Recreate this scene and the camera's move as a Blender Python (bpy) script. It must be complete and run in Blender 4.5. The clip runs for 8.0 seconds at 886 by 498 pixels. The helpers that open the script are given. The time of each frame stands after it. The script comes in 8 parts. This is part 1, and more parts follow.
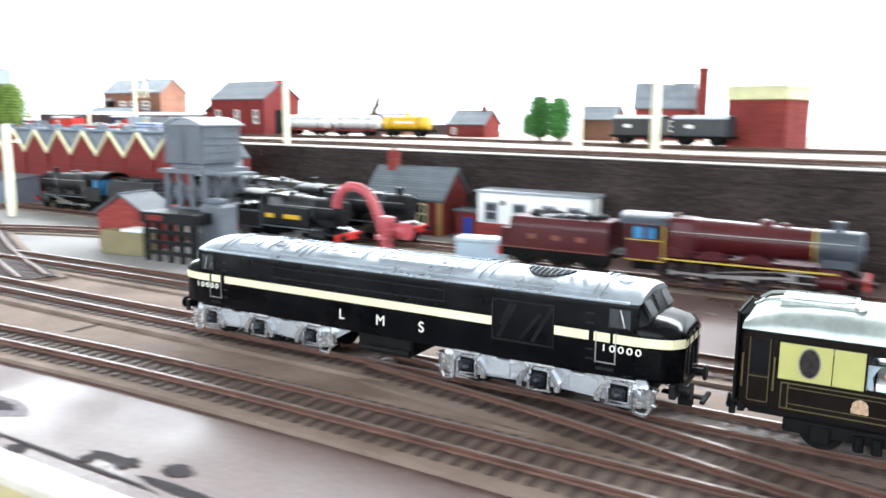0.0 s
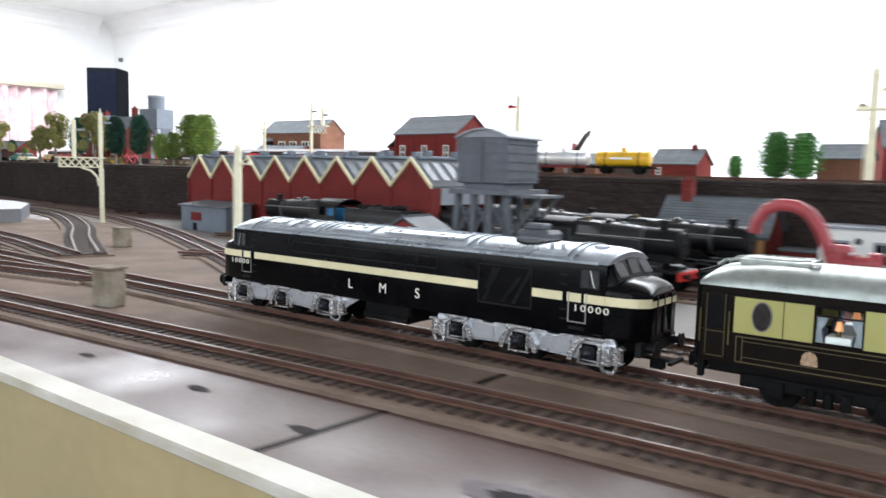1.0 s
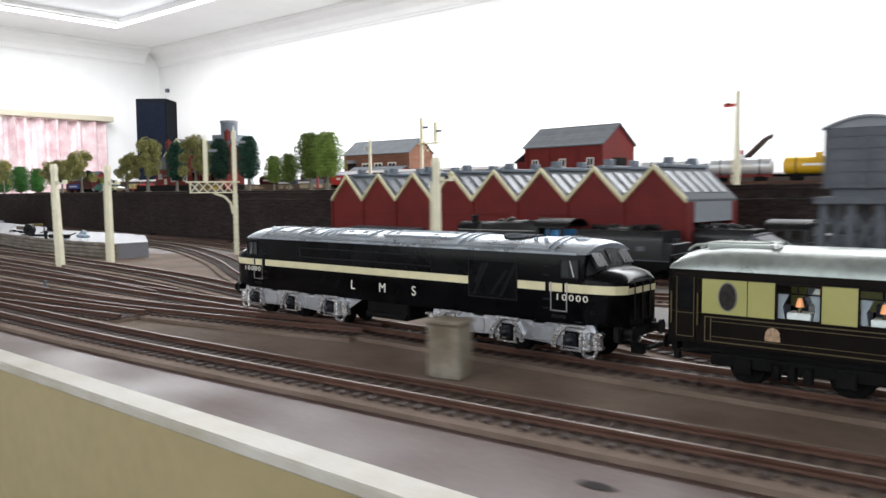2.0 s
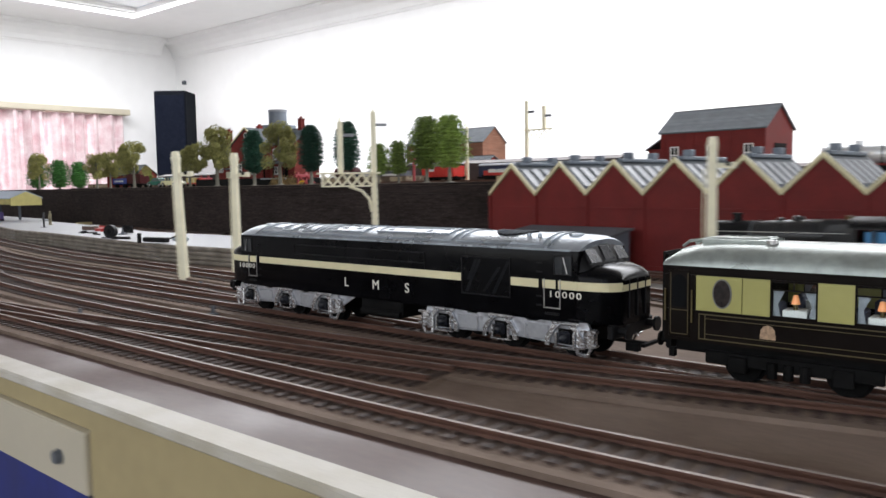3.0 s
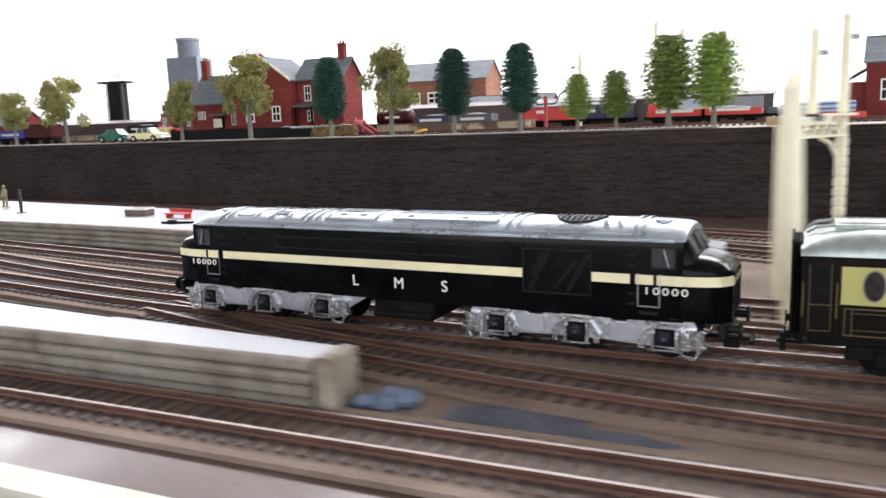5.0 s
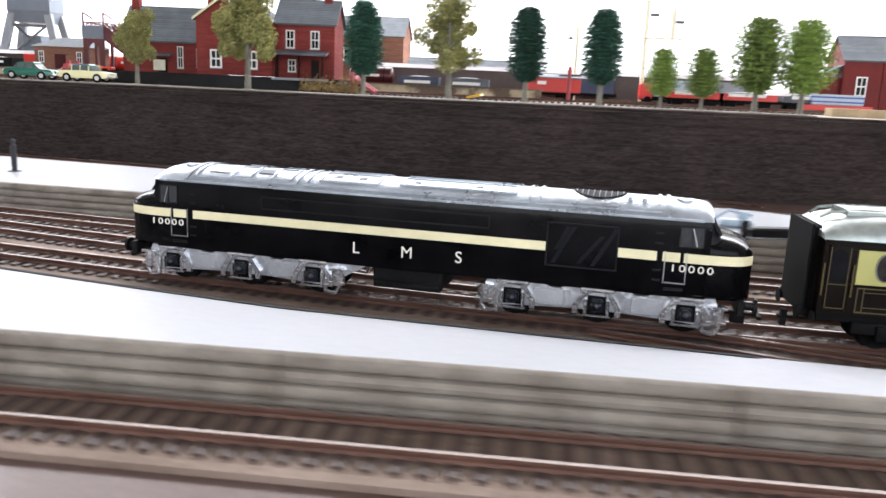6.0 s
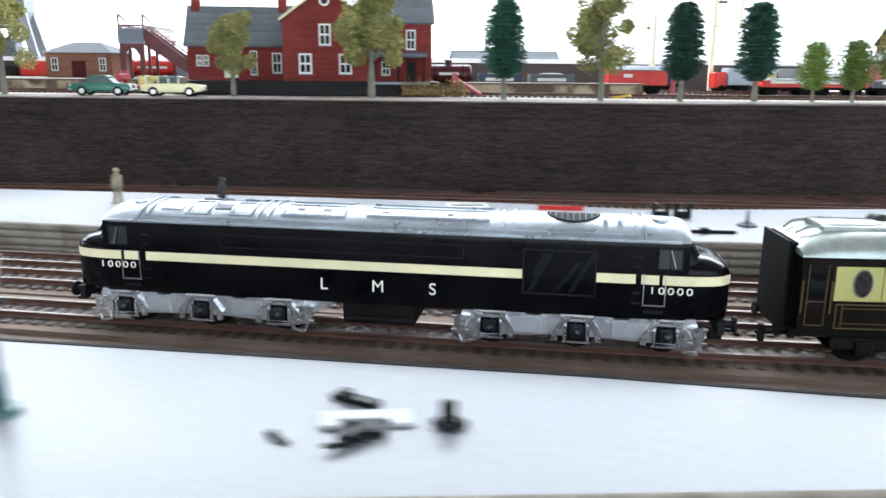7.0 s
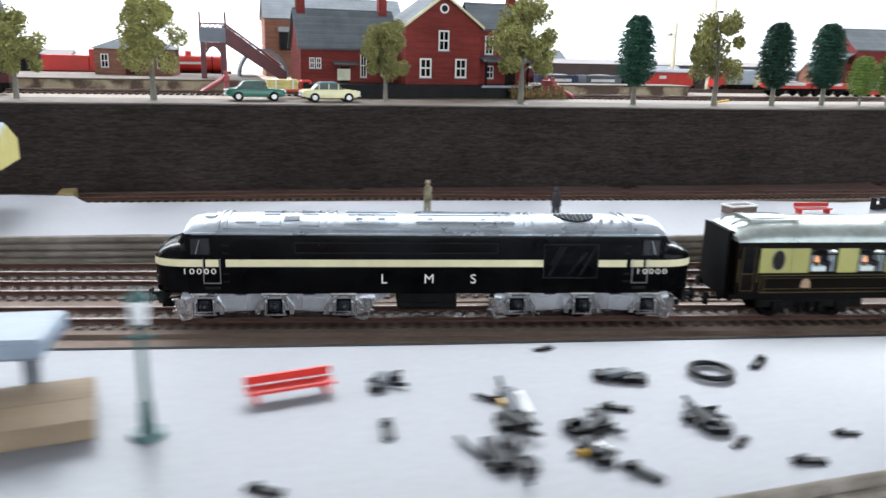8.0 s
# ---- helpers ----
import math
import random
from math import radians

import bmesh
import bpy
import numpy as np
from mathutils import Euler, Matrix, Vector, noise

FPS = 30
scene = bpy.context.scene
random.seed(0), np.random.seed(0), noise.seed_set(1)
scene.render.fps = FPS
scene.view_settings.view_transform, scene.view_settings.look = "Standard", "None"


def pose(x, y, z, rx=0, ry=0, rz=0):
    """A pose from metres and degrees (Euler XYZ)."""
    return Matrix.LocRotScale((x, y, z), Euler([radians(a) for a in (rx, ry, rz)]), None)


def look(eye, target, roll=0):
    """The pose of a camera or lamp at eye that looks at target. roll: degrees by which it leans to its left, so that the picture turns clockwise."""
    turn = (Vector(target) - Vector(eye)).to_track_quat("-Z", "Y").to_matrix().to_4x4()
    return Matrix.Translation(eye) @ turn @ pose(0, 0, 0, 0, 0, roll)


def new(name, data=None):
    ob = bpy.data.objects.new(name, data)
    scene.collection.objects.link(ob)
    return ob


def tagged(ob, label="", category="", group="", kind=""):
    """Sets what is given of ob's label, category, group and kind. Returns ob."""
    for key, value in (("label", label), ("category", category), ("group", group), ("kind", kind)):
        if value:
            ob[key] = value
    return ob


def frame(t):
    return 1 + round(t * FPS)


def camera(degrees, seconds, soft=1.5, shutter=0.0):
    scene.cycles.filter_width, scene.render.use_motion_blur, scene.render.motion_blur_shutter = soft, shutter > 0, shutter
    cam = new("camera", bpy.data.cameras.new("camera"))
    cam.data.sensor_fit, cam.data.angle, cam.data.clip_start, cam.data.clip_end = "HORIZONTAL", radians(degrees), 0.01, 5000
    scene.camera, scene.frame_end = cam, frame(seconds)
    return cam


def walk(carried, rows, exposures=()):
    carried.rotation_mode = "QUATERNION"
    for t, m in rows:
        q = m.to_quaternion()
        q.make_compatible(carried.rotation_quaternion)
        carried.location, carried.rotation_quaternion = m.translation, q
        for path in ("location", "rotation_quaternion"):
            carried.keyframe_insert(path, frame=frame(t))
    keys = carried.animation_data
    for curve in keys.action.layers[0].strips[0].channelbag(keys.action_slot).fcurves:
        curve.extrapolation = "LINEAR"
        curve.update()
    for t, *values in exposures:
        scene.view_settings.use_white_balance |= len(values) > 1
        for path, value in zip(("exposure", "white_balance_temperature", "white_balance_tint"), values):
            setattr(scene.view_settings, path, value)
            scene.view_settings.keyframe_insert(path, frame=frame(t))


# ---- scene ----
cam = camera(59.3, 8.0, soft=1.5, shutter=0.5)
CAMERA_ROWS = [
    (0.0, pose(0.2720, -0.2536, 0.1049, 80.40, -0.37, 30.81)),
    (0.5, pose(0.1739, -0.2531, 0.0843, 83.16, -1.54, 36.41)),
    (1.0, pose(0.0746, -0.2526, 0.0747, 84.19, -1.31, 38.16)),
    (1.5, pose(-0.0303, -0.2630, 0.0696, 85.53, -0.85, 39.77)),
    (2.8, pose(-0.3311, -0.2471, 0.0643, 85.73, 1.91, 39.88)),
    (3.0, pose(-0.3774, -0.2499, 0.0672, 85.32, 0.83, 40.34)),
    (3.5, pose(-0.5200, -0.2531, 0.0681, 83.54, 0.51, 36.11)),
    (4.0, pose(-0.6619, -0.2601, 0.0705, 82.14, 1.49, 31.94)),
    (4.5, pose(-0.7948, -0.2507, 0.0738, 81.49, 1.62, 29.31)),
    (4.7, pose(-0.8488, -0.2511, 0.0803, 81.33, 1.86, 27.58)),
    (5.8, pose(-1.1961, -0.2572, 0.0847, 78.57, -1.40, 9.23)),
    (6.0, pose(-1.2486, -0.2503, 0.0835, 78.13, -2.43, 6.23)),
    (6.5, pose(-1.3735, -0.2219, 0.0847, 77.48, -0.43, 2.66)),
    (7.0, pose(-1.4890, -0.2035, 0.0983, 76.95, -0.50, -2.17)),
    (7.5, pose(-1.6477, -0.2094, 0.1084, 76.35, -0.62, -7.24)),
    (8.0, pose(-1.8186, -0.2090, 0.1217, 75.60, -1.31, -16.41)),
]
walk(cam, CAMERA_ROWS, exposures=[(0.0, 1.66, 6230, 10), (0.5, 1.16, 6290, 12), (1.0, 0.66, 6480, 14), (1.5, 0.4, 6700, 14), (2.8, 0.1, 6700, 16), (3.5, 0.05, 6750, 17), (4.5, 0.56, 6700, 19), (6.0, 1.15, 6600, 18), (6.5, 1.15, 6450, 14), (7.0, 1.17, 6130, 11), (7.5, 1.0, 6040, 8), (8.0, 0.9, 6300, 13)])

# ---- world and light ----
world = bpy.data.worlds.new("world")
scene.world = world
world.use_nodes = True
wn = world.node_tree.nodes
sky = wn.new("ShaderNodeTexSky")
sky.sky_type, sky.sun_disc = "NISHITA", False
sky.sun_elevation, sky.sun_rotation = radians(40), radians(200)
wn["Background"].inputs["Strength"].default_value = 0.12
world.node_tree.links.new(sky.outputs["Color"], wn["Background"].inputs["Color"])


def window_light(name, m, sx, sy, watts):
    lamp = bpy.data.lights.new(name, "AREA")
    lamp.shape, lamp.size, lamp.size_y, lamp.energy = "RECTANGLE", sx, sy, watts
    lamp.color = (0.89, 0.96, 1.0)
    ob = new(name, lamp)
    ob.matrix_world = m
    return ob


window_light("rooflight_light", pose(-1.9, 1.95, 1.205), 6.698, 0.898, 176)
window_light("front_window_light", look((-0.6, -2.25, 0.62), (-0.6, 0.6, 0.25)), 3.9, 1.0, 22)
window_light("side_window_light", look((3.45, 0.3, 0.62), (0.0, 0.3, 0.3)), 1.9, 1.0, 30)
window_light("curtain_window_light", look((-5.81, 1.5, 0.23), (-2.0, 1.5, 0.2)), 1.8, 0.6, 22)

# ---- materials ----
MATS = {}


def mat(name, col, rough=0.6, metal=0.0, var=0.15, scale=60.0, bump=0.2, col2=None, fine=8.0, spec=0.5, emit=0.0, coat=0.0, island=0.0, gloss=None, edge=0.18):
    """Painted or natural surface with broad stains and fine grain."""
    if name in MATS:
        return MATS[name]
    m = bpy.data.materials.new(name)
    m.use_nodes = True
    nt, n, l = m.node_tree, m.node_tree.nodes, m.node_tree.links
    b = n["Principled BSDF"]
    b.inputs["Roughness"].default_value, b.inputs["Metallic"].default_value = rough, metal
    b.inputs["Specular IOR Level"].default_value = spec
    b.inputs["Coat Weight"].default_value = coat
    tc = n.new("ShaderNodeTexCoord")
    big, small = n.new("ShaderNodeTexNoise"), n.new("ShaderNodeTexNoise")
    big.inputs["Scale"].default_value, small.inputs["Scale"].default_value = scale, scale * fine
    big.inputs["Detail"].default_value, small.inputs["Detail"].default_value = 4.0, 3.0
    for t in (big, small):
        l.new(tc.outputs["Object"], t.inputs["Vector"])
    ramp = n.new("ShaderNodeValToRGB")
    ramp.color_ramp.elements[0].position, ramp.color_ramp.elements[1].position = 0.5 - edge, 0.5 + edge
    c2 = col2 or tuple(min(1.0, v * (1 + var) + 0.02 * var) for v in col)
    c1 = col if col2 else tuple(v * (1 - var) for v in col)
    ramp.color_ramp.elements[0].color, ramp.color_ramp.elements[1].color = (*c1, 1), (*c2, 1)
    l.new(big.outputs["Fac"], ramp.inputs["Fac"])
    mix = n.new("ShaderNodeMixRGB")
    mix.blend_type = "MULTIPLY"
    mix.inputs["Fac"].default_value = min(1.0, var * 1.6)
    l.new(ramp.outputs["Color"], mix.inputs["Color1"])
    l.new(small.outputs["Fac"], mix.inputs["Color2"])
    out = mix.outputs["Color"]
    if island:
        info, geo, add = n.new("ShaderNodeObjectInfo"), n.new("ShaderNodeNewGeometry"), n.new("ShaderNodeMath")
        add.operation = "ADD"
        l.new(info.outputs["Random"], add.inputs[0])
        l.new(geo.outputs["Random Per Island"], add.inputs[1])
        mr = n.new("ShaderNodeMapRange")
        mr.inputs["From Max"].default_value = 2.0
        mr.inputs["To Min"].default_value, mr.inputs["To Max"].default_value = 1 - island, 1 + island
        l.new(add.outputs[0], mr.inputs["Value"])
        hsv = n.new("ShaderNodeHueSaturation")
        l.new(mr.outputs["Result"], hsv.inputs["Value"])
        l.new(out, hsv.inputs["Color"])
        out = hsv.outputs["Color"]
    l.new(out, b.inputs["Base Color"])
    rr = n.new("ShaderNodeMapRange")
    rr.inputs["To Min"].default_value, rr.inputs["To Max"].default_value = max(0.03, rough * 0.75), min(1.0, rough * 1.25)
    if gloss:
        # wiped and dull patches
        rr.inputs["To Min"].default_value, rr.inputs["To Max"].default_value = gloss
        rr.inputs["From Min"].default_value, rr.inputs["From Max"].default_value = 0.3, 0.7
    l.new(big.outputs["Fac"], rr.inputs["Value"])
    l.new(rr.outputs["Result"], b.inputs["Roughness"])
    if bump:
        bp = n.new("ShaderNodeBump")
        bp.inputs["Strength"].default_value, bp.inputs["Distance"].default_value = bump, 0.0004
        l.new(small.outputs["Fac"], bp.inputs["Height"])
        l.new(bp.outputs["Normal"], b.inputs["Normal"])
    if emit:
        b.inputs["Emission Color"].default_value = (*col, 1)
        b.inputs["Emission Strength"].default_value = emit
    MATS[name] = m
    return m


def brick_mat(name, c1, c2, mortar, course=0.001, length=0.003, bump=0.5, rough=0.85, weather=(0.86, 1.14)):
    """Printed or embossed brick sheet; the courses run level on any wall."""
    m = bpy.data.materials.new(name)
    m.use_nodes = True
    n, l = m.node_tree.nodes, m.node_tree.links
    b = n["Principled BSDF"]
    b.inputs["Roughness"].default_value = rough
    b.inputs["Specular IOR Level"].default_value = 0.15
    geo, sep, add, comb = n.new("ShaderNodeNewGeometry"), n.new("ShaderNodeSeparateXYZ"), n.new("ShaderNodeMath"), n.new("ShaderNodeCombineXYZ")
    l.new(geo.outputs["Position"], sep.inputs["Vector"])
    add.operation = "ADD"
    l.new(sep.outputs["X"], add.inputs[0])
    l.new(sep.outputs["Y"], add.inputs[1])
    l.new(add.outputs[0], comb.inputs["X"])
    l.new(sep.outputs["Z"], comb.inputs["Y"])
    br = n.new("ShaderNodeTexBrick")
    br.inputs["Scale"].default_value = 1.0
    br.inputs["Brick Width"].default_value, br.inputs["Row Height"].default_value = length, course
    br.inputs["Mortar Size"].default_value = course * 0.09
    br.inputs["Color1"].default_value, br.inputs["Color2"].default_value, br.inputs["Mortar"].default_value = (*c1, 1), (*c2, 1), (*mortar, 1)
    l.new(comb.outputs["Vector"], br.inputs["Vector"])
    no, no2 = n.new("ShaderNodeTexNoise"), n.new("ShaderNodeTexNoise")
    no.inputs["Scale"].default_value, no2.inputs["Scale"].default_value = 14.0, 150.0
    st = n.new("ShaderNodeMapping")
    st.inputs["Scale"].default_value = (0.16, 0.16, 3.4)
    l.new(geo.outputs["Position"], no.inputs["Vector"])
    l.new(geo.outputs["Position"], st.inputs["Vector"])
    l.new(st.outputs["Vector"], no2.inputs["Vector"])
    mul = n.new("ShaderNodeMixRGB")
    mul.blend_type = "OVERLAY"
    mul.inputs["Fac"].default_value = 0.35
    l.new(br.outputs["Color"], mul.inputs["Color1"])
    l.new(no2.outputs["Fac"], mul.inputs["Color2"])
    mul2 = n.new("ShaderNodeMixRGB")
    mul2.blend_type = "OVERLAY"
    mul2.inputs["Fac"].default_value = 0.6
    l.new(mul.outputs["Color"], mul2.inputs["Color1"])
    l.new(no.outputs["Fac"], mul2.inputs["Color2"])
    # soot and dust in long level streaks
    soot, lay, rng, tone = n.new("ShaderNodeTexNoise"), n.new("ShaderNodeMapping"), n.new("ShaderNodeMapRange"), n.new("ShaderNodeVectorMath")
    lay.inputs["Scale"].default_value = (70.0, 70.0, 430.0)
    soot.inputs["Scale"].default_value, soot.inputs["Detail"].default_value, soot.inputs["Roughness"].default_value = 1.0, 6.0, 0.7
    l.new(geo.outputs["Position"], lay.inputs["Vector"])
    l.new(lay.outputs["Vector"], soot.inputs["Vector"])
    rng.inputs["From Min"].default_value, rng.inputs["From Max"].default_value = 0.34, 0.70
    rng.inputs["To Min"].default_value, rng.inputs["To Max"].default_value = weather
    l.new(soot.outputs["Fac"], rng.inputs["Value"])
    tone.operation = "SCALE"
    l.new(mul2.outputs["Color"], tone.inputs["Vector"])
    l.new(rng.outputs["Result"], tone.inputs["Scale"])
    l.new(tone.outputs["Vector"], b.inputs["Base Color"])
    bp = n.new("ShaderNodeBump")
    bp.inputs["Strength"].default_value, bp.inputs["Distance"].default_value, bp.invert = bump, 0.0003, True
    l.new(br.outputs["Fac"], bp.inputs["Height"])
    l.new(bp.outputs["Normal"], b.inputs["Normal"])
    MATS[name] = m
    return m


def glass_mat(name, tint=(0.9, 0.95, 0.95), rough=0.05):
    m = bpy.data.materials.new(name)
    m.use_nodes = True
    b = m.node_tree.nodes["Principled BSDF"]
    b.inputs["Base Color"].default_value = (*tint, 1)
    b.inputs["Roughness"].default_value = rough
    b.inputs["Transmission Weight"].default_value = 1.0
    b.inputs["IOR"].default_value = 1.1
    MATS[name] = m
    return m


WHITE_WALL = mat("white_wall", (0.87, 0.87, 0.86), 0.9, var=0.03, scale=1.5, bump=0.1)
BOARD = mat("painted_board", (0.11, 0.063, 0.049), 0.36, var=0.3, scale=13, bump=0.10, col2=(0.175, 0.12, 0.108), fine=30, spec=0.12, gloss=(0.2, 0.6))
UPPER = mat("upper_ground", (0.17, 0.13, 0.095), 0.75, var=0.2, scale=9, bump=0.4, col2=(0.34, 0.27, 0.2), fine=40)
ROAD = mat("pale_road", (0.12, 0.09, 0.07), 0.85, var=0.25, scale=20, bump=0.3, fine=30, col2=(0.26, 0.22, 0.185), spec=0.2)
YARD = mat("yard_ash", (0.22, 0.205, 0.195), 0.75, var=0.2, scale=14, bump=0.5, col2=(0.33, 0.315, 0.30), fine=30, spec=0.25)
BALLAST = mat("ballast", (0.19, 0.136, 0.103), 0.85, var=0.25, scale=26, bump=0.9, col2=(0.31, 0.235, 0.19), fine=20, spec=0.12)
SLEEPER = mat("sleeper", (0.05, 0.028, 0.021), 0.7, var=0.2, scale=200, bump=0.4, island=0.25)
RAIL_RUST = mat("rail_rust", (0.13, 0.06, 0.04), 0.6, metal=0.3, var=0.25, scale=60)
RAIL_TOP = mat("rail_top", (0.23, 0.18, 0.155), 0.5, metal=0.4, var=0.12, scale=90, bump=0.05)
# deeper ochre than the panel: shade below the lip is in this colour
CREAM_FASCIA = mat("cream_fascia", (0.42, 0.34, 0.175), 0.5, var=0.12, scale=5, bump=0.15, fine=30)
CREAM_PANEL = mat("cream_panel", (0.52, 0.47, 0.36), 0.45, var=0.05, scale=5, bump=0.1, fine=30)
WHITE_LIP = mat("white_lip", (0.50, 0.455, 0.35), 0.45, var=0.2, scale=45, col2=(0.70, 0.67, 0.60), bump=0.25, fine=20)
BLUE_CLOTH = mat("blue_cloth", (0.012, 0.022, 0.17), 0.7, var=0.2, scale=20)
PLATFORM = mat("platform_top", (0.215, 0.22, 0.24), 0.40, var=0.14, scale=8, bump=0.08, fine=40, spec=0.35)
STONE = mat("platform_stone", (0.17, 0.14, 0.11), 0.8, var=0.22, scale=70, bump=0.5, col2=(0.31, 0.275, 0.23), island=0.15)
WALL_BRICK = brick_mat("dark_brick", (0.026, 0.0195, 0.018), (0.043, 0.032, 0.029), (0.022, 0.016, 0.014), 0.0015, 0.0042, bump=0.9, weather=(0.7, 1.75))
RED_BRICK = brick_mat("red_brick", (0.175, 0.027, 0.024), (0.205, 0.034, 0.029), (0.20, 0.065, 0.055), 0.001, 0.003, bump=0.25)
BROWN_BRICK = brick_mat("brown_brick", (0.19, 0.082, 0.052), (0.235, 0.105, 0.068), (0.26, 0.18, 0.14), 0.001, 0.003, bump=0.25)
RED_PAINT = mat("red_plastic", (0.165, 0.016, 0.014), 0.6, var=0.14, scale=50, spec=0.25)
SLATE = mat("slate_roof", (0.11, 0.122, 0.134), 0.75, var=0.2, scale=40, bump=0.4, spec=0.2)
SLATE_PIECE = mat("slate_course", (0.15, 0.17, 0.188), 0.7, var=0.15, scale=60, bump=0.3, island=0.2, spec=0.25)
GREY = mat("grey_plastic", (0.12, 0.132, 0.152), 0.6, var=0.18, scale=40, spec=0.3)
LIGHT_GREY = mat("light_grey", (0.26, 0.28, 0.31), 0.55, var=0.1, scale=40)
BLUE_GREY = mat("blue_grey", (0.15, 0.18, 0.22), 0.5, var=0.1, scale=40)
CREAM = mat("cream_plastic", (0.66, 0.60, 0.36), 0.5, var=0.08, scale=60)
SIGNAL_WHITE = mat("signal_white", (0.84, 0.80, 0.60), 0.5, var=0.07, scale=80)
WHITE = mat("white_paint", (0.78, 0.78, 0.75), 0.5, var=0.05, scale=60)
LOCO_BLACK = mat("gloss_black", (0.0022, 0.0022, 0.003), 0.16, var=0.2, scale=50, bump=0.04, spec=0.08)
BLACK = mat("satin_black", (0.005, 0.005, 0.006), 0.5, var=0.25, scale=70, bump=0.1, spec=0.16)
DARK = mat("underframe_black", (0.004, 0.004, 0.004), 0.7, var=0.25, scale=70, bump=0.1, spec=0.1)
SILVER = mat("silver_roof", (0.33, 0.37, 0.41), 0.3, metal=0.65, var=0.2, scale=42, bump=0.22, fine=9, gloss=(0.2, 0.42))
BOGIE_SILVER = mat("bogie_silver", (0.60, 0.62, 0.66), 0.3, metal=0.8, var=0.2, scale=120, bump=0.6, fine=5)
BRIGHT = mat("bright_casting", (0.80, 0.82, 0.86), 0.2, metal=0.9, var=0.25, scale=200, bump=0.5, fine=4)
STRIPE = mat("cream_stripe", (0.80, 0.73, 0.46), 0.4, var=0.12, scale=20, bump=0.02)
LETTER = mat("letter_cream", (0.85, 0.82, 0.72), 0.4, var=0.02, bump=0)
CHROME = mat("wire_steel", (0.55, 0.55, 0.54), 0.3, metal=1.0, var=0.1, scale=90, bump=0)
UMBER = mat("umber_paint", (0.0065, 0.004, 0.003), 0.34, var=0.12, scale=50, bump=0.04, spec=0.07)
COACH_CREAM = mat("coach_cream", (0.42, 0.40, 0.13), 0.32, var=0.05, scale=40, bump=0.04)
GOLD = mat("gold_line", (0.085, 0.062, 0.016), 0.4, var=0.1, scale=90, bump=0)
COACH_ROOF = mat("coach_roof", (0.36, 0.40, 0.375), 0.34, metal=0.6, var=0.25, scale=38, bump=0.2, gloss=(0.22, 0.5))
ENGINE_BLACK = mat("engine_black", (0.006, 0.0065, 0.008), 0.34, var=0.3, scale=60, bump=0.1, spec=0.42)
SMOKE_GREY = mat("smokebox_grey", (0.045, 0.056, 0.072), 0.5, var=0.2, scale=60)
MAROON = mat("maroon_paint", (0.07, 0.009, 0.011), 0.34, var=0.15, scale=50, bump=0.05, spec=0.25)
YELLOW = mat("yellow_paint", (0.72, 0.42, 0.02), 0.4, var=0.1, scale=50)
RED = mat("bright_red", (0.62, 0.03, 0.02), 0.4, var=0.1, scale=50)
BRIDGE_MAROON = mat("bridge_maroon", (0.12, 0.022, 0.026), 0.5, var=0.2, scale=60)
CRANE_RED = mat("crane_red", (0.38, 0.05, 0.06), 0.45, var=0.12, scale=60)
TANK_SILVER = mat("tank_silver", (0.66, 0.68, 0.70), 0.3, metal=0.4, var=0.1, scale=40)
BLUE = mat("blue_paint", (0.02, 0.05, 0.35), 0.4, var=0.1, scale=50)
CAB_BLUE = mat("cab_blue", (0.05, 0.30, 0.62), 0.4, var=0.1, scale=50)
PALE_BLUE = mat("pale_blue", (0.40, 0.50, 0.58), 0.45, var=0.08, scale=50)
WOOD = mat("raw_wood", (0.45, 0.33, 0.19), 0.7, var=0.2, scale=60)
OLIVE = mat("olive_wood", (0.20, 0.165, 0.08), 0.7, var=0.15, scale=60)
TRUNK = mat("trunk", (0.20, 0.19, 0.15), 0.8, var=0.2, scale=90)
DARK_LEAF = mat("dark_leaf", (0.028, 0.115, 0.072), 0.75, var=0.35, scale=90, bump=0, island=0.55)
GREEN_LEAF = mat("green_leaf", (0.07, 0.25, 0.05), 0.75, var=0.3, scale=90, bump=0, island=0.35)
LIME_LEAF = mat("lime_leaf", (0.24, 0.36, 0.065), 0.75, var=0.35, scale=90, bump=0, island=0.6)
OLIVE_LEAF = mat("olive_leaf", (0.36, 0.35, 0.115), 0.8, var=0.3, scale=90, bump=0, island=0.35)
GLASS = glass_mat("window_glass")
DARK_GLASS = mat("dark_glass", (0.0035, 0.004, 0.005), 0.12, var=0.1, bump=0, spec=0.11)
CURTAIN = mat("pink_curtain", (0.70, 0.46, 0.49), 0.85, var=0.15, scale=14, col2=(0.86, 0.74, 0.74))
CONCRETE = mat("concrete", (0.17, 0.13, 0.085), 0.85, var=0.2, scale=70, bump=0.5, col2=(0.40, 0.36, 0.29))
GREEN_CAR = mat("green_car", (0.012, 0.13, 0.085), 0.25, var=0.06, bump=0)
CREAM_CAR = mat("cream_car", (0.78, 0.74, 0.42), 0.25, var=0.05, bump=0)
LAMP_GLOW = mat("table_lamp_glow", (0.85, 0.34, 0.14), 0.5, var=0.0, bump=0, emit=0.35)
LAMP_GREEN = mat("lamp_green", (0.03, 0.09, 0.085), 0.4, var=0.1, scale=80)
BROWN_COACH = mat("brown_coach", (0.075, 0.05, 0.045), 0.6, var=0.2, scale=20)
FLOORING = mat("carpet", (0.22, 0.2, 0.19), 0.9, var=0.15, scale=20)
PATCHY = mat("patchy_stone", (0.15, 0.105, 0.075), 0.85, var=0.25, scale=34, bump=0.4, col2=(0.58, 0.48, 0.33), fine=6, edge=0.05)

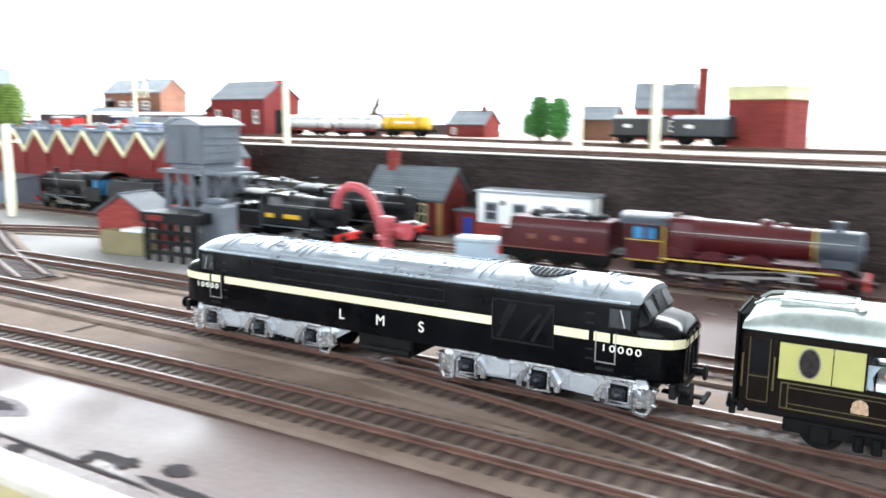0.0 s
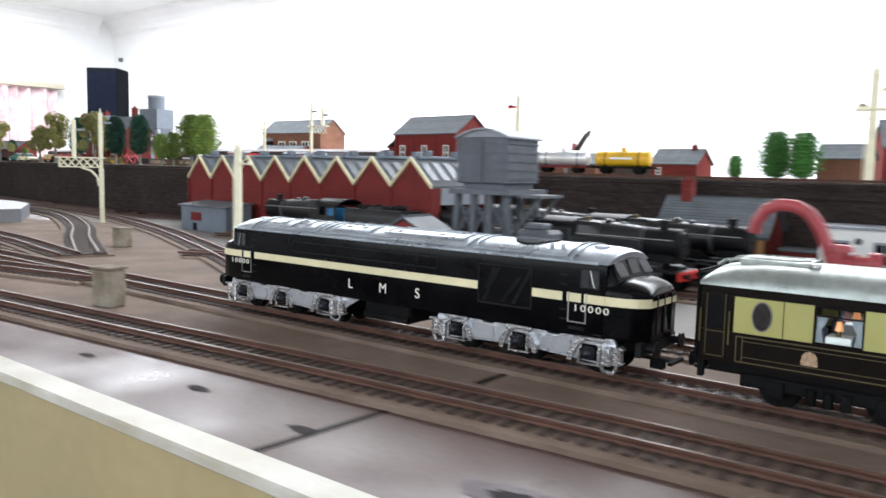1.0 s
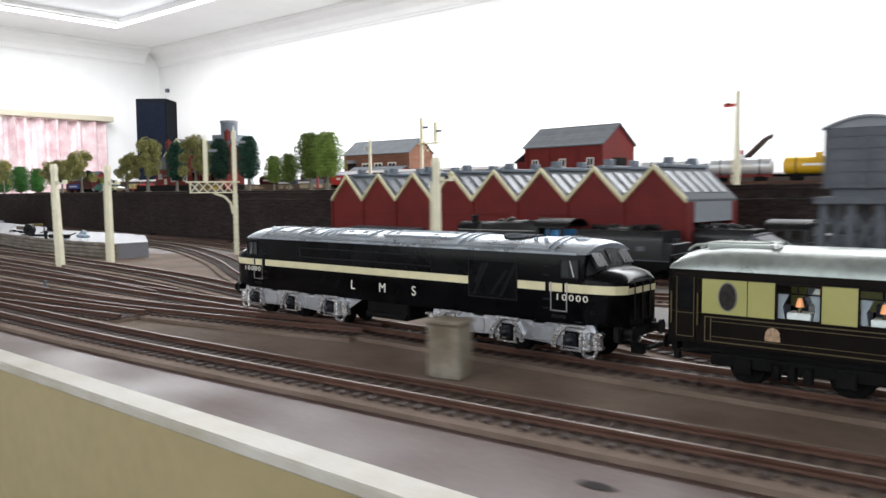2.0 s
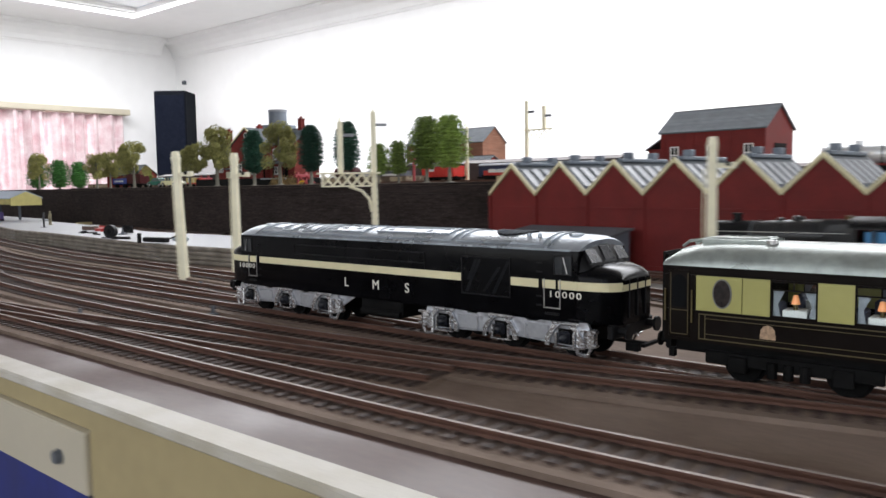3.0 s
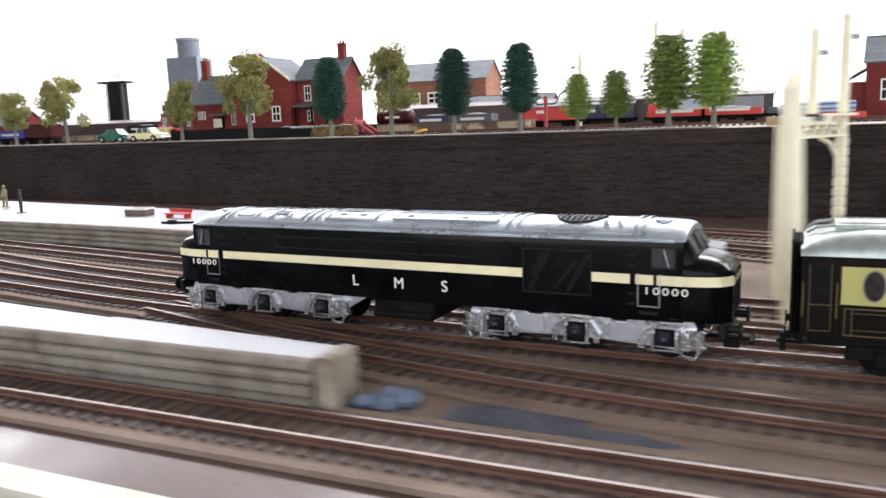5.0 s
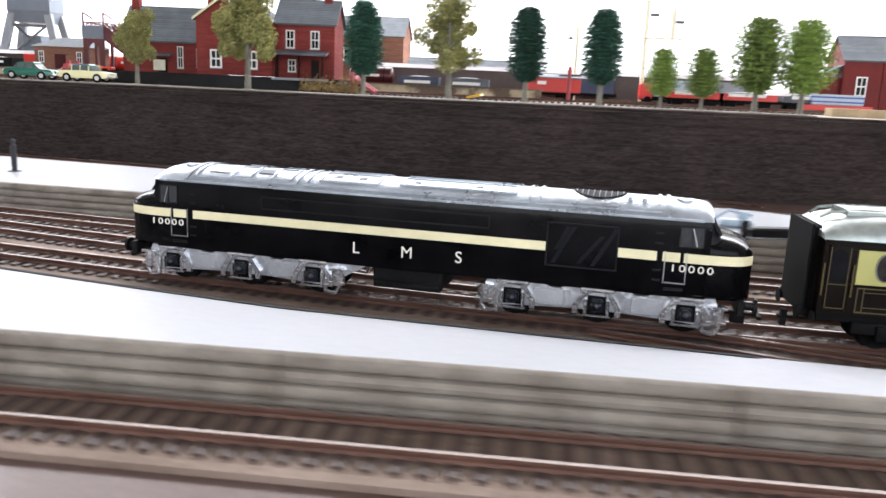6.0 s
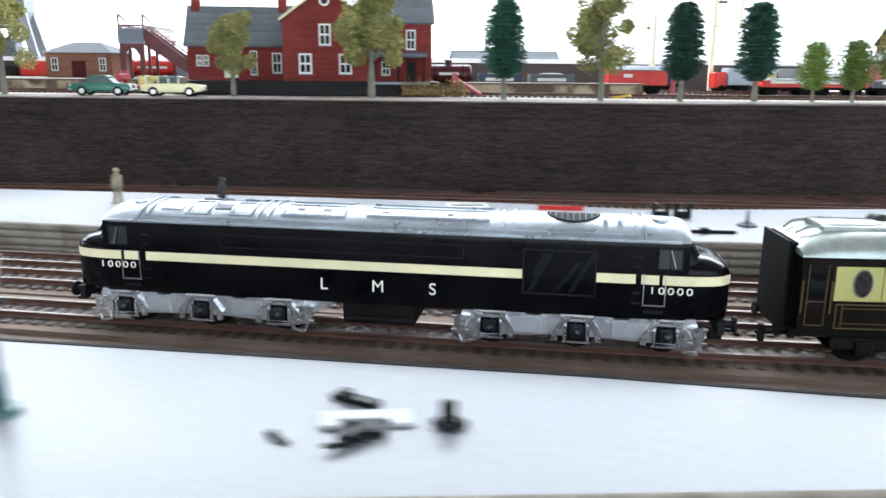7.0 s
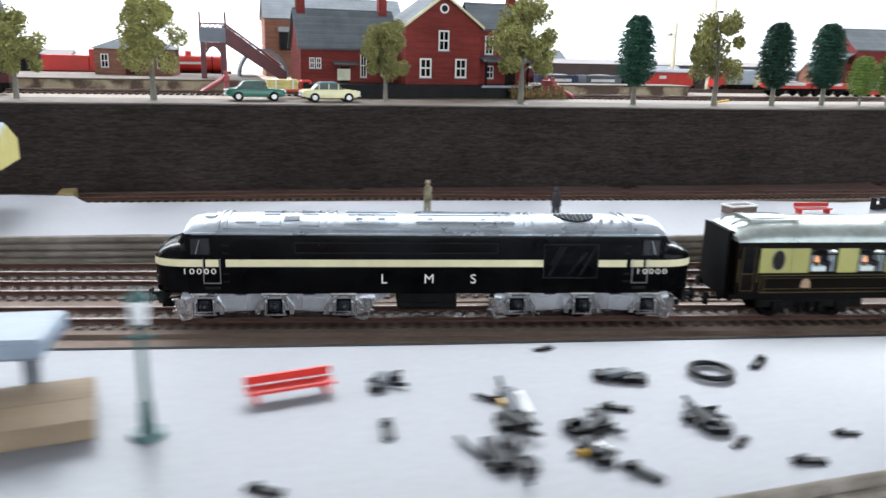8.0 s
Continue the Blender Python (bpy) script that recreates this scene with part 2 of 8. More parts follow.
# ---- mesh helpers; all lengths below are in millimetres ----
MM = 0.001


def finish(name, bm, material):
    me = bpy.data.meshes.new(name)
    for v in bm.verts:
        v.co *= MM
    bmesh.ops.recalc_face_normals(bm, faces=bm.faces)
    bm.to_mesh(me)
    bm.free()
    for m in material if isinstance(material, (list, tuple)) else [material]:
        me.materials.append(m)
    return me


def smooth(me, angle=35):
    me.polygons.foreach_set("use_smooth", [True] * len(me.polygons))
    me.set_sharp_from_angle(angle=radians(angle))


def part(name, bm, material, parent, label="", at=(0, 0, 0), rz=0, soft=True):
    me = finish(name, bm, material)
    if soft:
        smooth(me)
    ob = new(name, me)
    ob.parent = parent
    ob.matrix_basis = pose(at[0] * MM, at[1] * MM, at[2] * MM, 0, 0, rz)
    return tagged(ob, label)


def share(name, me, parent, m):
    ob = new(name, me)
    ob.parent = parent
    ob.matrix_basis = m
    return ob


def thing(name, x, y, z, rz=0, label="", category="", group="", kind=""):
    ob = new(name)
    ob.empty_display_size = 0.01
    ob.matrix_basis = pose(x * MM, y * MM, z * MM, 0, 0, rz)
    return tagged(ob, label, category, group, kind)


def structure(name, bm, material, label, category, soft=False):
    me = finish(name, bm, material)
    if soft:
        smooth(me)
    return tagged(new(name, me), label, category, "", "structure")


def box(bm, x0, x1, y0, y1, z0, z1, bev=0.0, mi=0, m=None):
    r = bmesh.ops.create_cube(bm, size=1.0)
    vs = r["verts"]
    for v in vs:
        v.co = Vector((x0 + (v.co.x + 0.5) * (x1 - x0), y0 + (v.co.y + 0.5) * (y1 - y0), z0 + (v.co.z + 0.5) * (z1 - z0)))
    faces = {f for v in vs for f in v.link_faces}
    if bev:
        es = {e for v in vs for e in v.link_edges}
        rb = bmesh.ops.bevel(bm, geom=list(es), offset=bev, segments=1, affect="EDGES", profile=0.5)
        faces = {f for f in rb["faces"]} | {f for f in faces if f.is_valid}
        vs = list({v for f in faces for v in f.verts})
    if mi:
        for f in faces:
            f.material_index = mi
    if m is not None:
        bmesh.ops.transform(bm, matrix=m, verts=vs)
    return bm


def cyl(bm, p0, p1, r0, r1=None, seg=16, caps=True):
    p0, p1 = Vector(p0), Vector(p1)
    r1 = r0 if r1 is None else r1
    d = p1 - p0
    q = d.to_track_quat("Z", "Y").to_matrix().to_4x4()
    bmesh.ops.create_cone(bm, cap_ends=caps, segments=seg, radius1=r0, radius2=r1, depth=d.length, matrix=Matrix.Translation((p0 + p1) / 2) @ q)
    return bm


def ball(bm, c, r, sx=1, sy=1, sz=1, u=14, v=8):
    bmesh.ops.create_uvsphere(bm, u_segments=u, v_segments=v, radius=r, matrix=Matrix.Translation(c) @ Matrix.Diagonal((sx, sy, sz, 1)))
    return bm


def prism(bm, pts, axis, a, b):
    """Extrude a closed outline. axis x: pts are (y, z); y: (x, z); z: (x, y)."""
    def p3(u, v, w):
        return {"x": (w, u, v), "y": (u, w, v), "z": (u, v, w)}[axis]
    lo = [bm.verts.new(p3(u, v, a)) for u, v in pts]
    hi = [bm.verts.new(p3(u, v, b)) for u, v in pts]
    n = len(pts)
    bm.faces.new(lo)
    bm.faces.new(hi[::-1])
    for i in range(n):
        bm.faces.new((lo[i], hi[i], hi[(i + 1) % n], lo[(i + 1) % n]))
    return bm


def loft(bm, rings, cap=True):
    vs = [[bm.verts.new(p) for p in r] for r in rings]
    for a, b in zip(vs, vs[1:]):
        n = len(a)
        for i in range(n):
            bm.faces.new((a[i], a[(i + 1) % n], b[(i + 1) % n], b[i]))
    if cap:
        bm.faces.new(vs[0])
        bm.faces.new(vs[-1][::-1])
    return bm


def B():
    return bmesh.new()


def bx(*a, **k):
    return box(B(), *a, **k)


def pipe(pts, r, seg=10):
    """One continuous bent pipe lying in a plane of constant y."""
    rings = []
    for i, p in enumerate(pts):
        a, b = Vector(pts[max(0, i - 1)]), Vector(pts[min(len(pts) - 1, i + 1)])
        t = (b - a).normalized()
        n = t.cross(Vector((0, 1, 0))).normalized()
        rings.append([tuple(Vector(p) + n * r * math.cos(k * 2 * math.pi / seg) + Vector((0, 1, 0)) * r * math.sin(k * 2 * math.pi / seg)) for k in range(seg)])
    return loft(B(), rings)


def tube(bm, pts, r, seg=8):
    for p, q in zip(pts, pts[1:]):
        cyl(bm, p, q, r, seg=seg)
    return bm


# ---- track lines (centre lines in plan) ----
def dense(points, step=2.0):
    p = np.array(points, float)
    p = np.vstack([2 * p[0] - p[1], p, 2 * p[-1] - p[-2]])
    out = []
    for i in range(1, len(p) - 2):
        n = max(2, int(np.hypot(*(p[i + 1] - p[i])) / step))
        t = np.linspace(0, 1, n, endpoint=False)[:, None]
        a, b, c, d = p[i - 1], p[i], p[i + 1], p[i + 2]
        out.append(0.5 * (2 * b + (c - a) * t + (2 * a - 5 * b + 4 * c - d) * t ** 2 + (3 * b - a - 3 * c + d) * t ** 3))
    out = np.vstack(out + [p[-2:-1]])
    s = np.concatenate([[0], np.cumsum(np.hypot(*np.diff(out, axis=0).T))])
    return s, out


MAIN = dense([(900, 22), (300, 22), (90, 21.5), (-157, 20), (-400, 19.5), (-633, 21.5), (-864, 24), (-1016, 27.5), (-1130, 34), (-1249, 44.6), (-1390, 65.5), (-1501, 86), (-1612, 108.6), (-1727, 132.6), (-2000, 190), (-2500, 295)])
FRONT = dense([(900, -46), (300, -40), (50, -39), (-100, -46), (-300, -61), (-480, -73), (-650, -76), (-1000, -76), (-1400, -75), (-2500, -76)])


def along(line, dist):
    s, p = line
    x, y = np.interp(dist, s, p[:, 0]), np.interp(dist, s, p[:, 1])
    e = 3.0
    dx = np.interp(dist + e, s, p[:, 0]) - np.interp(dist - e, s, p[:, 0])
    dy = np.interp(dist + e, s, p[:, 1]) - np.interp(dist - e, s, p[:, 1])
    return x, y, math.atan2(dy, dx)

# ---- the room ----
RX0, RX1, RY0, RY1, RZ0, RZ1 = -5850, 3600, -2400, 3050, -950, 1180


def wall_with_hole(name, axis, pos, thick, a0, a1, h0, h1, z0, z1, label):
    """A wall across one axis with one rectangular opening."""
    bm = B()
    spans = [(a0, h0, RZ0, RZ1), (h1, a1, RZ0, RZ1), (h0, h1, RZ0, z0), (h0, h1, z1, RZ1)] if h1 > h0 else [(a0, a1, RZ0, RZ1)]
    for u0, u1, w0, w1 in spans:
        if axis == "y":
            box(bm, u0, u1, pos, pos + thick, w0, w1)
        else:
            box(bm, pos, pos + thick, u0, u1, w0, w1)
    return structure(name, bm, WHITE_WALL, label, "wall")


structure("floor", bx(RX0, RX1, RY0, RY1, RZ0 - 60, RZ0), FLOORING, "grey carpeted room floor", "floor")
bm = B()
RL = (-5250, 1450, 1500, 2400)  # long rooflight opening
for x0_, x1_, y0_, y1_ in ((RX0, RX1, RY0, RL[2]), (RX0, RX1, RL[3], RY1), (RX0, RL[0], RL[2], RL[3]), (RL[1], RX1, RL[2], RL[3])):
    box(bm, x0_, x1_, y0_, y1_, RZ1, RZ1 + 60)
structure("ceiling", bm, WHITE_WALL, "plain white painted ceiling with a long rooflight", "ceiling")
w = thing("window_4", (RL[0] + RL[1]) / 2, (RL[2] + RL[3]) / 2, RZ1, 0, "long white framed rooflight", "window", kind="structure")
for k_ in range(6):
    xk = (RL[1] - RL[0] - 44) / 5 * k_ - (RL[1] - RL[0] - 44) / 2
    part("glazing_bar", bx(xk - 20, xk + 20, -449, 449, 36, 60), WHITE, w, soft=False)
part("pane", bx((RL[0] - RL[1]) / 2 + 1, (RL[1] - RL[0]) / 2 - 1, -449, 449, 61, 65), mat("opal_pane", (0.85, 0.86, 0.88), 0.4, var=0.04, scale=3, bump=0), w, "white opal rooflight pane", soft=False).visible_shadow = False
wall_with_hole("wall_north", "y", RY1, 120, RX0, RX1, 0, 0, 0, 0, "plain white painted back wall of the room")
wall_with_hole("wall_south", "y", RY0 - 120, 120, RX0, RX1, -2600, 1400, 100, 1150, "white wall with a wide window")
wall_with_hole("wall_east", "x", RX1, 120, RY0, RY1, -700, 1300, 100, 1150, "white wall with a window")
wall_with_hole("wall_west", "x", RX0 - 120, 120, RY0, RY1, 500, 2500, -100, 560, "white end wall with a curtained window")

# moulded plaster cornice under the ceiling
COVE = [(0, 0), (0, -128), (9, -128), (12, -118), (22, -112), (30, -84), (52, -50), (84, -28), (112, -20), (118, -10), (128, -9), (128, 0)]
structure("trim_cornice_north", prism(B(), [(RY1 - u, RZ1 + v) for u, v in COVE], "x", RX0, RX1), WHITE_WALL, "white moulded plaster cornice", "cornice")
structure("trim_cornice_west", prism(B(), [(RX0 + u, RZ1 - 0.5 + v) for u, v in COVE], "y", RY0, RY1 - 129), WHITE_WALL, "white moulded plaster cornice", "cornice")

# curtained window in the end wall
w = thing("window_1", RX0, 1500, 350, 0, "cream pelmet above pink floral curtains at the window", "window", kind="structure")
part("pelmet", bx(2, 110, -1050, 1110, 250, 290, bev=4), CREAM_PANEL, w)
for k, (c0, c1) in enumerate(((-1000, -260), (120, 1075))):
    bm = B()
    n = 60
    front = [(66 + 26 * math.sin(i * 1.1 + 0.8 * math.sin(i * 0.31)) + 9 * math.sin(i * 0.37 + k), c0 + (c1 - c0) * i / n) for i in range(n + 1)]
    prism(bm, front + [(x - 5, y) for x, y in front[::-1]], "z", -560, 246)
    part("curtain", bm, CURTAIN, w)
part("window_frame", box(box(box(bx(-80, -30, -1000, -940, -450, 210), -80, -30, 940, 1000, -450, 210), -80, -30, -940, 940, 160, 210), -80, -30, -940, 940, -450, -400), WHITE, w)
part("pane", bx(-60, -54, -940, 940, -400, 160), GLASS, w).visible_shadow = False
for name, axis in (("window_2", "y"), ("window_3", "x")):
    if axis == "y":
        w = thing(name, -600, RY0, 625, 0, "wide white framed window", "window", kind="structure")
        a, b = 2000, 525
        bm = B()
        for u in (-a, -a / 3, a / 3 - 50, a - 50):
            box(bm, u, u + 50, -100, -50, -b, b)
        box(bm, -a + 52, a - 52, -98, -52, -b, -b + 50)
        box(bm, -a + 52, a - 52, -98, -52, b - 50, b)
        part("window_frame", bm, WHITE, w)
        part("pane", bx(-a + 40, a - 40, -80, -74, -b + 40, b - 40), GLASS, w).visible_shadow = False
    else:
        w = thing(name, RX1, 300, 625, 0, "white framed side window", "window", kind="structure")
        a, b = 1000, 525
        bm = B()
        for u in (-a, -25, a - 50):
            box(bm, 50, 100, u, u + 50, -b, b)
        box(bm, 52, 98, -a + 52, a - 52, -b, -b + 50)
        box(bm, 52, 98, -a + 52, a - 52, b - 50, b)
        part("window_frame", bm, WHITE, w)
        part("pane", bx(74, 80, -a + 40, a - 40, -b + 40, b - 40), GLASS, w).visible_shadow = False

# ---- the baseboard ----
GZ, TOPZ = -5.0, 70.0
WALL_LINE = [(900, 262), (240, 352), (0, 398), (-400, 455), (-850, 452), (-1250, 449), (-1650, 493), (-1950, 514), (-2600, 560)]


def band(bm, line, y_far, z0, z1):
    """A slab between a line in plan and a straight far edge."""
    pts = line + [(line[-1][0], y_far), (line[0][0], y_far)]
    return prism(bm, pts, "z", z0, z1)


structure("ground", bx(-2600, 900, -118, 620, GZ - 18, GZ), BOARD, "glossy brown painted baseboard of the model railway", "baseboard")
structure("upper_ground", band(B(), WALL_LINE, 1500, TOPZ - 12, TOPZ), UPPER, "brown earth-coloured upper level of the layout", "baseboard")
road_line = [(-1000, 462), (-1250, 453), (-1650, 497), (-1950, 518), (-2600, 564)]
bm = B()
prism(bm, road_line + [(x, y + 66) for x, y in road_line[::-1]], "z", TOPZ + 0.2, TOPZ + 1.2)
structure("pavement", bm, ROAD, "pale grey roadway along the top of the retaining wall", "road")

# board seam, stains, a painted sheen and the trodden edge
bm = B()
box(bm, -1.2, 1.2, -60, 60, 0, 0.25, m=Matrix.Translation((-93, -60, GZ)) @ Matrix.Rotation(radians(-3), 4, "Z"))
box(bm, -1.0, 1.0, -33, 33, 0, 0.25, m=Matrix.Translation((-90, -8, GZ)) @ Matrix.Rotation(radians(2), 4, "Z"))
structure("board_seam", bm, DARK, "dark open joint between two baseboards", "joint")


def wobble_disc(bm, x, y, z, rx, ry, seed, n=18):
    rnd = random.Random(seed)
    c = [bm.verts.new((x + rx * (0.8 + 0.35 * rnd.random()) * math.cos(2 * math.pi * i / n), y + ry * (0.8 + 0.35 * rnd.random()) * math.sin(2 * math.pi * i / n), z)) for i in range(n)]
    bm.faces.new(c)


STAIN = mat("dark_stain", (0.045, 0.038, 0.040), 0.75, var=0.3, scale=60, spec=0.06)
# pale colour imitating the gloss sheen round the first stain
PALE_SHEEN = mat("painted_sheen", (0.24, 0.21, 0.22), 0.7, var=0.25, scale=40, spec=0.08)
pale, dark = B(), B()
for k, (x, y, r, a) in enumerate(((-20, -97, 13, 5), (-99, -97, 8, 3.5), (-160, -92, 7, 3), (-235, -94, 6, 3), (60, -104, 15, 3), (95, -108, 22, 3))):
    if k == 0:
        wobble_disc(pale, x, y, GZ + 0.12, r * 1.45, a * 1.5, k)
    wobble_disc(dark, x, y, GZ + 0.2, r * 0.8, a * 0.8, 20 + k)
for k, (x, y, r, a) in enumerate(((48, -112, 44, 1.0), (25, -116, 5, 3), (52, -108, 3, 4), (66, -104, 4, 4), (84, -99, 6, 4))):
    wobble_disc(dark, x, y, GZ + 0.3, r, a, 40 + k)
# two overlapping blue-grey discs on the board
tinted = B()
wobble_disc(tinted, -1012, -44, GZ + 0.25, 26, 9, 71)
wobble_disc(tinted, -985, -50, GZ + 0.32, 22, 6, 72)
structure("board_damp", tinted, mat("blue_grey_patch", (0.115, 0.125, 0.15), 0.65, var=0.3, scale=60, spec=0.15), "blue-grey irregular patch on the board", "stain")
structure("board_scuff", pale, PALE_SHEEN, "pale sheen painted round a dark stain on the baseboard", "stain")
structure("board_stain", dark, STAIN, "dark oily stains on the baseboard", "stain")

structure("trim_lip", bx(-2600, 900, -130.2, -118.05, -8.2, GZ + 0.6, bev=0.8), WHITE_LIP, "worn white painted timber edge strip", "edging", soft=True)
FZ = -17.0
SEAM = -645  # here the stepped fascia gives way to one deep plain board
structure("fascia_board", bx(SEAM + 0.3, 900, -128.0, -118.4, -150, -8.3, bev=0.3), CREAM_FASCIA, "deep plain cream painted fascia board", "fascia")
# edge board under the lip, shaded by its ochre colour
structure("trim_fascia", bx(-2600, SEAM, -127.0, -118.4, FZ, -8.3, bev=0.3), CREAM_FASCIA, "cream edge board, the strip's shade put in its colour", "edging")
FASC = B()
box(FASC, -2600, SEAM, -130, -122, -40, FZ - 0.1, bev=0.6)
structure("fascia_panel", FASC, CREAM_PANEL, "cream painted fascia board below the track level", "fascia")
structure("fascia_cloth", box(bx(-2600, SEAM, -129, -121, -900, -40.3), SEAM, 900, -127, -121, -900, -150.3), BLUE_CLOTH, "dark blue cloth drape below the fascia", "drape")
for x in (-781, -665, -930):
    b = thing("bolt", x, -130, -29.5, 0, "dark round bolt head in the cream fascia", "bolt", "fascia bolts")
    part("head", cyl(B(), (0, 0.5, 0), (0, -2.2, 0), 3.0, 2.4), GREY, b)

# retaining wall: stepped courses of dark brick with a coping
bm = B()
prism(bm, WALL_LINE + [(x, y + 14) for x, y in WALL_LINE[::-1]], "z", GZ + 0.1, TOPZ - 12.2)
structure("wall_retaining", bm, WALL_BRICK, "long soot-dark brick retaining wall", "retaining wall")
bm = B()
prism(bm, [(x, y - 0.8) for x, y in WALL_LINE] + [(x, y + 13) for x, y in WALL_LINE[::-1]], "z", TOPZ - 12, TOPZ - 2.5)
prism(bm, [(x, y - 2.0) for x, y in WALL_LINE] + [(x, y + 9) for x, y in WALL_LINE[::-1]], "z", TOPZ - 2.3, TOPZ + 0.5)
structure("wall_coping", bm, WALL_BRICK, "dark brick parapet courses along the wall top", "parapet")

# ---- tracks ----
SLEEPER_ME = finish("sleeper", bx(-1.5, 1.5, -15.5, 15.5, 0, 1.6), SLEEPER)


BED_STEP = iter(range(100))


def track(line, label, z=0.0, pieces=300, near=None, pitch=6.6, bed=True, start=0.0):
    """Two rails on sleepers over a ballast bed. near: plan x round which the sleepers are pieces."""
    t = thing("railway_track", 0, 0, z, 0, label, "railway track", "tracks", "structure")
    s, p = line
    nrm = np.array([[-math.sin(along(line, d)[2]), math.cos(along(line, d)[2])] for d in s])
    if bed:
        bm = B()
        k = slice(None, None, 6)
        a, b = p[k] + nrm[k] * 21, p[k] - nrm[k] * 21
        prism(bm, [tuple(q) for q in a] + [tuple(q) for q in b[::-1]], "z", GZ + 0.1, GZ + 1.95 - 0.05 * next(BED_STEP))
        part("ballast", bm, BALLAST, t, "brown glued ballast strip", soft=False)
    for side in (-8.25, 8.25):
        bm = B()
        k = list(range(0, len(s), 3)) + ([len(s) - 1] if (len(s) - 1) % 3 else [])
        rows = []
        for i in k:
            c = p[i] + nrm[i] * side
            rows.append([(*(c + nrm[i] * w), h) for w, h in ((-1.1, -2.4), (1.1, -2.4), (0.45, -1.6), (0.75, -0.7), (0.75, 0), (-0.75, 0), (-0.75, -0.7), (-0.45, -1.6))])
        vs = [[bm.verts.new(q) for q in r] for r in rows]
        for u, v in zip(vs, vs[1:]):
            for i in range(8):
                f = bm.faces.new((u[i], u[(i + 1) % 8], v[(i + 1) % 8], v[i]))
                f.material_index = 1 if i == 4 else 0
        part("rail", bm, [RAIL_RUST, RAIL_TOP], t, "rust-brown rail with a bright running top", soft=False)
    n = int((s[-1] - start) / pitch)
    spots = [along(line, start + (i + 0.5) * pitch) for i in range(n)]
    order = sorted(range(n), key=lambda i: abs(spots[i][0] - near)) if near is not None else []
    keep = set(order[:pieces])
    rest = B()
    for i, (x, y, a) in enumerate(spots):
        if i in keep:
            share("sleeper", SLEEPER_ME, t, pose(x * MM, y * MM, (GZ + 1.2 - z) * MM if z == 0 else -0.0042, 0, 0, math.degrees(a)))
        else:
            c, q = math.cos(a), math.sin(a)
            zz = GZ + 1.2 if z == 0 else -4.2
            v = [rest.verts.new((x + u * c - w * q, y + u * q + w * c, zz + h)) for u, w, h in ((-1.5, -15.5, 0), (1.5, -15.5, 0), (1.5, 15.5, 0), (-1.5, 15.5, 0), (-1.5, -15.5, 1.6), (1.5, -15.5, 1.6), (1.5, 15.5, 1.6), (-1.5, 15.5, 1.6))]
            for f in ((4, 5, 6, 7), (0, 1, 5, 4), (1, 2, 6, 5), (2, 3, 7, 6), (3, 0, 4, 7)):
                rest.faces.new([v[j] for j in f])
    if len(rest.verts):
        ob = part("sleepers", rest, SLEEPER, t, "row of dark sleepers", soft=False)
        ob["kind"] = "stuff"
    else:
        rest.free()
    return t


# ballast spread under the whole fan of tracks
bm = B()
prism(bm, [(900, -24), (300, -19), (120, -18), (0, -20), (-150, -28), (-350, -42), (-480, -50), (-620, -92), (-1010, -94), (-1100, -12), (-1240, 6), (-1500, 40), (-2000, 140), (-2600, 250), (-2600, 360), (-2000, 262), (-1500, 180), (-1200, 140), (-900, 292), (-720, 250), (-560, 204), (-450, 152), (-330, 108), (-200, 74), (60, 64), (900, 64)], "z", GZ, GZ + 0.08)
structure("ballast_bed", bm, BALLAST, "brown ballast under the fan of tracks", "ballast")
bm = B()
prism(bm, [(60, 64), (-200, 74), (-330, 108), (-450, 152), (-560, 204), (-720, 250), (-900, 292), (-1180, 286), (-1180, 330), (-1000, 350), (-850, 400), (-832, 452), (-400, 455), (0, 398), (30, 330), (10, 220), (40, 130)], "z", GZ, GZ + 0.05)
structure("yard_ground", bm, YARD, "pale grey ash ground of the engine yard", "ground")

track(MAIN, "straight then curving main track with brown sleepers", near=-800)
track(FRONT, "front running track with rust-brown rails", near=-500)
track(dense([(-420, 13), (-500, -3), (-600, -18), (-727, -25.5), (-890, -23.5), (-1000, -16), (-1110, 2), (-1220, 32)]), "loop track between the main and front tracks", near=-800)
track(dense([(-560, -38), (-640, -48), (-720, -56), (-830, -68), (-900, -74)]), "crossover track joining the front track", near=-700)
track(dense([(-640, 30), (-800, 46), (-1000, 60), (-1200, 74), (-1360, 98), (-1600, 153), (-1900, 212), (-2500, 334)]), "second running track behind the main track", near=-1500)
track(dense([(-560, 60), (-750, 92), (-1000, 112), (-1200, 124), (-1400, 152), (-1600, 186), (-1900, 247), (-2500, 369)]), "third running track beside the far platform", near=-1500)
track(dense([(-220, 42), (-330, 85), (-450, 140), (-565, 190), (-750, 262), (-984, 330), (-1200, 372), (-1500, 410), (-1700, 448), (-1925, 470)]), "siding curving away to the foot of the dark wall", near=-900)
track(dense([(-560, 75), (-700, 140), (-850, 215), (-1050, 290), (-1250, 325)]), "curved siding in the yard", near=-800)
track(dense([(700, 92), (300, 92), (50, 90), (-200, 88), (-330, 85)]), "depot road nearest to the main track", near=0)
track(dense([(700, 268), (300, 264), (100, 259), (0, 250), (-110, 238), (-225, 235), (-400, 195), (-520, 140)]), "depot road through the yard", near=0)
track(dense([(70, 302), (-85, 300), (-285, 299), (-363, 291), (-590, 290), (-660, 280)]), "depot road for the steam engines", near=100)
# crossover at the start
track(dense([(420, -32), (330, -26), (250, -14), (160, 6), (80, 18)]), "crossover from the front track to the main track", near=200)
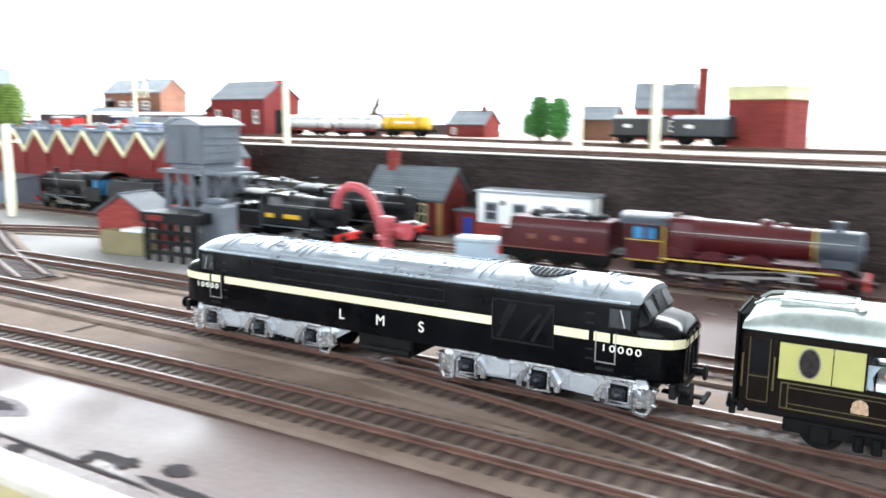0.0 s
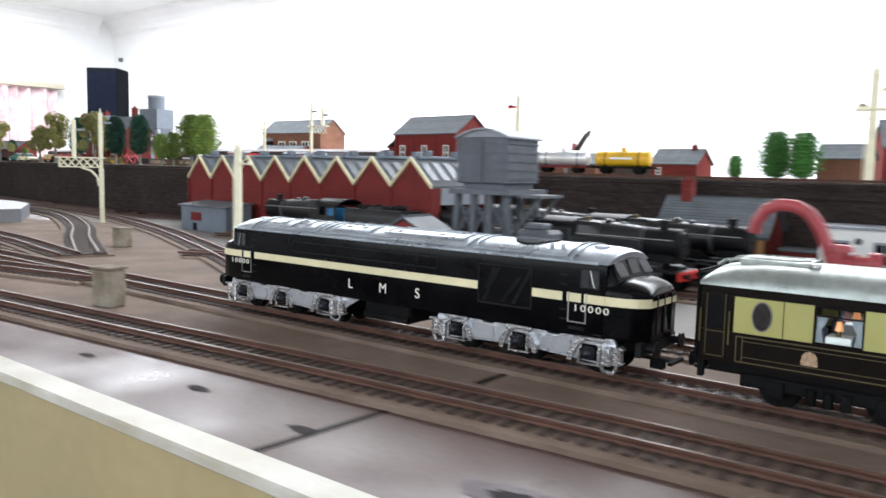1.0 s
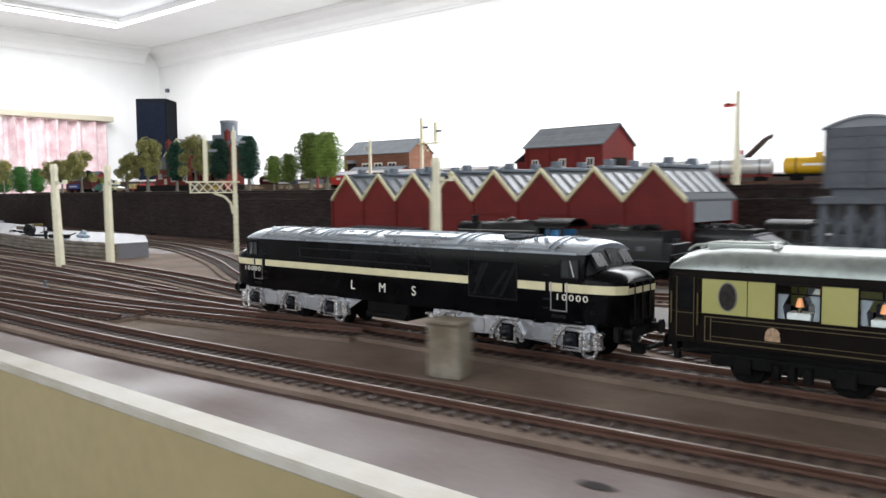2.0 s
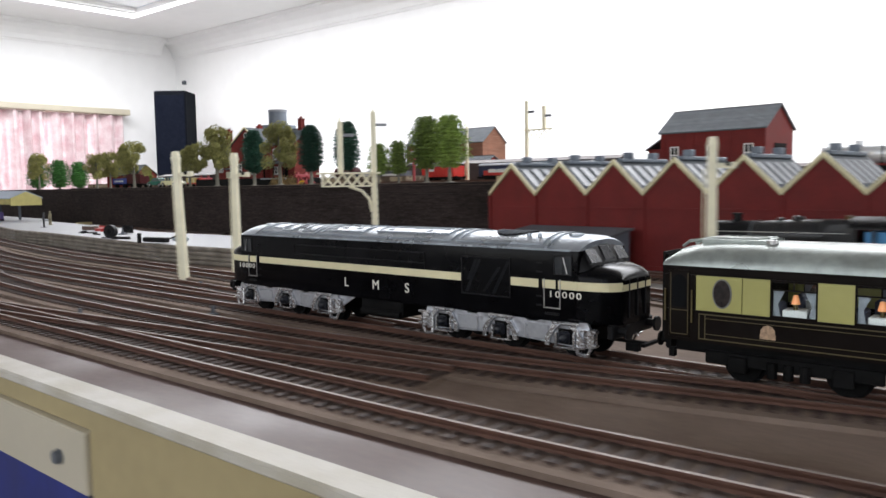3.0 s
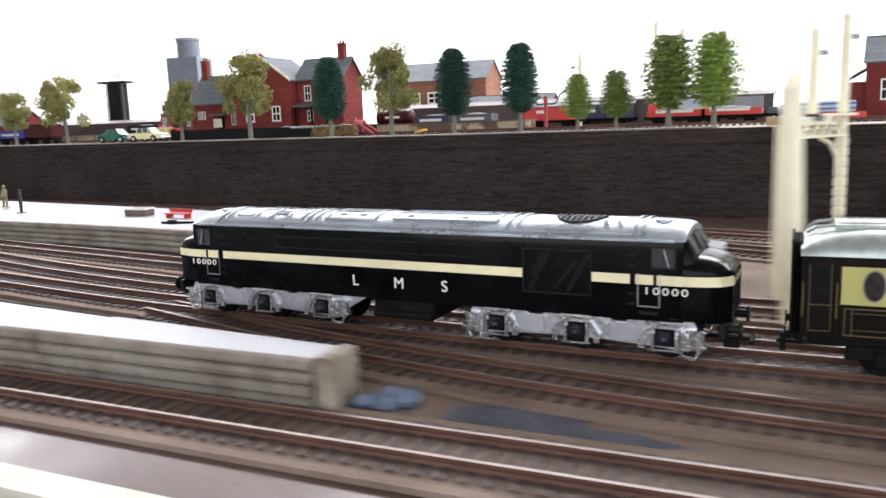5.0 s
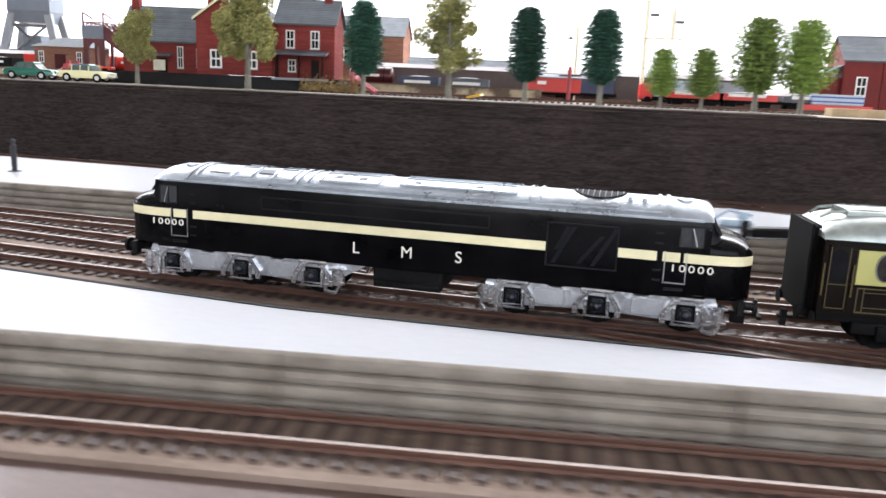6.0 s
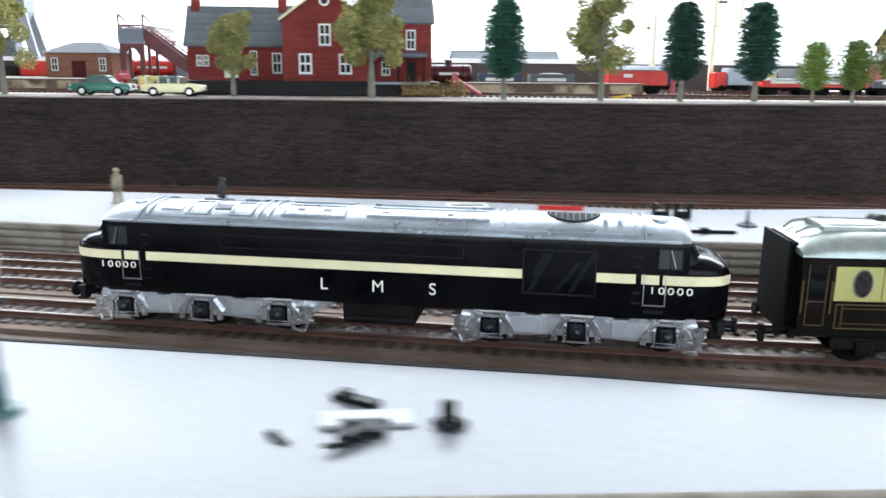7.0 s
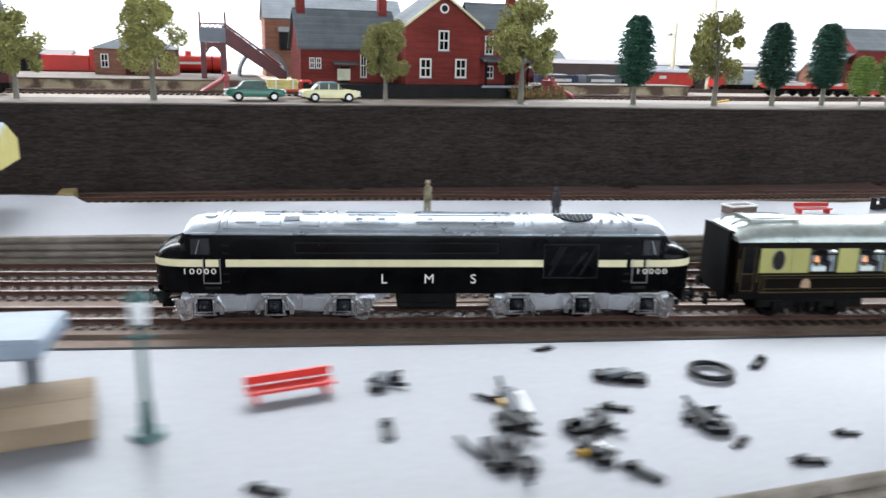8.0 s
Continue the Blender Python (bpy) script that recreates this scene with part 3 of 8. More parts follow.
# upper level tracks
track(dense([(-700, 640), (-1100, 606), (-1500, 634), (-2000, 672), (-2500, 712)]), "upper level siding behind the road", z=TOPZ + 4.2, near=-1500, pieces=200, bed=False)
track(dense([(700, 600), (200, 664), (-100, 714), (-300, 775), (-420, 790), (-600, 768), (-900, 770), (-1300, 800), (-2500, 930)]), "upper level running track", z=TOPZ + 4.2, bed=False)
track(dense([(700, 400), (240, 420), (0, 462), (-380, 530), (-700, 560)]), "upper level track beside the wall top", z=TOPZ + 4.2, bed=False)

# ---- platforms ----
PZ = 12.5


def platform(near_line, far_line, label, strips=4, strip_edges=("near",)):
    t = thing("platform", 0, 0, 0, 0, label, "platform", "station platforms", "structure")
    course_rnd = random.Random(len(label))
    bm = B()
    prism(bm, near_line + far_line[::-1], "z", GZ + 0.2, PZ)
    part("top", bm, PLATFORM, t, soft=False)
    for edge in strip_edges:
        ln = near_line if edge == "near" else far_line
        sg = -1 if edge == "near" else 1
        s, p = dense(ln, 30)
        for k in range(strips):
            L = 118.0
            n = max(1, int(s[-1] / L))
            z0 = GZ + 0.4 + k * (PZ - GZ) / strips
            z1 = z0 + (PZ - GZ) / strips - 0.3
            off = 2.7
            for i in range(n):
                x0, y0, a0 = along((s, p), i * s[-1] / n)
                x1, y1, a1 = along((s, p), (i + 1) * s[-1] / n)
                nx, ny = -math.sin(a0), math.cos(a0)
                f = sg if (ny > 0) else -sg
                bm = B()
                jut = off + course_rnd.uniform(-0.35, 0.35)
                h_ = z1 - z0
                nose_ = [(0, z0), (jut * 0.55, z0), (jut * 0.9, z0 + 0.22 * h_), (jut, z0 + 0.55 * h_), (jut * 0.82, z0 + 0.86 * h_), (jut * 0.45, z1), (0, z1)]
                loft(bm, [[(px + f * nx * o_, py + f * ny * o_, zz) for o_, zz in nose_] for px, py in ((x0 + 0.3 * (x1 - x0) / L, y0), (x1 - 0.3 * (x1 - x0) / L, y1))])
                part("stone_course", bm, STONE, t)
    return t


platform([(-1072, -57.4), (-1130, -57.6), (-1250, -58), (-1500, -59), (-1900, -61), (-2500, -62)], [(-1072, -43), (-1157, -35.5), (-1234, -30), (-1322, -19.5), (-1375, -9), (-1436, 4.5), (-1480, 12.5), (-1545, 24.5), (-1615, 37), (-1737, 58.5), (-1861, 82), (-2500, 206)], "white topped station platform with grey stone edging")
# back edge of the platform; its shadow is drawn as this black strip
bm = B()
edge = [(-1180, -33.8), (-1322, -19.5), (-1375, -9), (-1436, 4.5), (-1480, 12.5), (-1545, 24.5), (-1615, 37), (-1737, 58.5), (-1861, 82), (-2480, 202)]
prism(bm, [(x, y - 1.2) for x, y in edge] + [(x, y + 0.6) for x, y in edge[::-1]], "z", PZ - 2.0, PZ + 0.25)
structure("platform_edge", bm, DARK, "platform back edge with its shadow line as a dark strip", "edging")
platform([(-970, 165), (-1110, 159), (-1280, 176), (-1400, 192), (-1580, 205), (-1656, 222), (-1860, 266), (-1936, 276), (-2500, 392)], [(-970, 200), (-1100, 268), (-1174, 280), (-1345, 276), (-1423, 299), (-1660, 338), (-1904, 372), (-1916, 400), (-1955, 411), (-2500, 470)], "wide white topped far platform with layered stone edging")

# ---- the moving train ----
def arch(w, z0, h, n=14, sharp=0.75):
    pts = []
    for i in range(n + 1):
        a = math.pi * i / n
        c, q = math.cos(a), math.sin(a)
        pts.append((w * math.copysign(abs(c) ** sharp, c), z0 + h * abs(q) ** 0.9))
    return pts


def text_mesh(body, size, depth=0.15, space=1.0):
    cu = bpy.data.curves.new("lettering", "FONT")
    cu.body, cu.size, cu.extrude = body, size * MM, depth * MM
    cu.space_character = space
    cu.align_x, cu.align_y = "CENTER", "CENTER"
    ob = bpy.data.objects.new("lettering", cu)
    scene.collection.objects.link(ob)
    bpy.context.view_layer.update()
    me = bpy.data.meshes.new_from_object(ob.evaluated_get(bpy.context.evaluated_depsgraph_get()))
    bpy.data.objects.remove(ob)
    return me


def lettering(name, body, size, parent, at, material, facing=-1, stretch=1.0, space=1.0):
    me = text_mesh(body, size, 0.15, space)
    me.materials.clear()
    me.materials.append(material)
    ob = share(name, me, parent, pose(at[0] * MM, at[1] * MM, at[2] * MM, 90, 0, 0 if facing < 0 else 180) @ Matrix.Diagonal((stretch, 1, 1, 1)))
    return ob


def wheelset(parent, x, r, label=""):
    bm = B()
    for y in (-8.2, 8.2):
        cyl(bm, (0, y - 1.3, 0), (0, y + 1.3, 0), r, seg=28)
        cyl(bm, (0, y - math.copysign(1.2, y), 0), (0, y - math.copysign(1.8, y), 0), r + 0.9, seg=28)
        for k in range(8):
            a = k * math.pi / 4
            box(bm, -0.35, 0.35, -0.4, 0.4, r * 0.25, r * 0.85, m=Matrix.Translation((0, y + math.copysign(1.4, y), 0)) @ Matrix.Rotation(a, 4, "Y"))
    cyl(bm, (0, -13, 0), (0, 13, 0), 1.2)
    return part("wheelset", bm, DARK, parent, label, at=(x, 0, r))


diesel = thing("diesel_locomotive", 0, 0, 0, 0, "glossy black model diesel locomotive with silver roof and bogies", "locomotive")
HW = 18.5
# body shell
bm = B()
rings = []
def section(x, w, z0, z1, r=2.2):
    return [(x, -w + 0.8, z0), (x, -w, z0 + 2), (x, -w, z1 - r), (x, -w + 0.4, z1), (x, w - 0.4, z1), (x, w, z1 - r), (x, w, z0 + 2), (x, w - 0.8, z0)]
for x, w in ((-107, 18.2), (-104, HW), (104, HW), (107, 18.2)):
    rings.append(section(x, w, 14.5, 41.8))
loft(bm, rings)
body = part("body", bm, LOCO_BLACK, diesel)
# side window slots, doors and grilles proud of the shell
for f in (-1, 1):
    y0, y1 = sorted((f * (HW - 0.05), f * (HW + 0.25)))
    bm = B()
    for x0, x1, z0, z1 in ((-60, 30, 33.2, 37.8),):
        box(bm, x0, x1, y0, y1, z0, z0 + 0.5)
        box(bm, x0, x1, y0, y1, z1, z1 + 0.5)
        for k in range(2):
            xx = x0 + (x1 - x0) * k
            box(bm, xx - 0.25, xx + 0.25, y0, y1, z0 + 0.5, z1)
    part("window_rail", bm, BLACK, diesel, soft=False)
    gr = part("side_grille", bx(51.7, 75.7, *sorted((f * (HW - 0.05), f * (HW + 0.12))), 22.3, 37.4), LOCO_BLACK, diesel, "dark glossy grille panel", soft=False)
    for xa, xb, za, zb in ((53, 60, 23, 36.6), (62, 70, 23.5, 34), (67, 74.6, 23, 36.8), (54, 58, 28, 36.6)):
        part("brace", prism(B(), [(xa, za), (xa + 1.6, za), (xb + 1.6, zb), (xb, zb)], "y", *sorted((f * (HW + 0.1), f * (HW + 0.17)))), mat("brace_grey", (0.006, 0.007, 0.009), 0.3, var=0.2, scale=90, bump=0, spec=0.1), gr, soft=False)
    bm = B()
    for x0, x1, z0, z1 in ((51.0, 76.4, 21.8, 22.4), (51.0, 76.4, 37.3, 37.9), (51.0, 51.6, 22.4, 37.3), (75.8, 76.4, 22.4, 37.3)):
        box(bm, x0, x1, *sorted((f * (HW - 0.05), f * (HW + 0.35))), z0, z1)
    part("grille_frame", bm, BLACK, gr, soft=False)
    for x0, x1 in ((-90, 51.3), (76, 89.6), (-98.7, -93), (91.5, 97.4), (-107, -99.8), (98.6, 107)):
        part("stripe", bx(x0, x1, *sorted((f * (HW - 0.02), f * (HW + 0.14))), 27.2, 30.5), STRIPE, diesel, "cream waistband", soft=False)
    for c, xs in (("L", -20.9), ("M", -0.7), ("S", 19.3)):
        lettering("letter", c, 6.2, diesel, (xs, f * (HW + 0.12), 21.4), LETTER, f)
    for xs in (-101, 101):
        lettering("number", "10000", 3.5, diesel, (math.copysign(101.5, xs), f * (HW + 0.12), 25.0), LETTER, f, 1.36, 1.3)
    for xs, sg in ((-96, 1), (96, -1)):
        bm = B()
        for u in (xs - 3.6, xs + 3.6):
            box(bm, u - 0.15, u + 0.15, *sorted((f * (HW + 0.1), f * (HW + 0.5))), 19.5, 30.9)
        part("door_step", bx(xs - 3.2, xs + 3.2, *sorted((f * (HW - 0.3), f * (HW + 0.6))), 17.0, 18.0), BLACK, diesel, soft=False)
        box(bm, xs - 3.2, xs + 3.2, *sorted((f * (HW - 0.3), f * (HW + 0.15))), 19.5, 19.9)
        part("handrail", bm, CHROME, diesel, "fine steel door handrails and step", soft=False)
        wn_ = part("cab_window", bx(xs - 8.6 if sg > 0 else xs + 0.8, xs - 0.8 if sg > 0 else xs + 8.6, *sorted((f * (HW - 0.05), f * (HW + 0.1))), 33.0, 39.6), mat("cab_glass", (0.022, 0.026, 0.03), 0.1, var=0.3, scale=60, bump=0, spec=0.5), diesel, "dark cab side window", soft=False)
        bm = B()
        x0, x1 = (xs - 8.8, xs - 0.6) if sg > 0 else (xs + 0.6, xs + 8.8)
        for a, b_, c0, c1 in ((x0, x1, 32.6, 33.0), (x0, x1, 39.6, 40), (x0, x0 + 0.4, 33, 39.6), (x1 - 0.4, x1, 33, 39.6), ((x0 + x1) / 2 - 0.2, (x0 + x1) / 2 + 0.2, 33, 39.6)):
            box(bm, a, b_, *sorted((f * (HW - 0.05), f * (HW + 0.3))), c0, c1)
        part("frame", bm, BLACK, wn_, soft=False)
        part("quarter_light", tube(B(), [(x0 + 2.2, f * (HW + 0.2), 33.2), (x0 + 4.0, f * (HW + 0.2), 39.4)] if sg > 0 else [(x1 - 2.2, f * (HW + 0.2), 33.2), (x1 - 4.0, f * (HW + 0.2), 39.4)], 0.22, 6), CHROME, wn_, "fine steel window bar")
        bm = B()
        for zz in (20, 23.5, 33, 36.5):
            box(bm, xs + sg * 6 - 1.4, xs + sg * 6 + 1.4, *sorted((f * (HW - 0.05), f * (HW + 0.2))), zz, zz + 0.7)
        part("louvre", bm, BLACK, diesel, soft=False)

# roof: a shallow arch with domed ends
bm = B()
rings = []
for x, k, w in ((-107.4, 0.66, 0.96), (-106.8, 0.78, 0.975), (-105, 0.88, 0.99), (-101, 0.95, 1.0), (-95, 0.985, 1.0), (-88, 1.0, 1.0), (88, 1.0, 1.0), (95, 0.985, 1.0), (101, 0.95, 1.0), (105, 0.88, 0.99), (106.8, 0.78, 0.975), (107.4, 0.66, 0.96)):
    ww = HW * w + 0.15
    rings.append([(x, ww * (1 - i / 9), 41.9 + 5.4 * k * (1 - abs(1 - i / 9) ** 2.4)) for i in range(19)])
loft(bm, rings)
roof = part("roof", bm, SILVER, diesel, "silver painted domed roof with raised panels")


def on_roof(y):
    """Height of the roof's outer face at y from the centre line."""
    return 41.9 + 5.4 * (1 - min(1.0, abs(y) / (HW + 0.15)) ** 2.4)


def roof_band(x0, x1, ya, yb, h):
    bm_ = B()
    n = 10
    ys = [ya + (yb - ya) * i / n for i in range(n + 1)]
    prism(bm_, [(y, on_roof(y) + h) for y in ys] + [(y, on_roof(y) - 1.0) for y in ys[::-1]], "x", x0, x1)
    return bm_


for x in (-93.5, 92.5):
    part("roof_rib", roof_band(x - 0.6, x + 0.6, -17.8, 17.8, 0.55), SILVER, roof)
def roof_frame(x0, x1, ya, yb, h, w=0.9):
    """Raised bead round a roof panel."""
    bm_ = roof_band(x0, x1, ya, ya + w, h)
    for a in ((x0, x1, yb - w, yb), (x0, x0 + w, ya + w, yb - w), (x1 - w, x1, ya + w, yb - w)):
        other = roof_band(*a, h)
        me_ = bpy.data.meshes.new("bead")
        other.to_mesh(me_)
        other.free()
        bm_.from_mesh(me_)
        bpy.data.meshes.remove(me_)
    return bm_


for x0, x1 in ((-91, -46.4), (-43.6, 43.6), (46.4, 90)):
    part("panel_bead", roof_frame(x0, x1, -16.2, 16.2, 0.6, 1.1), SILVER, roof)
for x0, x1, ya in ((-75, -67, -14), (-58, -50, -14), (-38, -15, -12.5), (-6, 38, -11)):
    for a_, b_ in ((ya, -3.0), (3.0, -ya)):
        pn = part("roof_panel", roof_band(x0, x1, a_, b_, 0.18), SILVER, roof)
        part("panel_bead", roof_frame(x0 - 0.4, x1 + 0.4, a_ - 0.4, b_ + 0.4, 0.62, 0.8), SILVER, pn)
for x, y, a in ((-82, -9, 4.2), (-62, -8, 3.4), (-32, -8, 1.6), (-22, -8, 1.6), (0, -8, 1.3), (24, -8, 1.3)):
    part("roof_vent", roof_band(x - a, x + a, y - a * 0.6, y + a * 0.8, 0.34), GREY if x > -80 else SILVER, roof, "small roof ventilator")
for x in (79, 84):
    part("roof_stud", cyl(B(), (x, -9, on_roof(-9) - 1), (x, -9, on_roof(-9) + 1.1), 1.0, 0.8, seg=10), SILVER, roof)
bm = B()
disc = [(68 + 9.5 * math.cos(a), 0.4 - 10.2 * math.sin(a)) for a in [i * math.pi / 20 for i in range(21)]]
loft(bm, [[(x, y, on_roof(y) - 1.5) for x, y in disc], [(x, y, on_roof(y) + 0.5) for x, y in disc]])
fan = part("fan_grille", bm, DARK, roof, "round dark fan opening", soft=False)
bm = B()
for k in range(-4, 5):
    ln = math.sqrt(max(0.1, 9.5 ** 2 - (k * 2.1) ** 2))
    ys_ = [0.2 - ln * 1.05 * j / 8 for j in range(9)]
    prism(bm, [(y, on_roof(y) + 0.85) for y in ys_] + [(y, on_roof(y) + 0.3) for y in ys_[::-1]], "x", 68 + k * 2.1 - 0.16, 68 + k * 2.1 + 0.16)
part("bar", bm, GREY, fan, soft=False)
for x in (-98, 98):
    part("roof_hatch", cyl(B(), (x, -4, on_roof(-4) - 3), (x, -4, on_roof(-4) + 0.3), 3.2, 2.9, seg=20), SILVER, roof)
part("gutter", box(bx(-104, 104, -HW - 0.55, -HW + 0.2, 41.7, 42.5), -104, 104, HW - 0.2, HW + 0.55, 41.7, 42.5), SILVER, roof, soft=False)

# noses, cab fronts
for sg in (-1, 1):
    bm = B()
    rings = []
    for x, w, zt, rr in ((103, 18.5, 37.4, 6.6), (110, 18.0, 36.9, 6.4), (115, 17.0, 36.1, 5.7), (118.5, 15.4, 35.0, 4.6), (121, 12.6, 33.2, 2.8), (121.8, 11.2, 31.4, 1.0)):
        r_ = []
        for i in range(17):
            a = math.pi * i / 16
            c, q = math.cos(a), math.sin(a)
            r_.append((sg * x, w * math.copysign(abs(c) ** 0.62, c), zt - rr + rr * abs(q) ** 0.75 if 0 < i < 16 else zt - rr))
        r_ += [(sg * x, -w, 16.0), (sg * x, -w * 0.92, 14.6), (sg * x, w * 0.92, 14.6), (sg * x, w, 16.0)]
        rings.append(r_)
    loft(bm, rings)
    nose = part("nose", bm, LOCO_BLACK, diesel)
    # waistband wrapped round the nose
    bm = B()
    prof = [(106.5, 18.36), (110, 18.12), (115, 17.12), (118.6, 15.5), (121.1, 12.7), (121.95, 11.2)]
    for f in (-1, 1):
        for (xa, wa), (xb, wb) in zip(prof, prof[1:]):
            vs = [bm.verts.new((sg * x, f * (w + 0.06), z)) for x, w, z in ((xa, wa, 27.2), (xb, wb, 27.2), (xb, wb, 30.5), (xa, wa, 30.5))]
            bm.faces.new(vs if f * sg < 0 else vs[::-1])
    vs = [bm.verts.new((sg * 122.0, y, z)) for y, z in ((-11.2, 27.2), (11.2, 27.2), (11.2, 29.6), (-11.2, 29.6))]
    bm.faces.new(vs)
    part("stripe", bm, STRIPE, nose, "cream waistband round the nose", soft=False)
    bm = B()
    for y in (-6.5, 0.0, 6.5):
        box(bm, sg * 122.0 - 0.25, sg * 122.0 + 0.25, y - 0.3, y + 0.3, 17, 31)
    part("door_bead", bm, BLACK, nose, soft=False)
    # raked windscreens
    bm = B()
    rings = [[(sg * 103.0, y, z) for y, z in arch(18.3, 31.0, 14.2, sharp=0.5)], [(sg * 106.6, y, z) for y, z in arch(17.5, 31.0, 13.8, sharp=0.5)], [(sg * 111.0, y, z) for y, z in arch(16.4, 31.0, 5.2, sharp=0.5)]]
    loft(bm, rings)
    scr = part("cab_front", bm, BLACK, diesel, "raked black cab front")
    for yc, hw in ((-10.6, 4.6), (0, 4.6), (10.6, 4.6)):
        top, bot = (sg * 107.0, 43.6 if yc == 0 else 42.2), (sg * 110.3, 37.0)
        bm = B()
        a, b_ = Vector((bot[0], 0, bot[1])), Vector((top[0], 0, top[1]))
        n_ = (b_ - a).cross(Vector((0, 1, 0))).normalized() * (0.35 * (1 if sg < 0 else -1))
        n_ = n_ if n_.x * sg > 0 else -n_
        vs = []
        for off in (n_ * -1.0, n_):
            for p_, ww in ((a, hw), (b_, hw * 0.82)):
                for q_ in (-1, 1):
                    vs.append(bm.verts.new(p_ + Vector((0, yc + q_ * ww, 0)) + off))
        for ff in ((4, 5, 7, 6), (0, 1, 5, 4), (2, 3, 7, 6), (0, 2, 6, 4), (1, 3, 7, 5)):
            bm.faces.new([vs[i] for i in ff])
        part("windscreen", bm, BLACK, scr, "black framed windscreen", soft=False)
        part("pane", bx(-0.2, 0.2, -hw * 0.8, hw * 0.8, -3.0, 2.8, m=Matrix.Translation((a + b_) / 2 + n_ * 1.3 + Vector((0, yc, 0))) @ Matrix.Rotation(math.atan2(b_.x - a.x, b_.z - a.z), 4, "Y")), mat("screen_glass", (0.014, 0.016, 0.02), 0.25, var=0.3, scale=40, bump=0, spec=0.12), scr, soft=False)
    # buffer beam, buffers, coupling
    part("buffer_beam", bx(*sorted((sg * 118, sg * 120.5)), -16, 16, 9.5, 15, bev=0.4), BLACK, diesel)
    for y in (-11.5, 11.5):
        bm = cyl(B(), (sg * 120, y, 12.5), (sg * 124, y, 12.5), 1.5)
        cyl(bm, (sg * 124, y, 12.5), (sg * 125, y, 12.5), 2.9)
        part("buffer", bm, BLACK, diesel)
    bm = bx(*sorted((sg * 112, sg * 128)), -1.2, 1.2, 6.2, 7.2)
    box(bm, *sorted((sg * 126.5, sg * 128)), -6, 6, 6.2, 7.4)
    box(bm, *sorted((sg * 118, sg * 123)), -1.5, 1.5, 3.2, 6.2)
    part("coupling", bm, DARK, diesel, "black hook coupling", soft=False)

# underframe tank between the bogies
bm = bx(-15, 12.5, -15, 15, 6.5, 15.2, bev=0.8)
cyl(bm, (-14, -15.2, 8.0), (12, -15.2, 8.0), 1.6)
cyl(bm, (-14, 15.2, 8.0), (12, 15.2, 8.0), 1.6)
part("fuel_tank", bm, DARK, diesel)
for f in (-1, 1):
    part("frame_plate", prism(B(), [(-30, 14.8), (-16.5, 14.8), (-28, 8.2)], "y", *sorted((f * 15.5, f * 16.3))), BOGIE_SILVER, diesel, "silver triangular frame plate", soft=False)


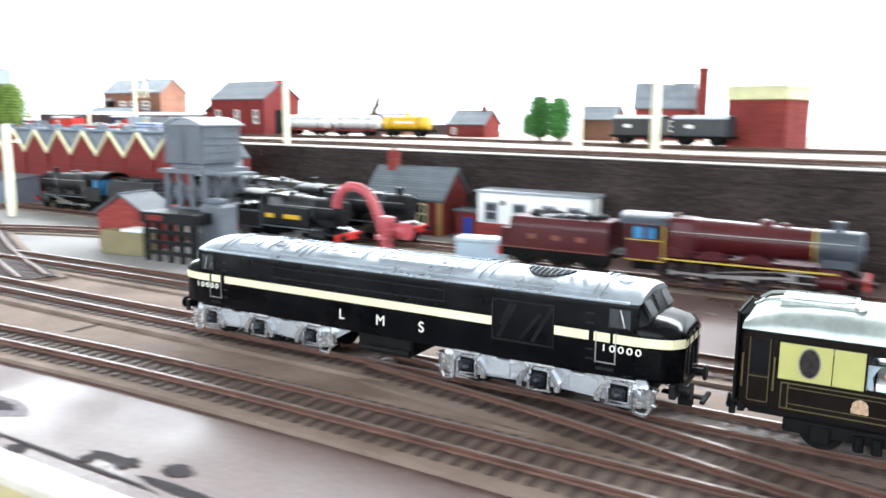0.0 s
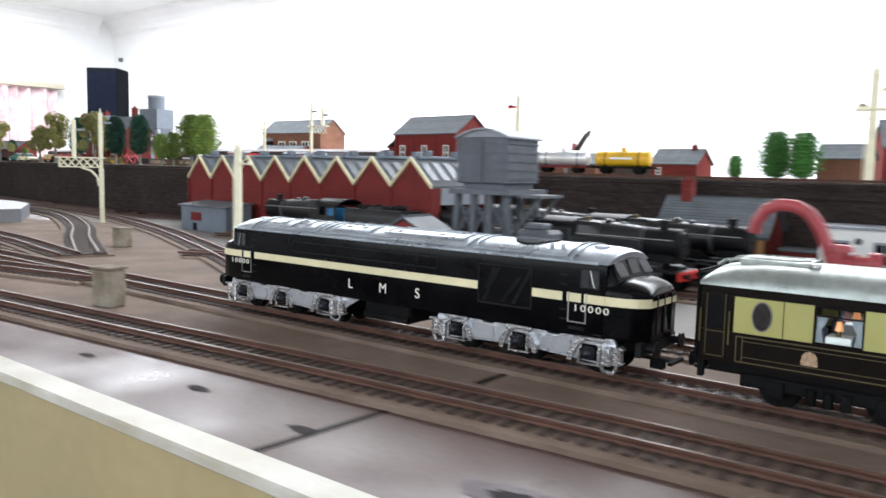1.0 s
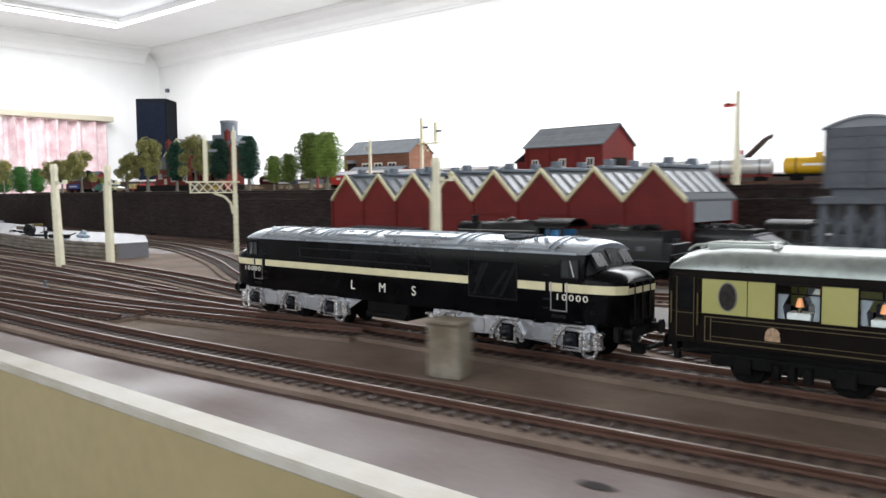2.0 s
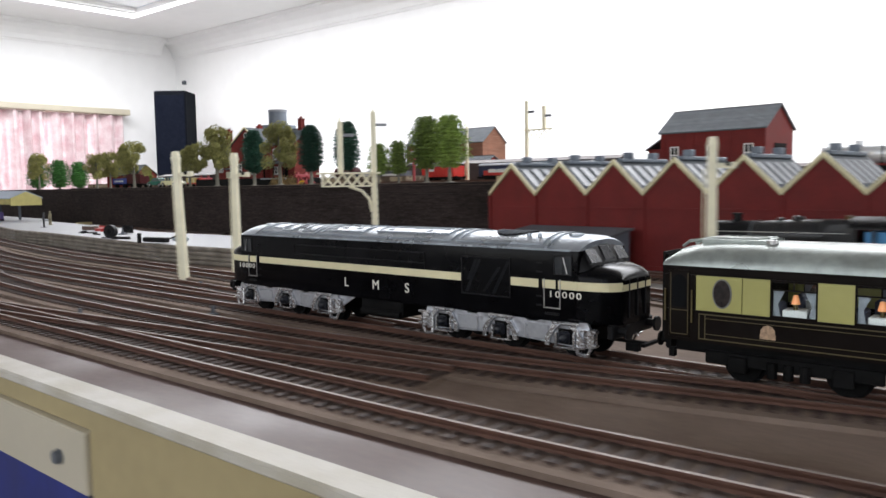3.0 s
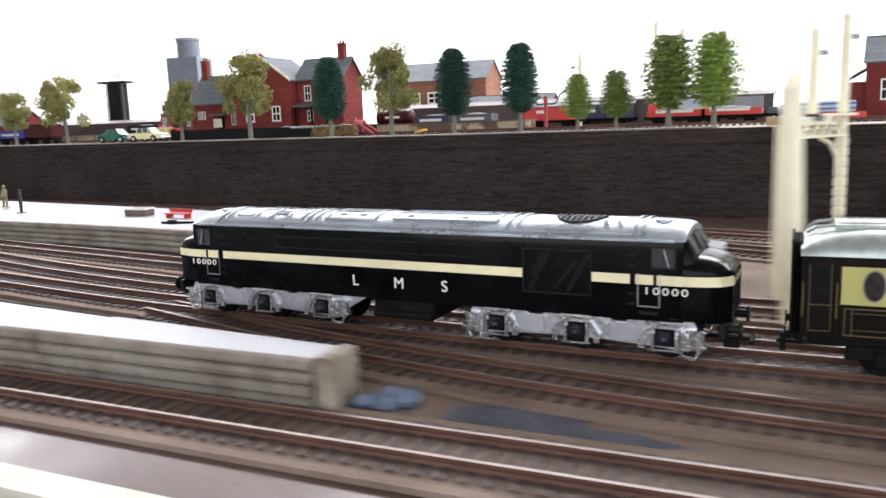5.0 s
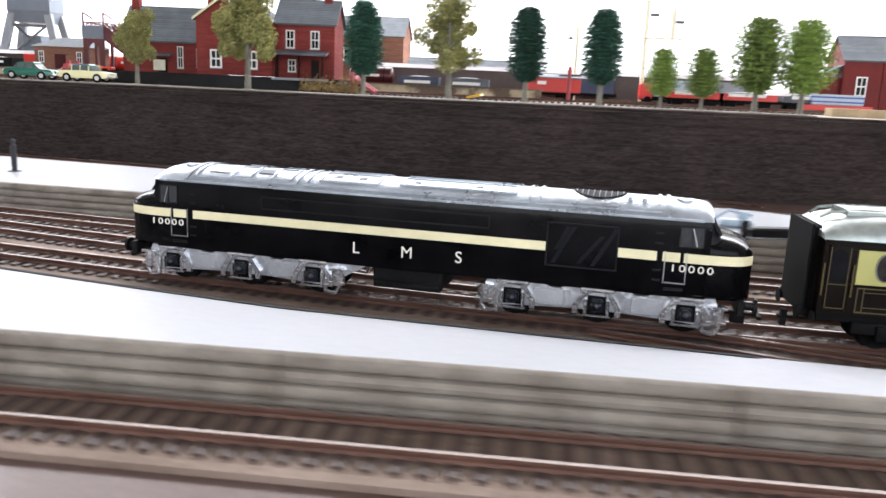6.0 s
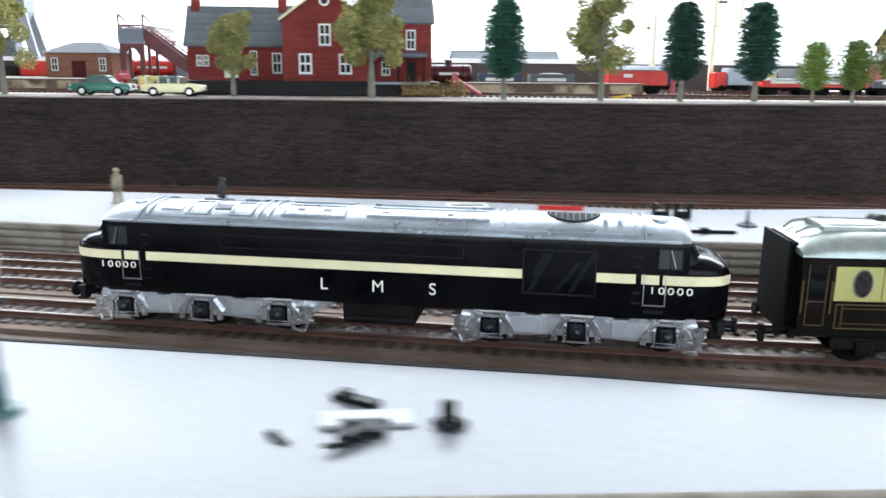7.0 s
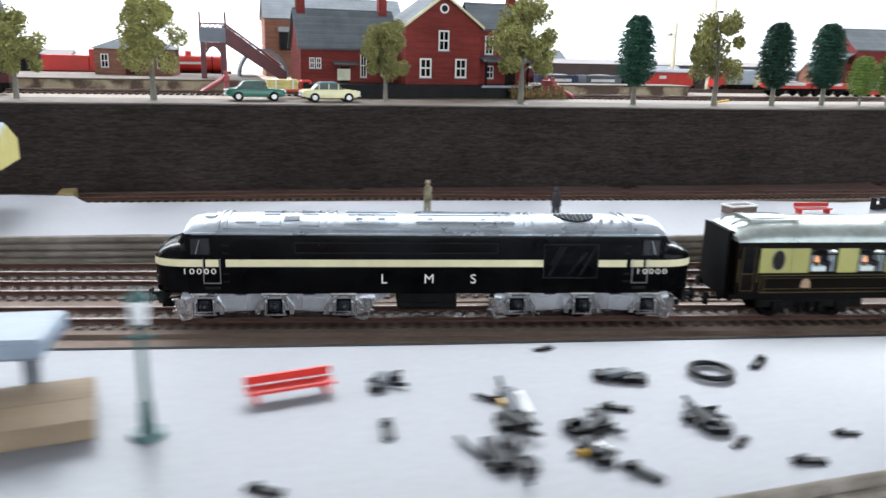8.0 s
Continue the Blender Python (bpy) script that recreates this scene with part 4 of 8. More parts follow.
def bogie(parent, xc, flip):
    bg = part("bogie", bx(-40, 40, -12, 12, 7.5, 12.5), DARK, parent, at=(xc, 0, 0))
    for f in (-1, 1):
        y0, y1 = sorted((f * 15.6, f * 17.1))
        bm = B()
        prof = [(-43.5, 6.5), (-40, 15.2), (-22, 15.8), (-17, 13.6), (-13, 13.6), (-9, 16.2), (9, 16.2), (13, 13.6), (17, 13.6), (22, 15.8), (40, 15.2), (43.5, 6.5), (36, 5.2), (22, 6.0), (9, 6.6), (-9, 6.6), (-22, 6.0), (-36, 5.2)]
        prism(bm, prof, "y", y0, y1)
        fr = part("side_frame", bm, BOGIE_SILVER, bg, "silver cast bogie side frame", soft=False)
        yo, yi = f * 17.0, f * 18.6
        for x in (-30.6, 0.0, 30.6):
            bm = bx(x - 2.5, x + 2.5, *sorted((yo, f * 19.4)), 6.4, 11.2, bev=0.9)
            ball(bm, (x, f * 19.3, 8.8), 2.0)
            part("axle_box", bm, mat("box_blue_black", (0.006, 0.008, 0.014), 0.3, var=0.2, scale=90, spec=0.4), fr, "black axle box")
            # black plate on the solid frame paints the shade of the gap
            part("recess", bx(x - 3.3, x + 3.3, *sorted((yo, f * 17.25)), 6.0, 12.0), DARK, fr, "dark plate painting the shaded gap round the axle box", soft=False)
            for sx in (-1, 1):
                bm = B()
                prism(bm, [(x + sx * 2.2, 13.2), (x + sx * 5.0, 13.6), (x + sx * 8.6, 8.4), (x + sx * 8.6, 5.2), (x + sx * 6.6, 5.2), (x + sx * 6.4, 8.0), (x + sx * 4.2, 11.6)], "y", *sorted((yo, yi)))
                box(bm, x + sx * 4.0 - 0.6, x + sx * 4.0 + 0.6, *sorted((yo, f * 18.3)), 5.2, 10.6, bev=0.2)
                part("horn_guide", bm, BRIGHT, fr, "bright cast horn guide", soft=False)
            part("spring_cap", bx(x - 6.2, x + 6.2, *sorted((yo, f * 18.4)), 13.3, 14.8, bev=0.5), BRIGHT, fr, soft=False)
            part("keeper", bx(x - 5.0, x + 5.0, *sorted((yo, f * 18.2)), 4.4, 5.1), BRIGHT, fr, soft=False)
        for x in (-17.5, 17.5):
            bm = bx(x - 5.6, x + 5.6, *sorted((yo, f * 17.5)), 6.8, 12.8, bev=0.2)
            for u in (-4.6, 4.6):
                for z in (7.8, 11.8):
                    cyl(bm, (x + u, f * 17.4, z), (x + u, f * 17.9, z), 0.45, seg=6)
            part("spring_plate", bm, mat("plain_casting", (0.40, 0.41, 0.43), 0.4, metal=0.55, var=0.12, scale=90, bump=0.2), fr, soft=False)
        for x in (-41.0, 41.0):
            bm = B()
            cyl(bm, (x, f * 16.8, 6.0), (x, f * 16.8, 12.8), 2.6, seg=12)
            box(bm, x - 3.4, x + 3.4, *sorted((f * 15.8, f * 18.8)), 6.4, 7.4, bev=0.2)
            box(bm, x - 3.4, x + 3.4, *sorted((f * 15.8, f * 18.8)), 11.6, 12.6, bev=0.2)
            sx = -1 if x < 0 else 1
            tube(bm, [(x - sx * 4.6, f * 18.2, 12), (x - sx * 4.6, f * 18.4, 3.4), (x - sx * 0.5, f * 18.4, 2.8), (x + sx * 1.2, f * 18.2, 5.8)], 0.75, 6)
            part("sandbox", bm, BRIGHT, fr, "silver sandbox and pipe", soft=False)
    return bg, [wheelset(bg, x, 7.0) for x in (-30.6, 0.0, 30.6)]


WHEELS = []
for xc in (-69.5, 70.5):
    bg, ws = bogie(diesel, xc, xc > 0)
    WHEELS += [(w_, x_) for w_, x_ in zip(ws, (-30.6, 0, 30.6))]

# ---- saloon coach ----
coach = thing("saloon_coach", 0, 0, 0, 0, "brown and cream saloon coach with lit table lamps", "railway coach")
CL, CW = 130.0, 18.2
X0 = -CL
WINDOWS = [(-95.0 + k * 24.2, -95.0 + k * 24.2 + 14.0) for k in range(8)]


def coach_side(f):
    ya, yb = sorted((f * (CW - 0.8), f * CW))
    t = B()
    box(t, -CL, CL, ya, yb, 13.5, 24.2)
    low = part("lower_side", t, UMBER, coach, "dark umber lower panel", soft=False)
    bm_ = B()
    for z in (22.9, 14.6):
        box(bm_, -118, CL - 12, *sorted((f * CW, f * (CW + 0.1))), z, z + 0.35)
    for z in (21.6, 16.4):
        box(bm_, -116, CL - 14, *sorted((f * CW, f * (CW + 0.1))), z, z + 0.2)
    for x in (-118, -116, CL - 14, CL - 12.3):
        box(bm_, x, x + 0.3, *sorted((f * CW, f * (CW + 0.1))), 14.9, 22.9)
    part("lining", bm_, GOLD, low, "fine gold lining", soft=False)
    for k in range(3):
        xx = -95.5 + k * 92
        b2 = B()
        cyl(b2, (xx, f * CW, 19.2), (xx, f * (CW + 0.3), 19.2), 2.3, seg=10)
        box(b2, xx - 2.4, xx + 2.4, *sorted((f * CW, f * (CW + 0.25))), 17.0, 18.6)
        part("crest", b2, mat("crest", (0.55, 0.36, 0.22), 0.5, var=0.35, scale=700), low, "small gilt crest")
    # cream band between the windows
    edges = [-119.0] + [e for w_ in WINDOWS for e in w_] + [CL - 12]
    for i in range(0, len(edges), 2):
        x0, x1 = edges[i], edges[i + 1]
        if i == 0:
            part("waist_panel", bx(x0, -103.9, ya, yb, 24.3, 36.0), COACH_CREAM, coach, "pale yellow-cream panel", soft=False)
            part("waist_panel", bx(-103.6, x1, ya, yb, 24.3, 36.0), COACH_CREAM, coach, "pale yellow-cream panel", soft=False)
        else:
            part("waist_panel", bx(x0, x1, ya, yb, 24.3, 36.0), COACH_CREAM, coach, "pale yellow-cream panel", soft=False)
    b2 = B()
    box(b2, -CL, CL, ya, yb, 36.1, 39.3)
    part("cantrail", b2, UMBER, coach, "dark umber band under the roof", soft=False)
    part("side_post", bx(-CL, -119.3, ya, yb, 24.3, 36.05), UMBER, coach, soft=False)
    part("side_post", bx(CL - 11.8, CL, ya, yb, 24.3, 36.05), UMBER, coach, soft=False)
    # end door
    d = part("door", bx(-128.5, -121, *sorted((f * (CW - 0.2), f * (CW + 0.3))), 14.5, 37.5, bev=0.2), UMBER, coach, "umber end door", soft=False)
    b2 = B()
    cyl(b2, (-124.8, f * (CW + 0.2), 33.5), (-124.8, f * (CW + 0.4), 33.5), 2.5, seg=16)
    box(b2, -127.3, -122.3, *sorted((f * (CW + 0.2), f * (CW + 0.4))), 25, 33.5)
    part("glass", b2, DARK_GLASS, d, soft=False)
    b2 = B()
    for x in (-127.9, -121.8):
        box(b2, x, x + 0.22, *sorted((f * (CW + 0.2), f * (CW + 0.45))), 16, 36.5)
    for z in (15.6, 23.8):
        box(b2, -127.7, -121.8, *sorted((f * (CW + 0.2), f * (CW + 0.45))), z, z + 0.25)
    part("lining", b2, GOLD, d, soft=False)
    for x in (-129.6, -120.2):
        part("grab_rail", cyl(B(), (x, f * (CW + 0.8), 20), (x, f * (CW + 0.8), 31), 0.3, seg=8), GOLD, coach, "brass grab rail")
    # oval window
    b2 = B()
    bmesh.ops.create_cone(b2, cap_ends=True, segments=28, radius1=1, radius2=1, depth=0.5, matrix=Matrix.Translation((-110.2, f * (CW + 0.1), 30.4)) @ Matrix.Rotation(radians(90), 4, "X") @ Matrix.Diagonal((3.2, 4.9, 1, 1)))
    ov = part("oval_window", b2, mat("rim_grey", (0.20, 0.20, 0.18), 0.4, metal=0.5), coach, "oval window with a pale rim")
    b2 = B()
    bmesh.ops.create_cone(b2, cap_ends=True, segments=28, radius1=1, radius2=1, depth=0.7, matrix=Matrix.Translation((-110.2, f * (CW + 0.1), 30.4)) @ Matrix.Rotation(radians(90), 4, "X") @ Matrix.Diagonal((2.75, 4.45, 1, 1)))
    part("pane", b2, mat("leaded_brown_glass", (0.026, 0.016, 0.014), 0.2, var=0.5, scale=500, bump=0.3, spec=0.2), ov)
    for x0, x1 in WINDOWS:
        b2 = B()
        yy = sorted((f * (CW - 0.5), f * (CW + 0.15)))
        for a_, b_, c_, d_ in ((x0, x0 + 0.5, 24.3, 36.0), (x1 - 0.5, x1, 24.3, 36.0), (x0, x1, 24.2, 24.8), (x0, x1, 35.4, 36.05), (x0, x1, 32.8, 33.2), ((x0 + x1) / 2 - 0.2, (x0 + x1) / 2 + 0.2, 33.2, 35.4)):
            box(b2, a_, b_, *yy, c_, d_)
        win = part("window", b2, UMBER, coach, soft=False)
        g = part("pane", bx(x0 + 0.4, x1 - 0.4, *sorted((f * (CW - 0.45), f * (CW - 0.3))), 24.7, 35.6), GLASS, win, soft=False)
        g.visible_shadow = False
        b2 = B()
        for xa, sg_ in ((x0 + 0.6, 1), (x1 - 0.6, -1)):
            prism(b2, [(xa, 33), (xa + sg_ * 3.6, 33), (xa + sg_ * 1.4, 28.5), (xa + sg_ * 2.2, 24.6), (xa, 24.6)], "y", *sorted((f * (CW - 1.6), f * (CW - 1.2))))
        part("curtain", b2, LIGHT_GREY, win, "grey tied curtains", soft=False)
    return


for f in (-1, 1):
    coach_side(f)
part("floor", bx(-CL + 1, CL - 1, -CW + 1, CW - 1, 13.6, 15), UMBER, coach, soft=False)
part("partition", bx(-101, -100, -CW + 1, CW - 1, 15, 39), UMBER, coach, soft=False)
part("end_wall", bx(-CL, -CL + 1, -CW + 0.9, CW - 0.9, 13.5, 40), UMBER, coach, soft=False)
part("end_wall", bx(CL - 1, CL, -CW + 0.9, CW - 0.9, 13.5, 40), UMBER, coach, soft=False)
for x0, x1 in WINDOWS:
    xm = (x0 + x1) / 2
    for f in (-1, 1):
        tb = part("table", bx(xm - 4, xm + 3.4, *sorted((f * (CW - 9), f * (CW - 2.2))), 15.1, 26.6, bev=0.3), WHITE, coach, "white clothed dining table", soft=False)
        lp = part("table_lamp", cyl(B(), (xm - 0.6, f * (CW - 4.5), 26.6), (xm - 0.6, f * (CW - 4.5), 28.6), 0.7), GOLD, coach, "small table lamp with a glowing orange shade")
        part("shade", cyl(B(), (xm - 0.6, f * (CW - 4.5), 28.4), (xm - 0.6, f * (CW - 4.5), 31.2), 1.35, 0.7), LAMP_GLOW, lp)
        for sx in (-1, 1):
            part("seat", bx(*sorted((xm + sx * 4.6, xm + sx * 7.2)), *sorted((f * (CW - 10), f * (CW - 2.4))), 15.1, 28.5, bev=0.8), mat("seat_cloth", (0.10, 0.11, 0.16), 0.9, var=0.2, scale=200), coach, "dark blue-grey armchair")
def roof_strip(x0, x1, w):
    """A thin plate bent over the crown of the coach roof."""
    top = [(y, z + 0.9) for y, z in arch(CW + 0.5, 39.0, 8.0, 28, 0.72) if abs(y) < w + 4]
    return prism(B(), top + [(y, z - 1.6) for y, z in top[::-1]], "x", x0, x1)


bm = B()
rings = []
for x, k in ((-CL - 0.5, 0.35), (-CL + 3, 0.7), (-CL + 10, 0.92), (-CL + 18, 1.0), (CL - 18, 1.0), (CL - 10, 0.92), (CL - 3, 0.7), (CL + 0.5, 0.35)):
    rings.append([(x, y, z) for y, z in arch(CW + 0.5, 39.0, 8.0 * k, sharp=0.72)])
loft(bm, rings)
croof = part("roof", bm, COACH_ROOF, coach, "silver-grey painted coach roof")
for x in (-98, -52, -6, 40, 86):
    bm = cyl(B(), (x, -7.5, 44), (x, -7.5, 47.2), 1.5, 1.1)
    cyl(bm, (x, -7.5, 46.9), (x, -7.5, 47.7), 1.9)
    part("roof_vent", bm, CHROME, croof, "small steel roof ventilator")
for y in (-5.5, 5.5):
    part("end_pipe", tube(B(), [(-129, y, 44.6), (-126, y * 1.2, 46.6), (-118, y * 1.25, 47.6), (-104, y * 1.15, 47.6), (-100, y * 0.7, 47.8)], 0.55, 6), COACH_ROOF, croof)
part("rainstrip", tube(B(), [(-127, -16.8, 40.4), (-118, -15.6, 42.6), (120, -15.6, 42.6)], 0.32, 6), COACH_ROOF, croof)
part("roof_plate", roof_strip(-121, -99, 5.0), COACH_ROOF, croof, "raised plate over the coach end")
for sg in (-1, 1):
    bm = B()
    folds = [(0, 12.6), (0.5, 11.6), (1.0, 12.6), (1.5, 11.6), (2.0, 12.4), (2.3, 11.8), (2.4, 13.0), (3.2, 13.0)]
    loft(bm, [[(sg * (CL + u), -w, 11.5), (sg * (CL + u), -w, 30.0 + w), (sg * (CL + u), w, 30.0 + w), (sg * (CL + u), w, 11.5)] for u, w in folds])
    part("gangway", bm, DARK, coach, "black corrugated gangway", soft=False)
    bm = bx(*sorted((sg * (CL - 1), sg * (CL + 1))), -15, 15, 10, 13.5)
    for y in (-11.5, 11.5):
        cyl(bm, (sg * CL, y, 12), (sg * (CL + 4), y, 12), 1.3)
        cyl(bm, (sg * (CL + 4), y, 12), (sg * (CL + 4.6), y, 12), 2.6)
    part("buffer_beam", bm, DARK, coach)
    bm = bx(*sorted((sg * 118, sg * 137)), -1, 1, 6.3, 7.2)
    box(bm, *sorted((sg * 134, sg * 136)), -1.2, 1.2, 3.5, 9.5)
    part("coupling", bm, DARK, coach, soft=False)
bm = bx(-CL + 2, CL - 2, -13, 13, 9.8, 13.5)
for f in (-1, 1):
    tube(bm, [(-50, f * 14, 11.5), (-36, f * 14, 7), (36, f * 14, 7), (50, f * 14, 11.5)], 0.8, 6)
    box(bm, -25, 10, *sorted((f * 9, f * 15)), 5.5, 11.6, bev=0.5)
part("underframe", bm, DARK, coach)
COACH_WHEELS = []
for xc in (-90, 90):
    bg = part("bogie", bx(-24, 24, -11, 11, 7, 10.5), DARK, coach, at=(xc, 0, 0))
    for f in (-1, 1):
        bm = bx(-27, 27, *sorted((f * 13.2, f * 14.8)), 6.0, 10.5, bev=0.4)
        for x in (-16, 16):
            box(bm, x - 3, x + 3, *sorted((f * 13, f * 16)), 4, 9.5, bev=0.4)
        for x in (-5, 0, 5):
            cyl(bm, (x, f * 15, 4), (x, f * 15, 9), 1.6, seg=10)
        part("side_frame", bm, DARK, bg)
    COACH_WHEELS += [(wheelset(bg, x, 6.2), x) for x in (-16, 16)]

# ---- builders for the scenery ----
def gable_house(t, w, d, zb, eave, ridge, wall, roof_mat, along_x=True, over=2.0, courses=True):
    """Walls with gables and a thick two-slope roof; local origin at the front left foot."""
    bm = B()
    if along_x:
        prism(bm, [(0, zb), (d, zb), (d, eave), (d / 2, ridge), (0, eave)], "x", 0, w)
    else:
        prism(bm, [(0, zb), (w, zb), (w, eave), (w / 2, ridge), (0, eave)], "y", 0, d)
    part("wall", bm, wall, t, soft=False)
    span = (d if along_x else w) / 2
    length = w if along_x else d
    k = (ridge - eave) / span
    for side in (0, 1):
        bm = B()
        pts = [(-over, eave - over * k), (span, ridge), (span, ridge + 1.6), (-over, eave - over * k + 1.6)]
        if side:
            pts = [(2 * span - u, v) for u, v in pts]
        prism(bm, pts, "x" if along_x else "y", -over, length + over)
        rf = part("roof", bm, roof_mat, t, soft=False)
        if courses:
            n = max(3, int(math.hypot(span + over, (span + over) * k) / 3.0))
            for i in range(n):
                f0, f1 = i / n, (i + 1) / n
                u0, u1 = -over + (span + over) * f0, -over + (span + over) * f1
                v0, v1 = eave - over * k + 1.6 + k * (span + over) * f0, eave - over * k + 1.6 + k * (span + over) * f1
                q = [(u0, v0 + 0.55), (u1, v1 + 0.05), (u1, v1 - 0.4), (u0, v0 - 0.4)]
                if side:
                    q = [(2 * span - u, v) for u, v in q]
                bm = B()
                prism(bm, q, "x" if along_x else "y", -over - 0.1, length + over + 0.1)
                part("slate_strip", bm, SLATE_PIECE, rf, soft=False)
    bm = B()
    if along_x:
        box(bm, -over, length + over, span - 0.8, span + 0.8, ridge + 1.0, ridge + 2.3)
    else:
        box(bm, span - 0.8, span + 0.8, -over, length + over, ridge + 1.0, ridge + 2.3)
    part("ridge", bm, roof_mat, t, soft=False)


def sash(t, x, z, w, h, y=0.0, face=-1, frame_mat=None):
    """Sash window: white frame, bars and a dark pane, set on a wall face that looks along -y."""
    bm = B()
    fm = frame_mat or WHITE
    y0, y1 = sorted((y + face * 1.0, y - face * 0.4))
    b = 0.11 * w + 0.25
    for a, c, e, g in ((x - w / 2, x - w / 2 + b, z, z + h), (x + w / 2 - b, x + w / 2, z, z + h), (x - w / 2 + b, x + w / 2 - b, z, z + b), (x - w / 2 + b, x + w / 2 - b, z + h - b, z + h), (x - w / 2 + b, x + w / 2 - b, z + h / 2 - b / 2, z + h / 2 + b / 2), (x - b * 0.3, x + b * 0.3, z + b, z + h - b)):
        box(bm, a, c, y0, y1, e, g)
    win = part("window", bm, fm, t, soft=False)
    part("pane", bx(x - w / 2 + 0.2, x + w / 2 - 0.2, *sorted((y + face * 0.45, y - face * 0.3)), z + 0.2, z + h - 0.2), DARK_GLASS, win, soft=False)
    part("sill", bx(x - w / 2 - 0.6, x + w / 2 + 0.6, *sorted((y + face * 1.7, y)), z - 0.9, z - 0.05), LIGHT_GREY, win, soft=False)


def chimney(t, x, y, z0, z1, w=7, m=None):
    bm = bx(x - w / 2, x + w / 2, y - w / 2, y + w / 2, z0, z1 - 4)
    box(bm, x - w / 2 - 0.8, x + w / 2 + 0.8, y - w / 2 - 0.8, y + w / 2 + 0.8, z1 - 4, z1 - 2.4)
    for dx in (-w / 4, w / 4):
        cyl(bm, (x + dx, y, z1 - 2.4), (x + dx, y, z1 + 1.5), w * 0.17, w * 0.14, seg=10)
    part("chimney", bm, m or RED_BRICK, t, soft=False)


# ---- locomotive depot: row of gabled red sheds ----
shed = thing("engine_shed", -832, 356, GZ, -4.75, "red multi-gabled engine shed with cream bargeboards and glazed roof", "shed")
NB, BW, EAVE, PEAK, DEP = 8, 55.8, 62.0, 88.5, 88.0
pts = [(0, 0.2), (NB * BW, 0.2)]
for k in range(NB, 0, -1):
    pts += [(k * BW, EAVE), ((k - 0.5) * BW, PEAK)]
pts.append((0, EAVE))
part("front_wall", prism(B(), pts, "y", 0, 3), RED_PAINT, shed, soft=False)
part("back_wall", prism(B(), pts, "y", DEP - 3, DEP), RED_PAINT, shed, soft=False)
part("side_wall", bx(0, 3, 3.05, DEP - 3.05, 0.2, EAVE), RED_PAINT, shed, soft=False)
bm = bx(NB * BW - 3, NB * BW, 3.05, 12, 0.2, EAVE)
box(bm, NB * BW - 3, NB * BW, DEP - 12, DEP - 3.05, 0.2, EAVE)
part("side_wall", bm, RED_PAINT, shed, soft=False)
part("door_head", bx(NB * BW - 2, NB * BW + 1, 12.05, DEP - 12.05, EAVE - 16, EAVE), LIGHT_GREY, shed, "grey boarding over the open doorway", soft=False)
for k in range(NB):
    xa = k * BW
    part("pier", bx(xa - 1.2, xa + 1.8, -1.4, -0.05, 0.3, EAVE - 1), RED_PAINT, shed, soft=False)
    part("panel_rail", bx(xa + 4, xa + BW - 3, -1.0, -0.05, EAVE - 12, EAVE - 10.6), RED_PAINT, shed, soft=False)
    part("panel_rail", bx(xa + 4, xa + BW - 3, -1.0, -0.05, 0.3, 4.0), RED_PAINT, shed, soft=False)
    for side in (0, 1):
        a, b = (xa, xa + BW / 2) if side == 0 else (xa + BW, xa + BW / 2)
        bm = prism(B(), [(a, EAVE - 0.5), (b, PEAK - 0.5), (b, PEAK + 3.4), (a, EAVE + 3.4)], "y", -2.2, -0.1)
        part("bargeboard", bm, CREAM, shed, "cream bargeboard", soft=False)
        bm = prism(B(), [(a, EAVE + 0.1), (b, PEAK + 0.1), (b, PEAK + 2.0), (a, EAVE + 2.0)], "y", 0, DEP)
        rf = part("roof_slope", bm, SLATE, shed, soft=False)
        sl = (PEAK - EAVE) / (BW / 2)
        for j in range(5):
            y0 = 6 + j * 16
            f0, f1 = 0.18, 0.82
            u0, u1 = a + (b - a) * f0, a + (b - a) * f1
            bm = prism(B(), [(u0, EAVE + (PEAK - EAVE) * f0 + 1.9), (u1, EAVE + (PEAK - EAVE) * f1 + 1.9), (u1, EAVE + (PEAK - EAVE) * f1 + 2.8), (u0, EAVE + (PEAK - EAVE) * f0 + 2.8)], "y", y0, y0 + 9.5)
            part("skylight", bm, mat("skylight", (0.12, 0.14, 0.165), 0.35, var=0.2, scale=60, spec=0.3), rf, "pale glazed roof light", soft=False)
    part("ridge_vent", bx(xa + BW / 2 - 3, xa + BW / 2 + 3, 8, DEP - 4, PEAK + 1.0, PEAK + 4.2, bev=0.6), BLUE_GREY, shed, "grey ridge ventilator")
    for j in (22, 62):
        part("smoke_vent", bx(xa + BW / 2 - 3.4, xa + BW / 2 + 3.4, j - 4, j + 4, PEAK + 4.2, PEAK + 9.5, bev=0.5), BLUE_GREY, shed)

lean = thing("store_hut", -775, 306, GZ, -4, "blue-grey lean-to store hut with a red notice board", "hut")
bm = B()
prism(bm, [(0, 0.1), (34, 0.1), (34, 33), (0, 29)], "x", 0, 100)
part("wall", bm, BLUE_GREY, lean, soft=False)
part("roof", prism(B(), [(-3, 28.6), (36, 33.4), (36, 35.2), (-3, 30.4)], "x", -3, 103), GREY, lean, soft=False)
part("notice_board", bx(24, 46, -1.0, -0.05, 12, 22), RED_PAINT, lean, "dark red board", soft=False)
part("door", bx(28, 36, -0.8, -0.05, 0.3, 9), DARK, lean, soft=False)
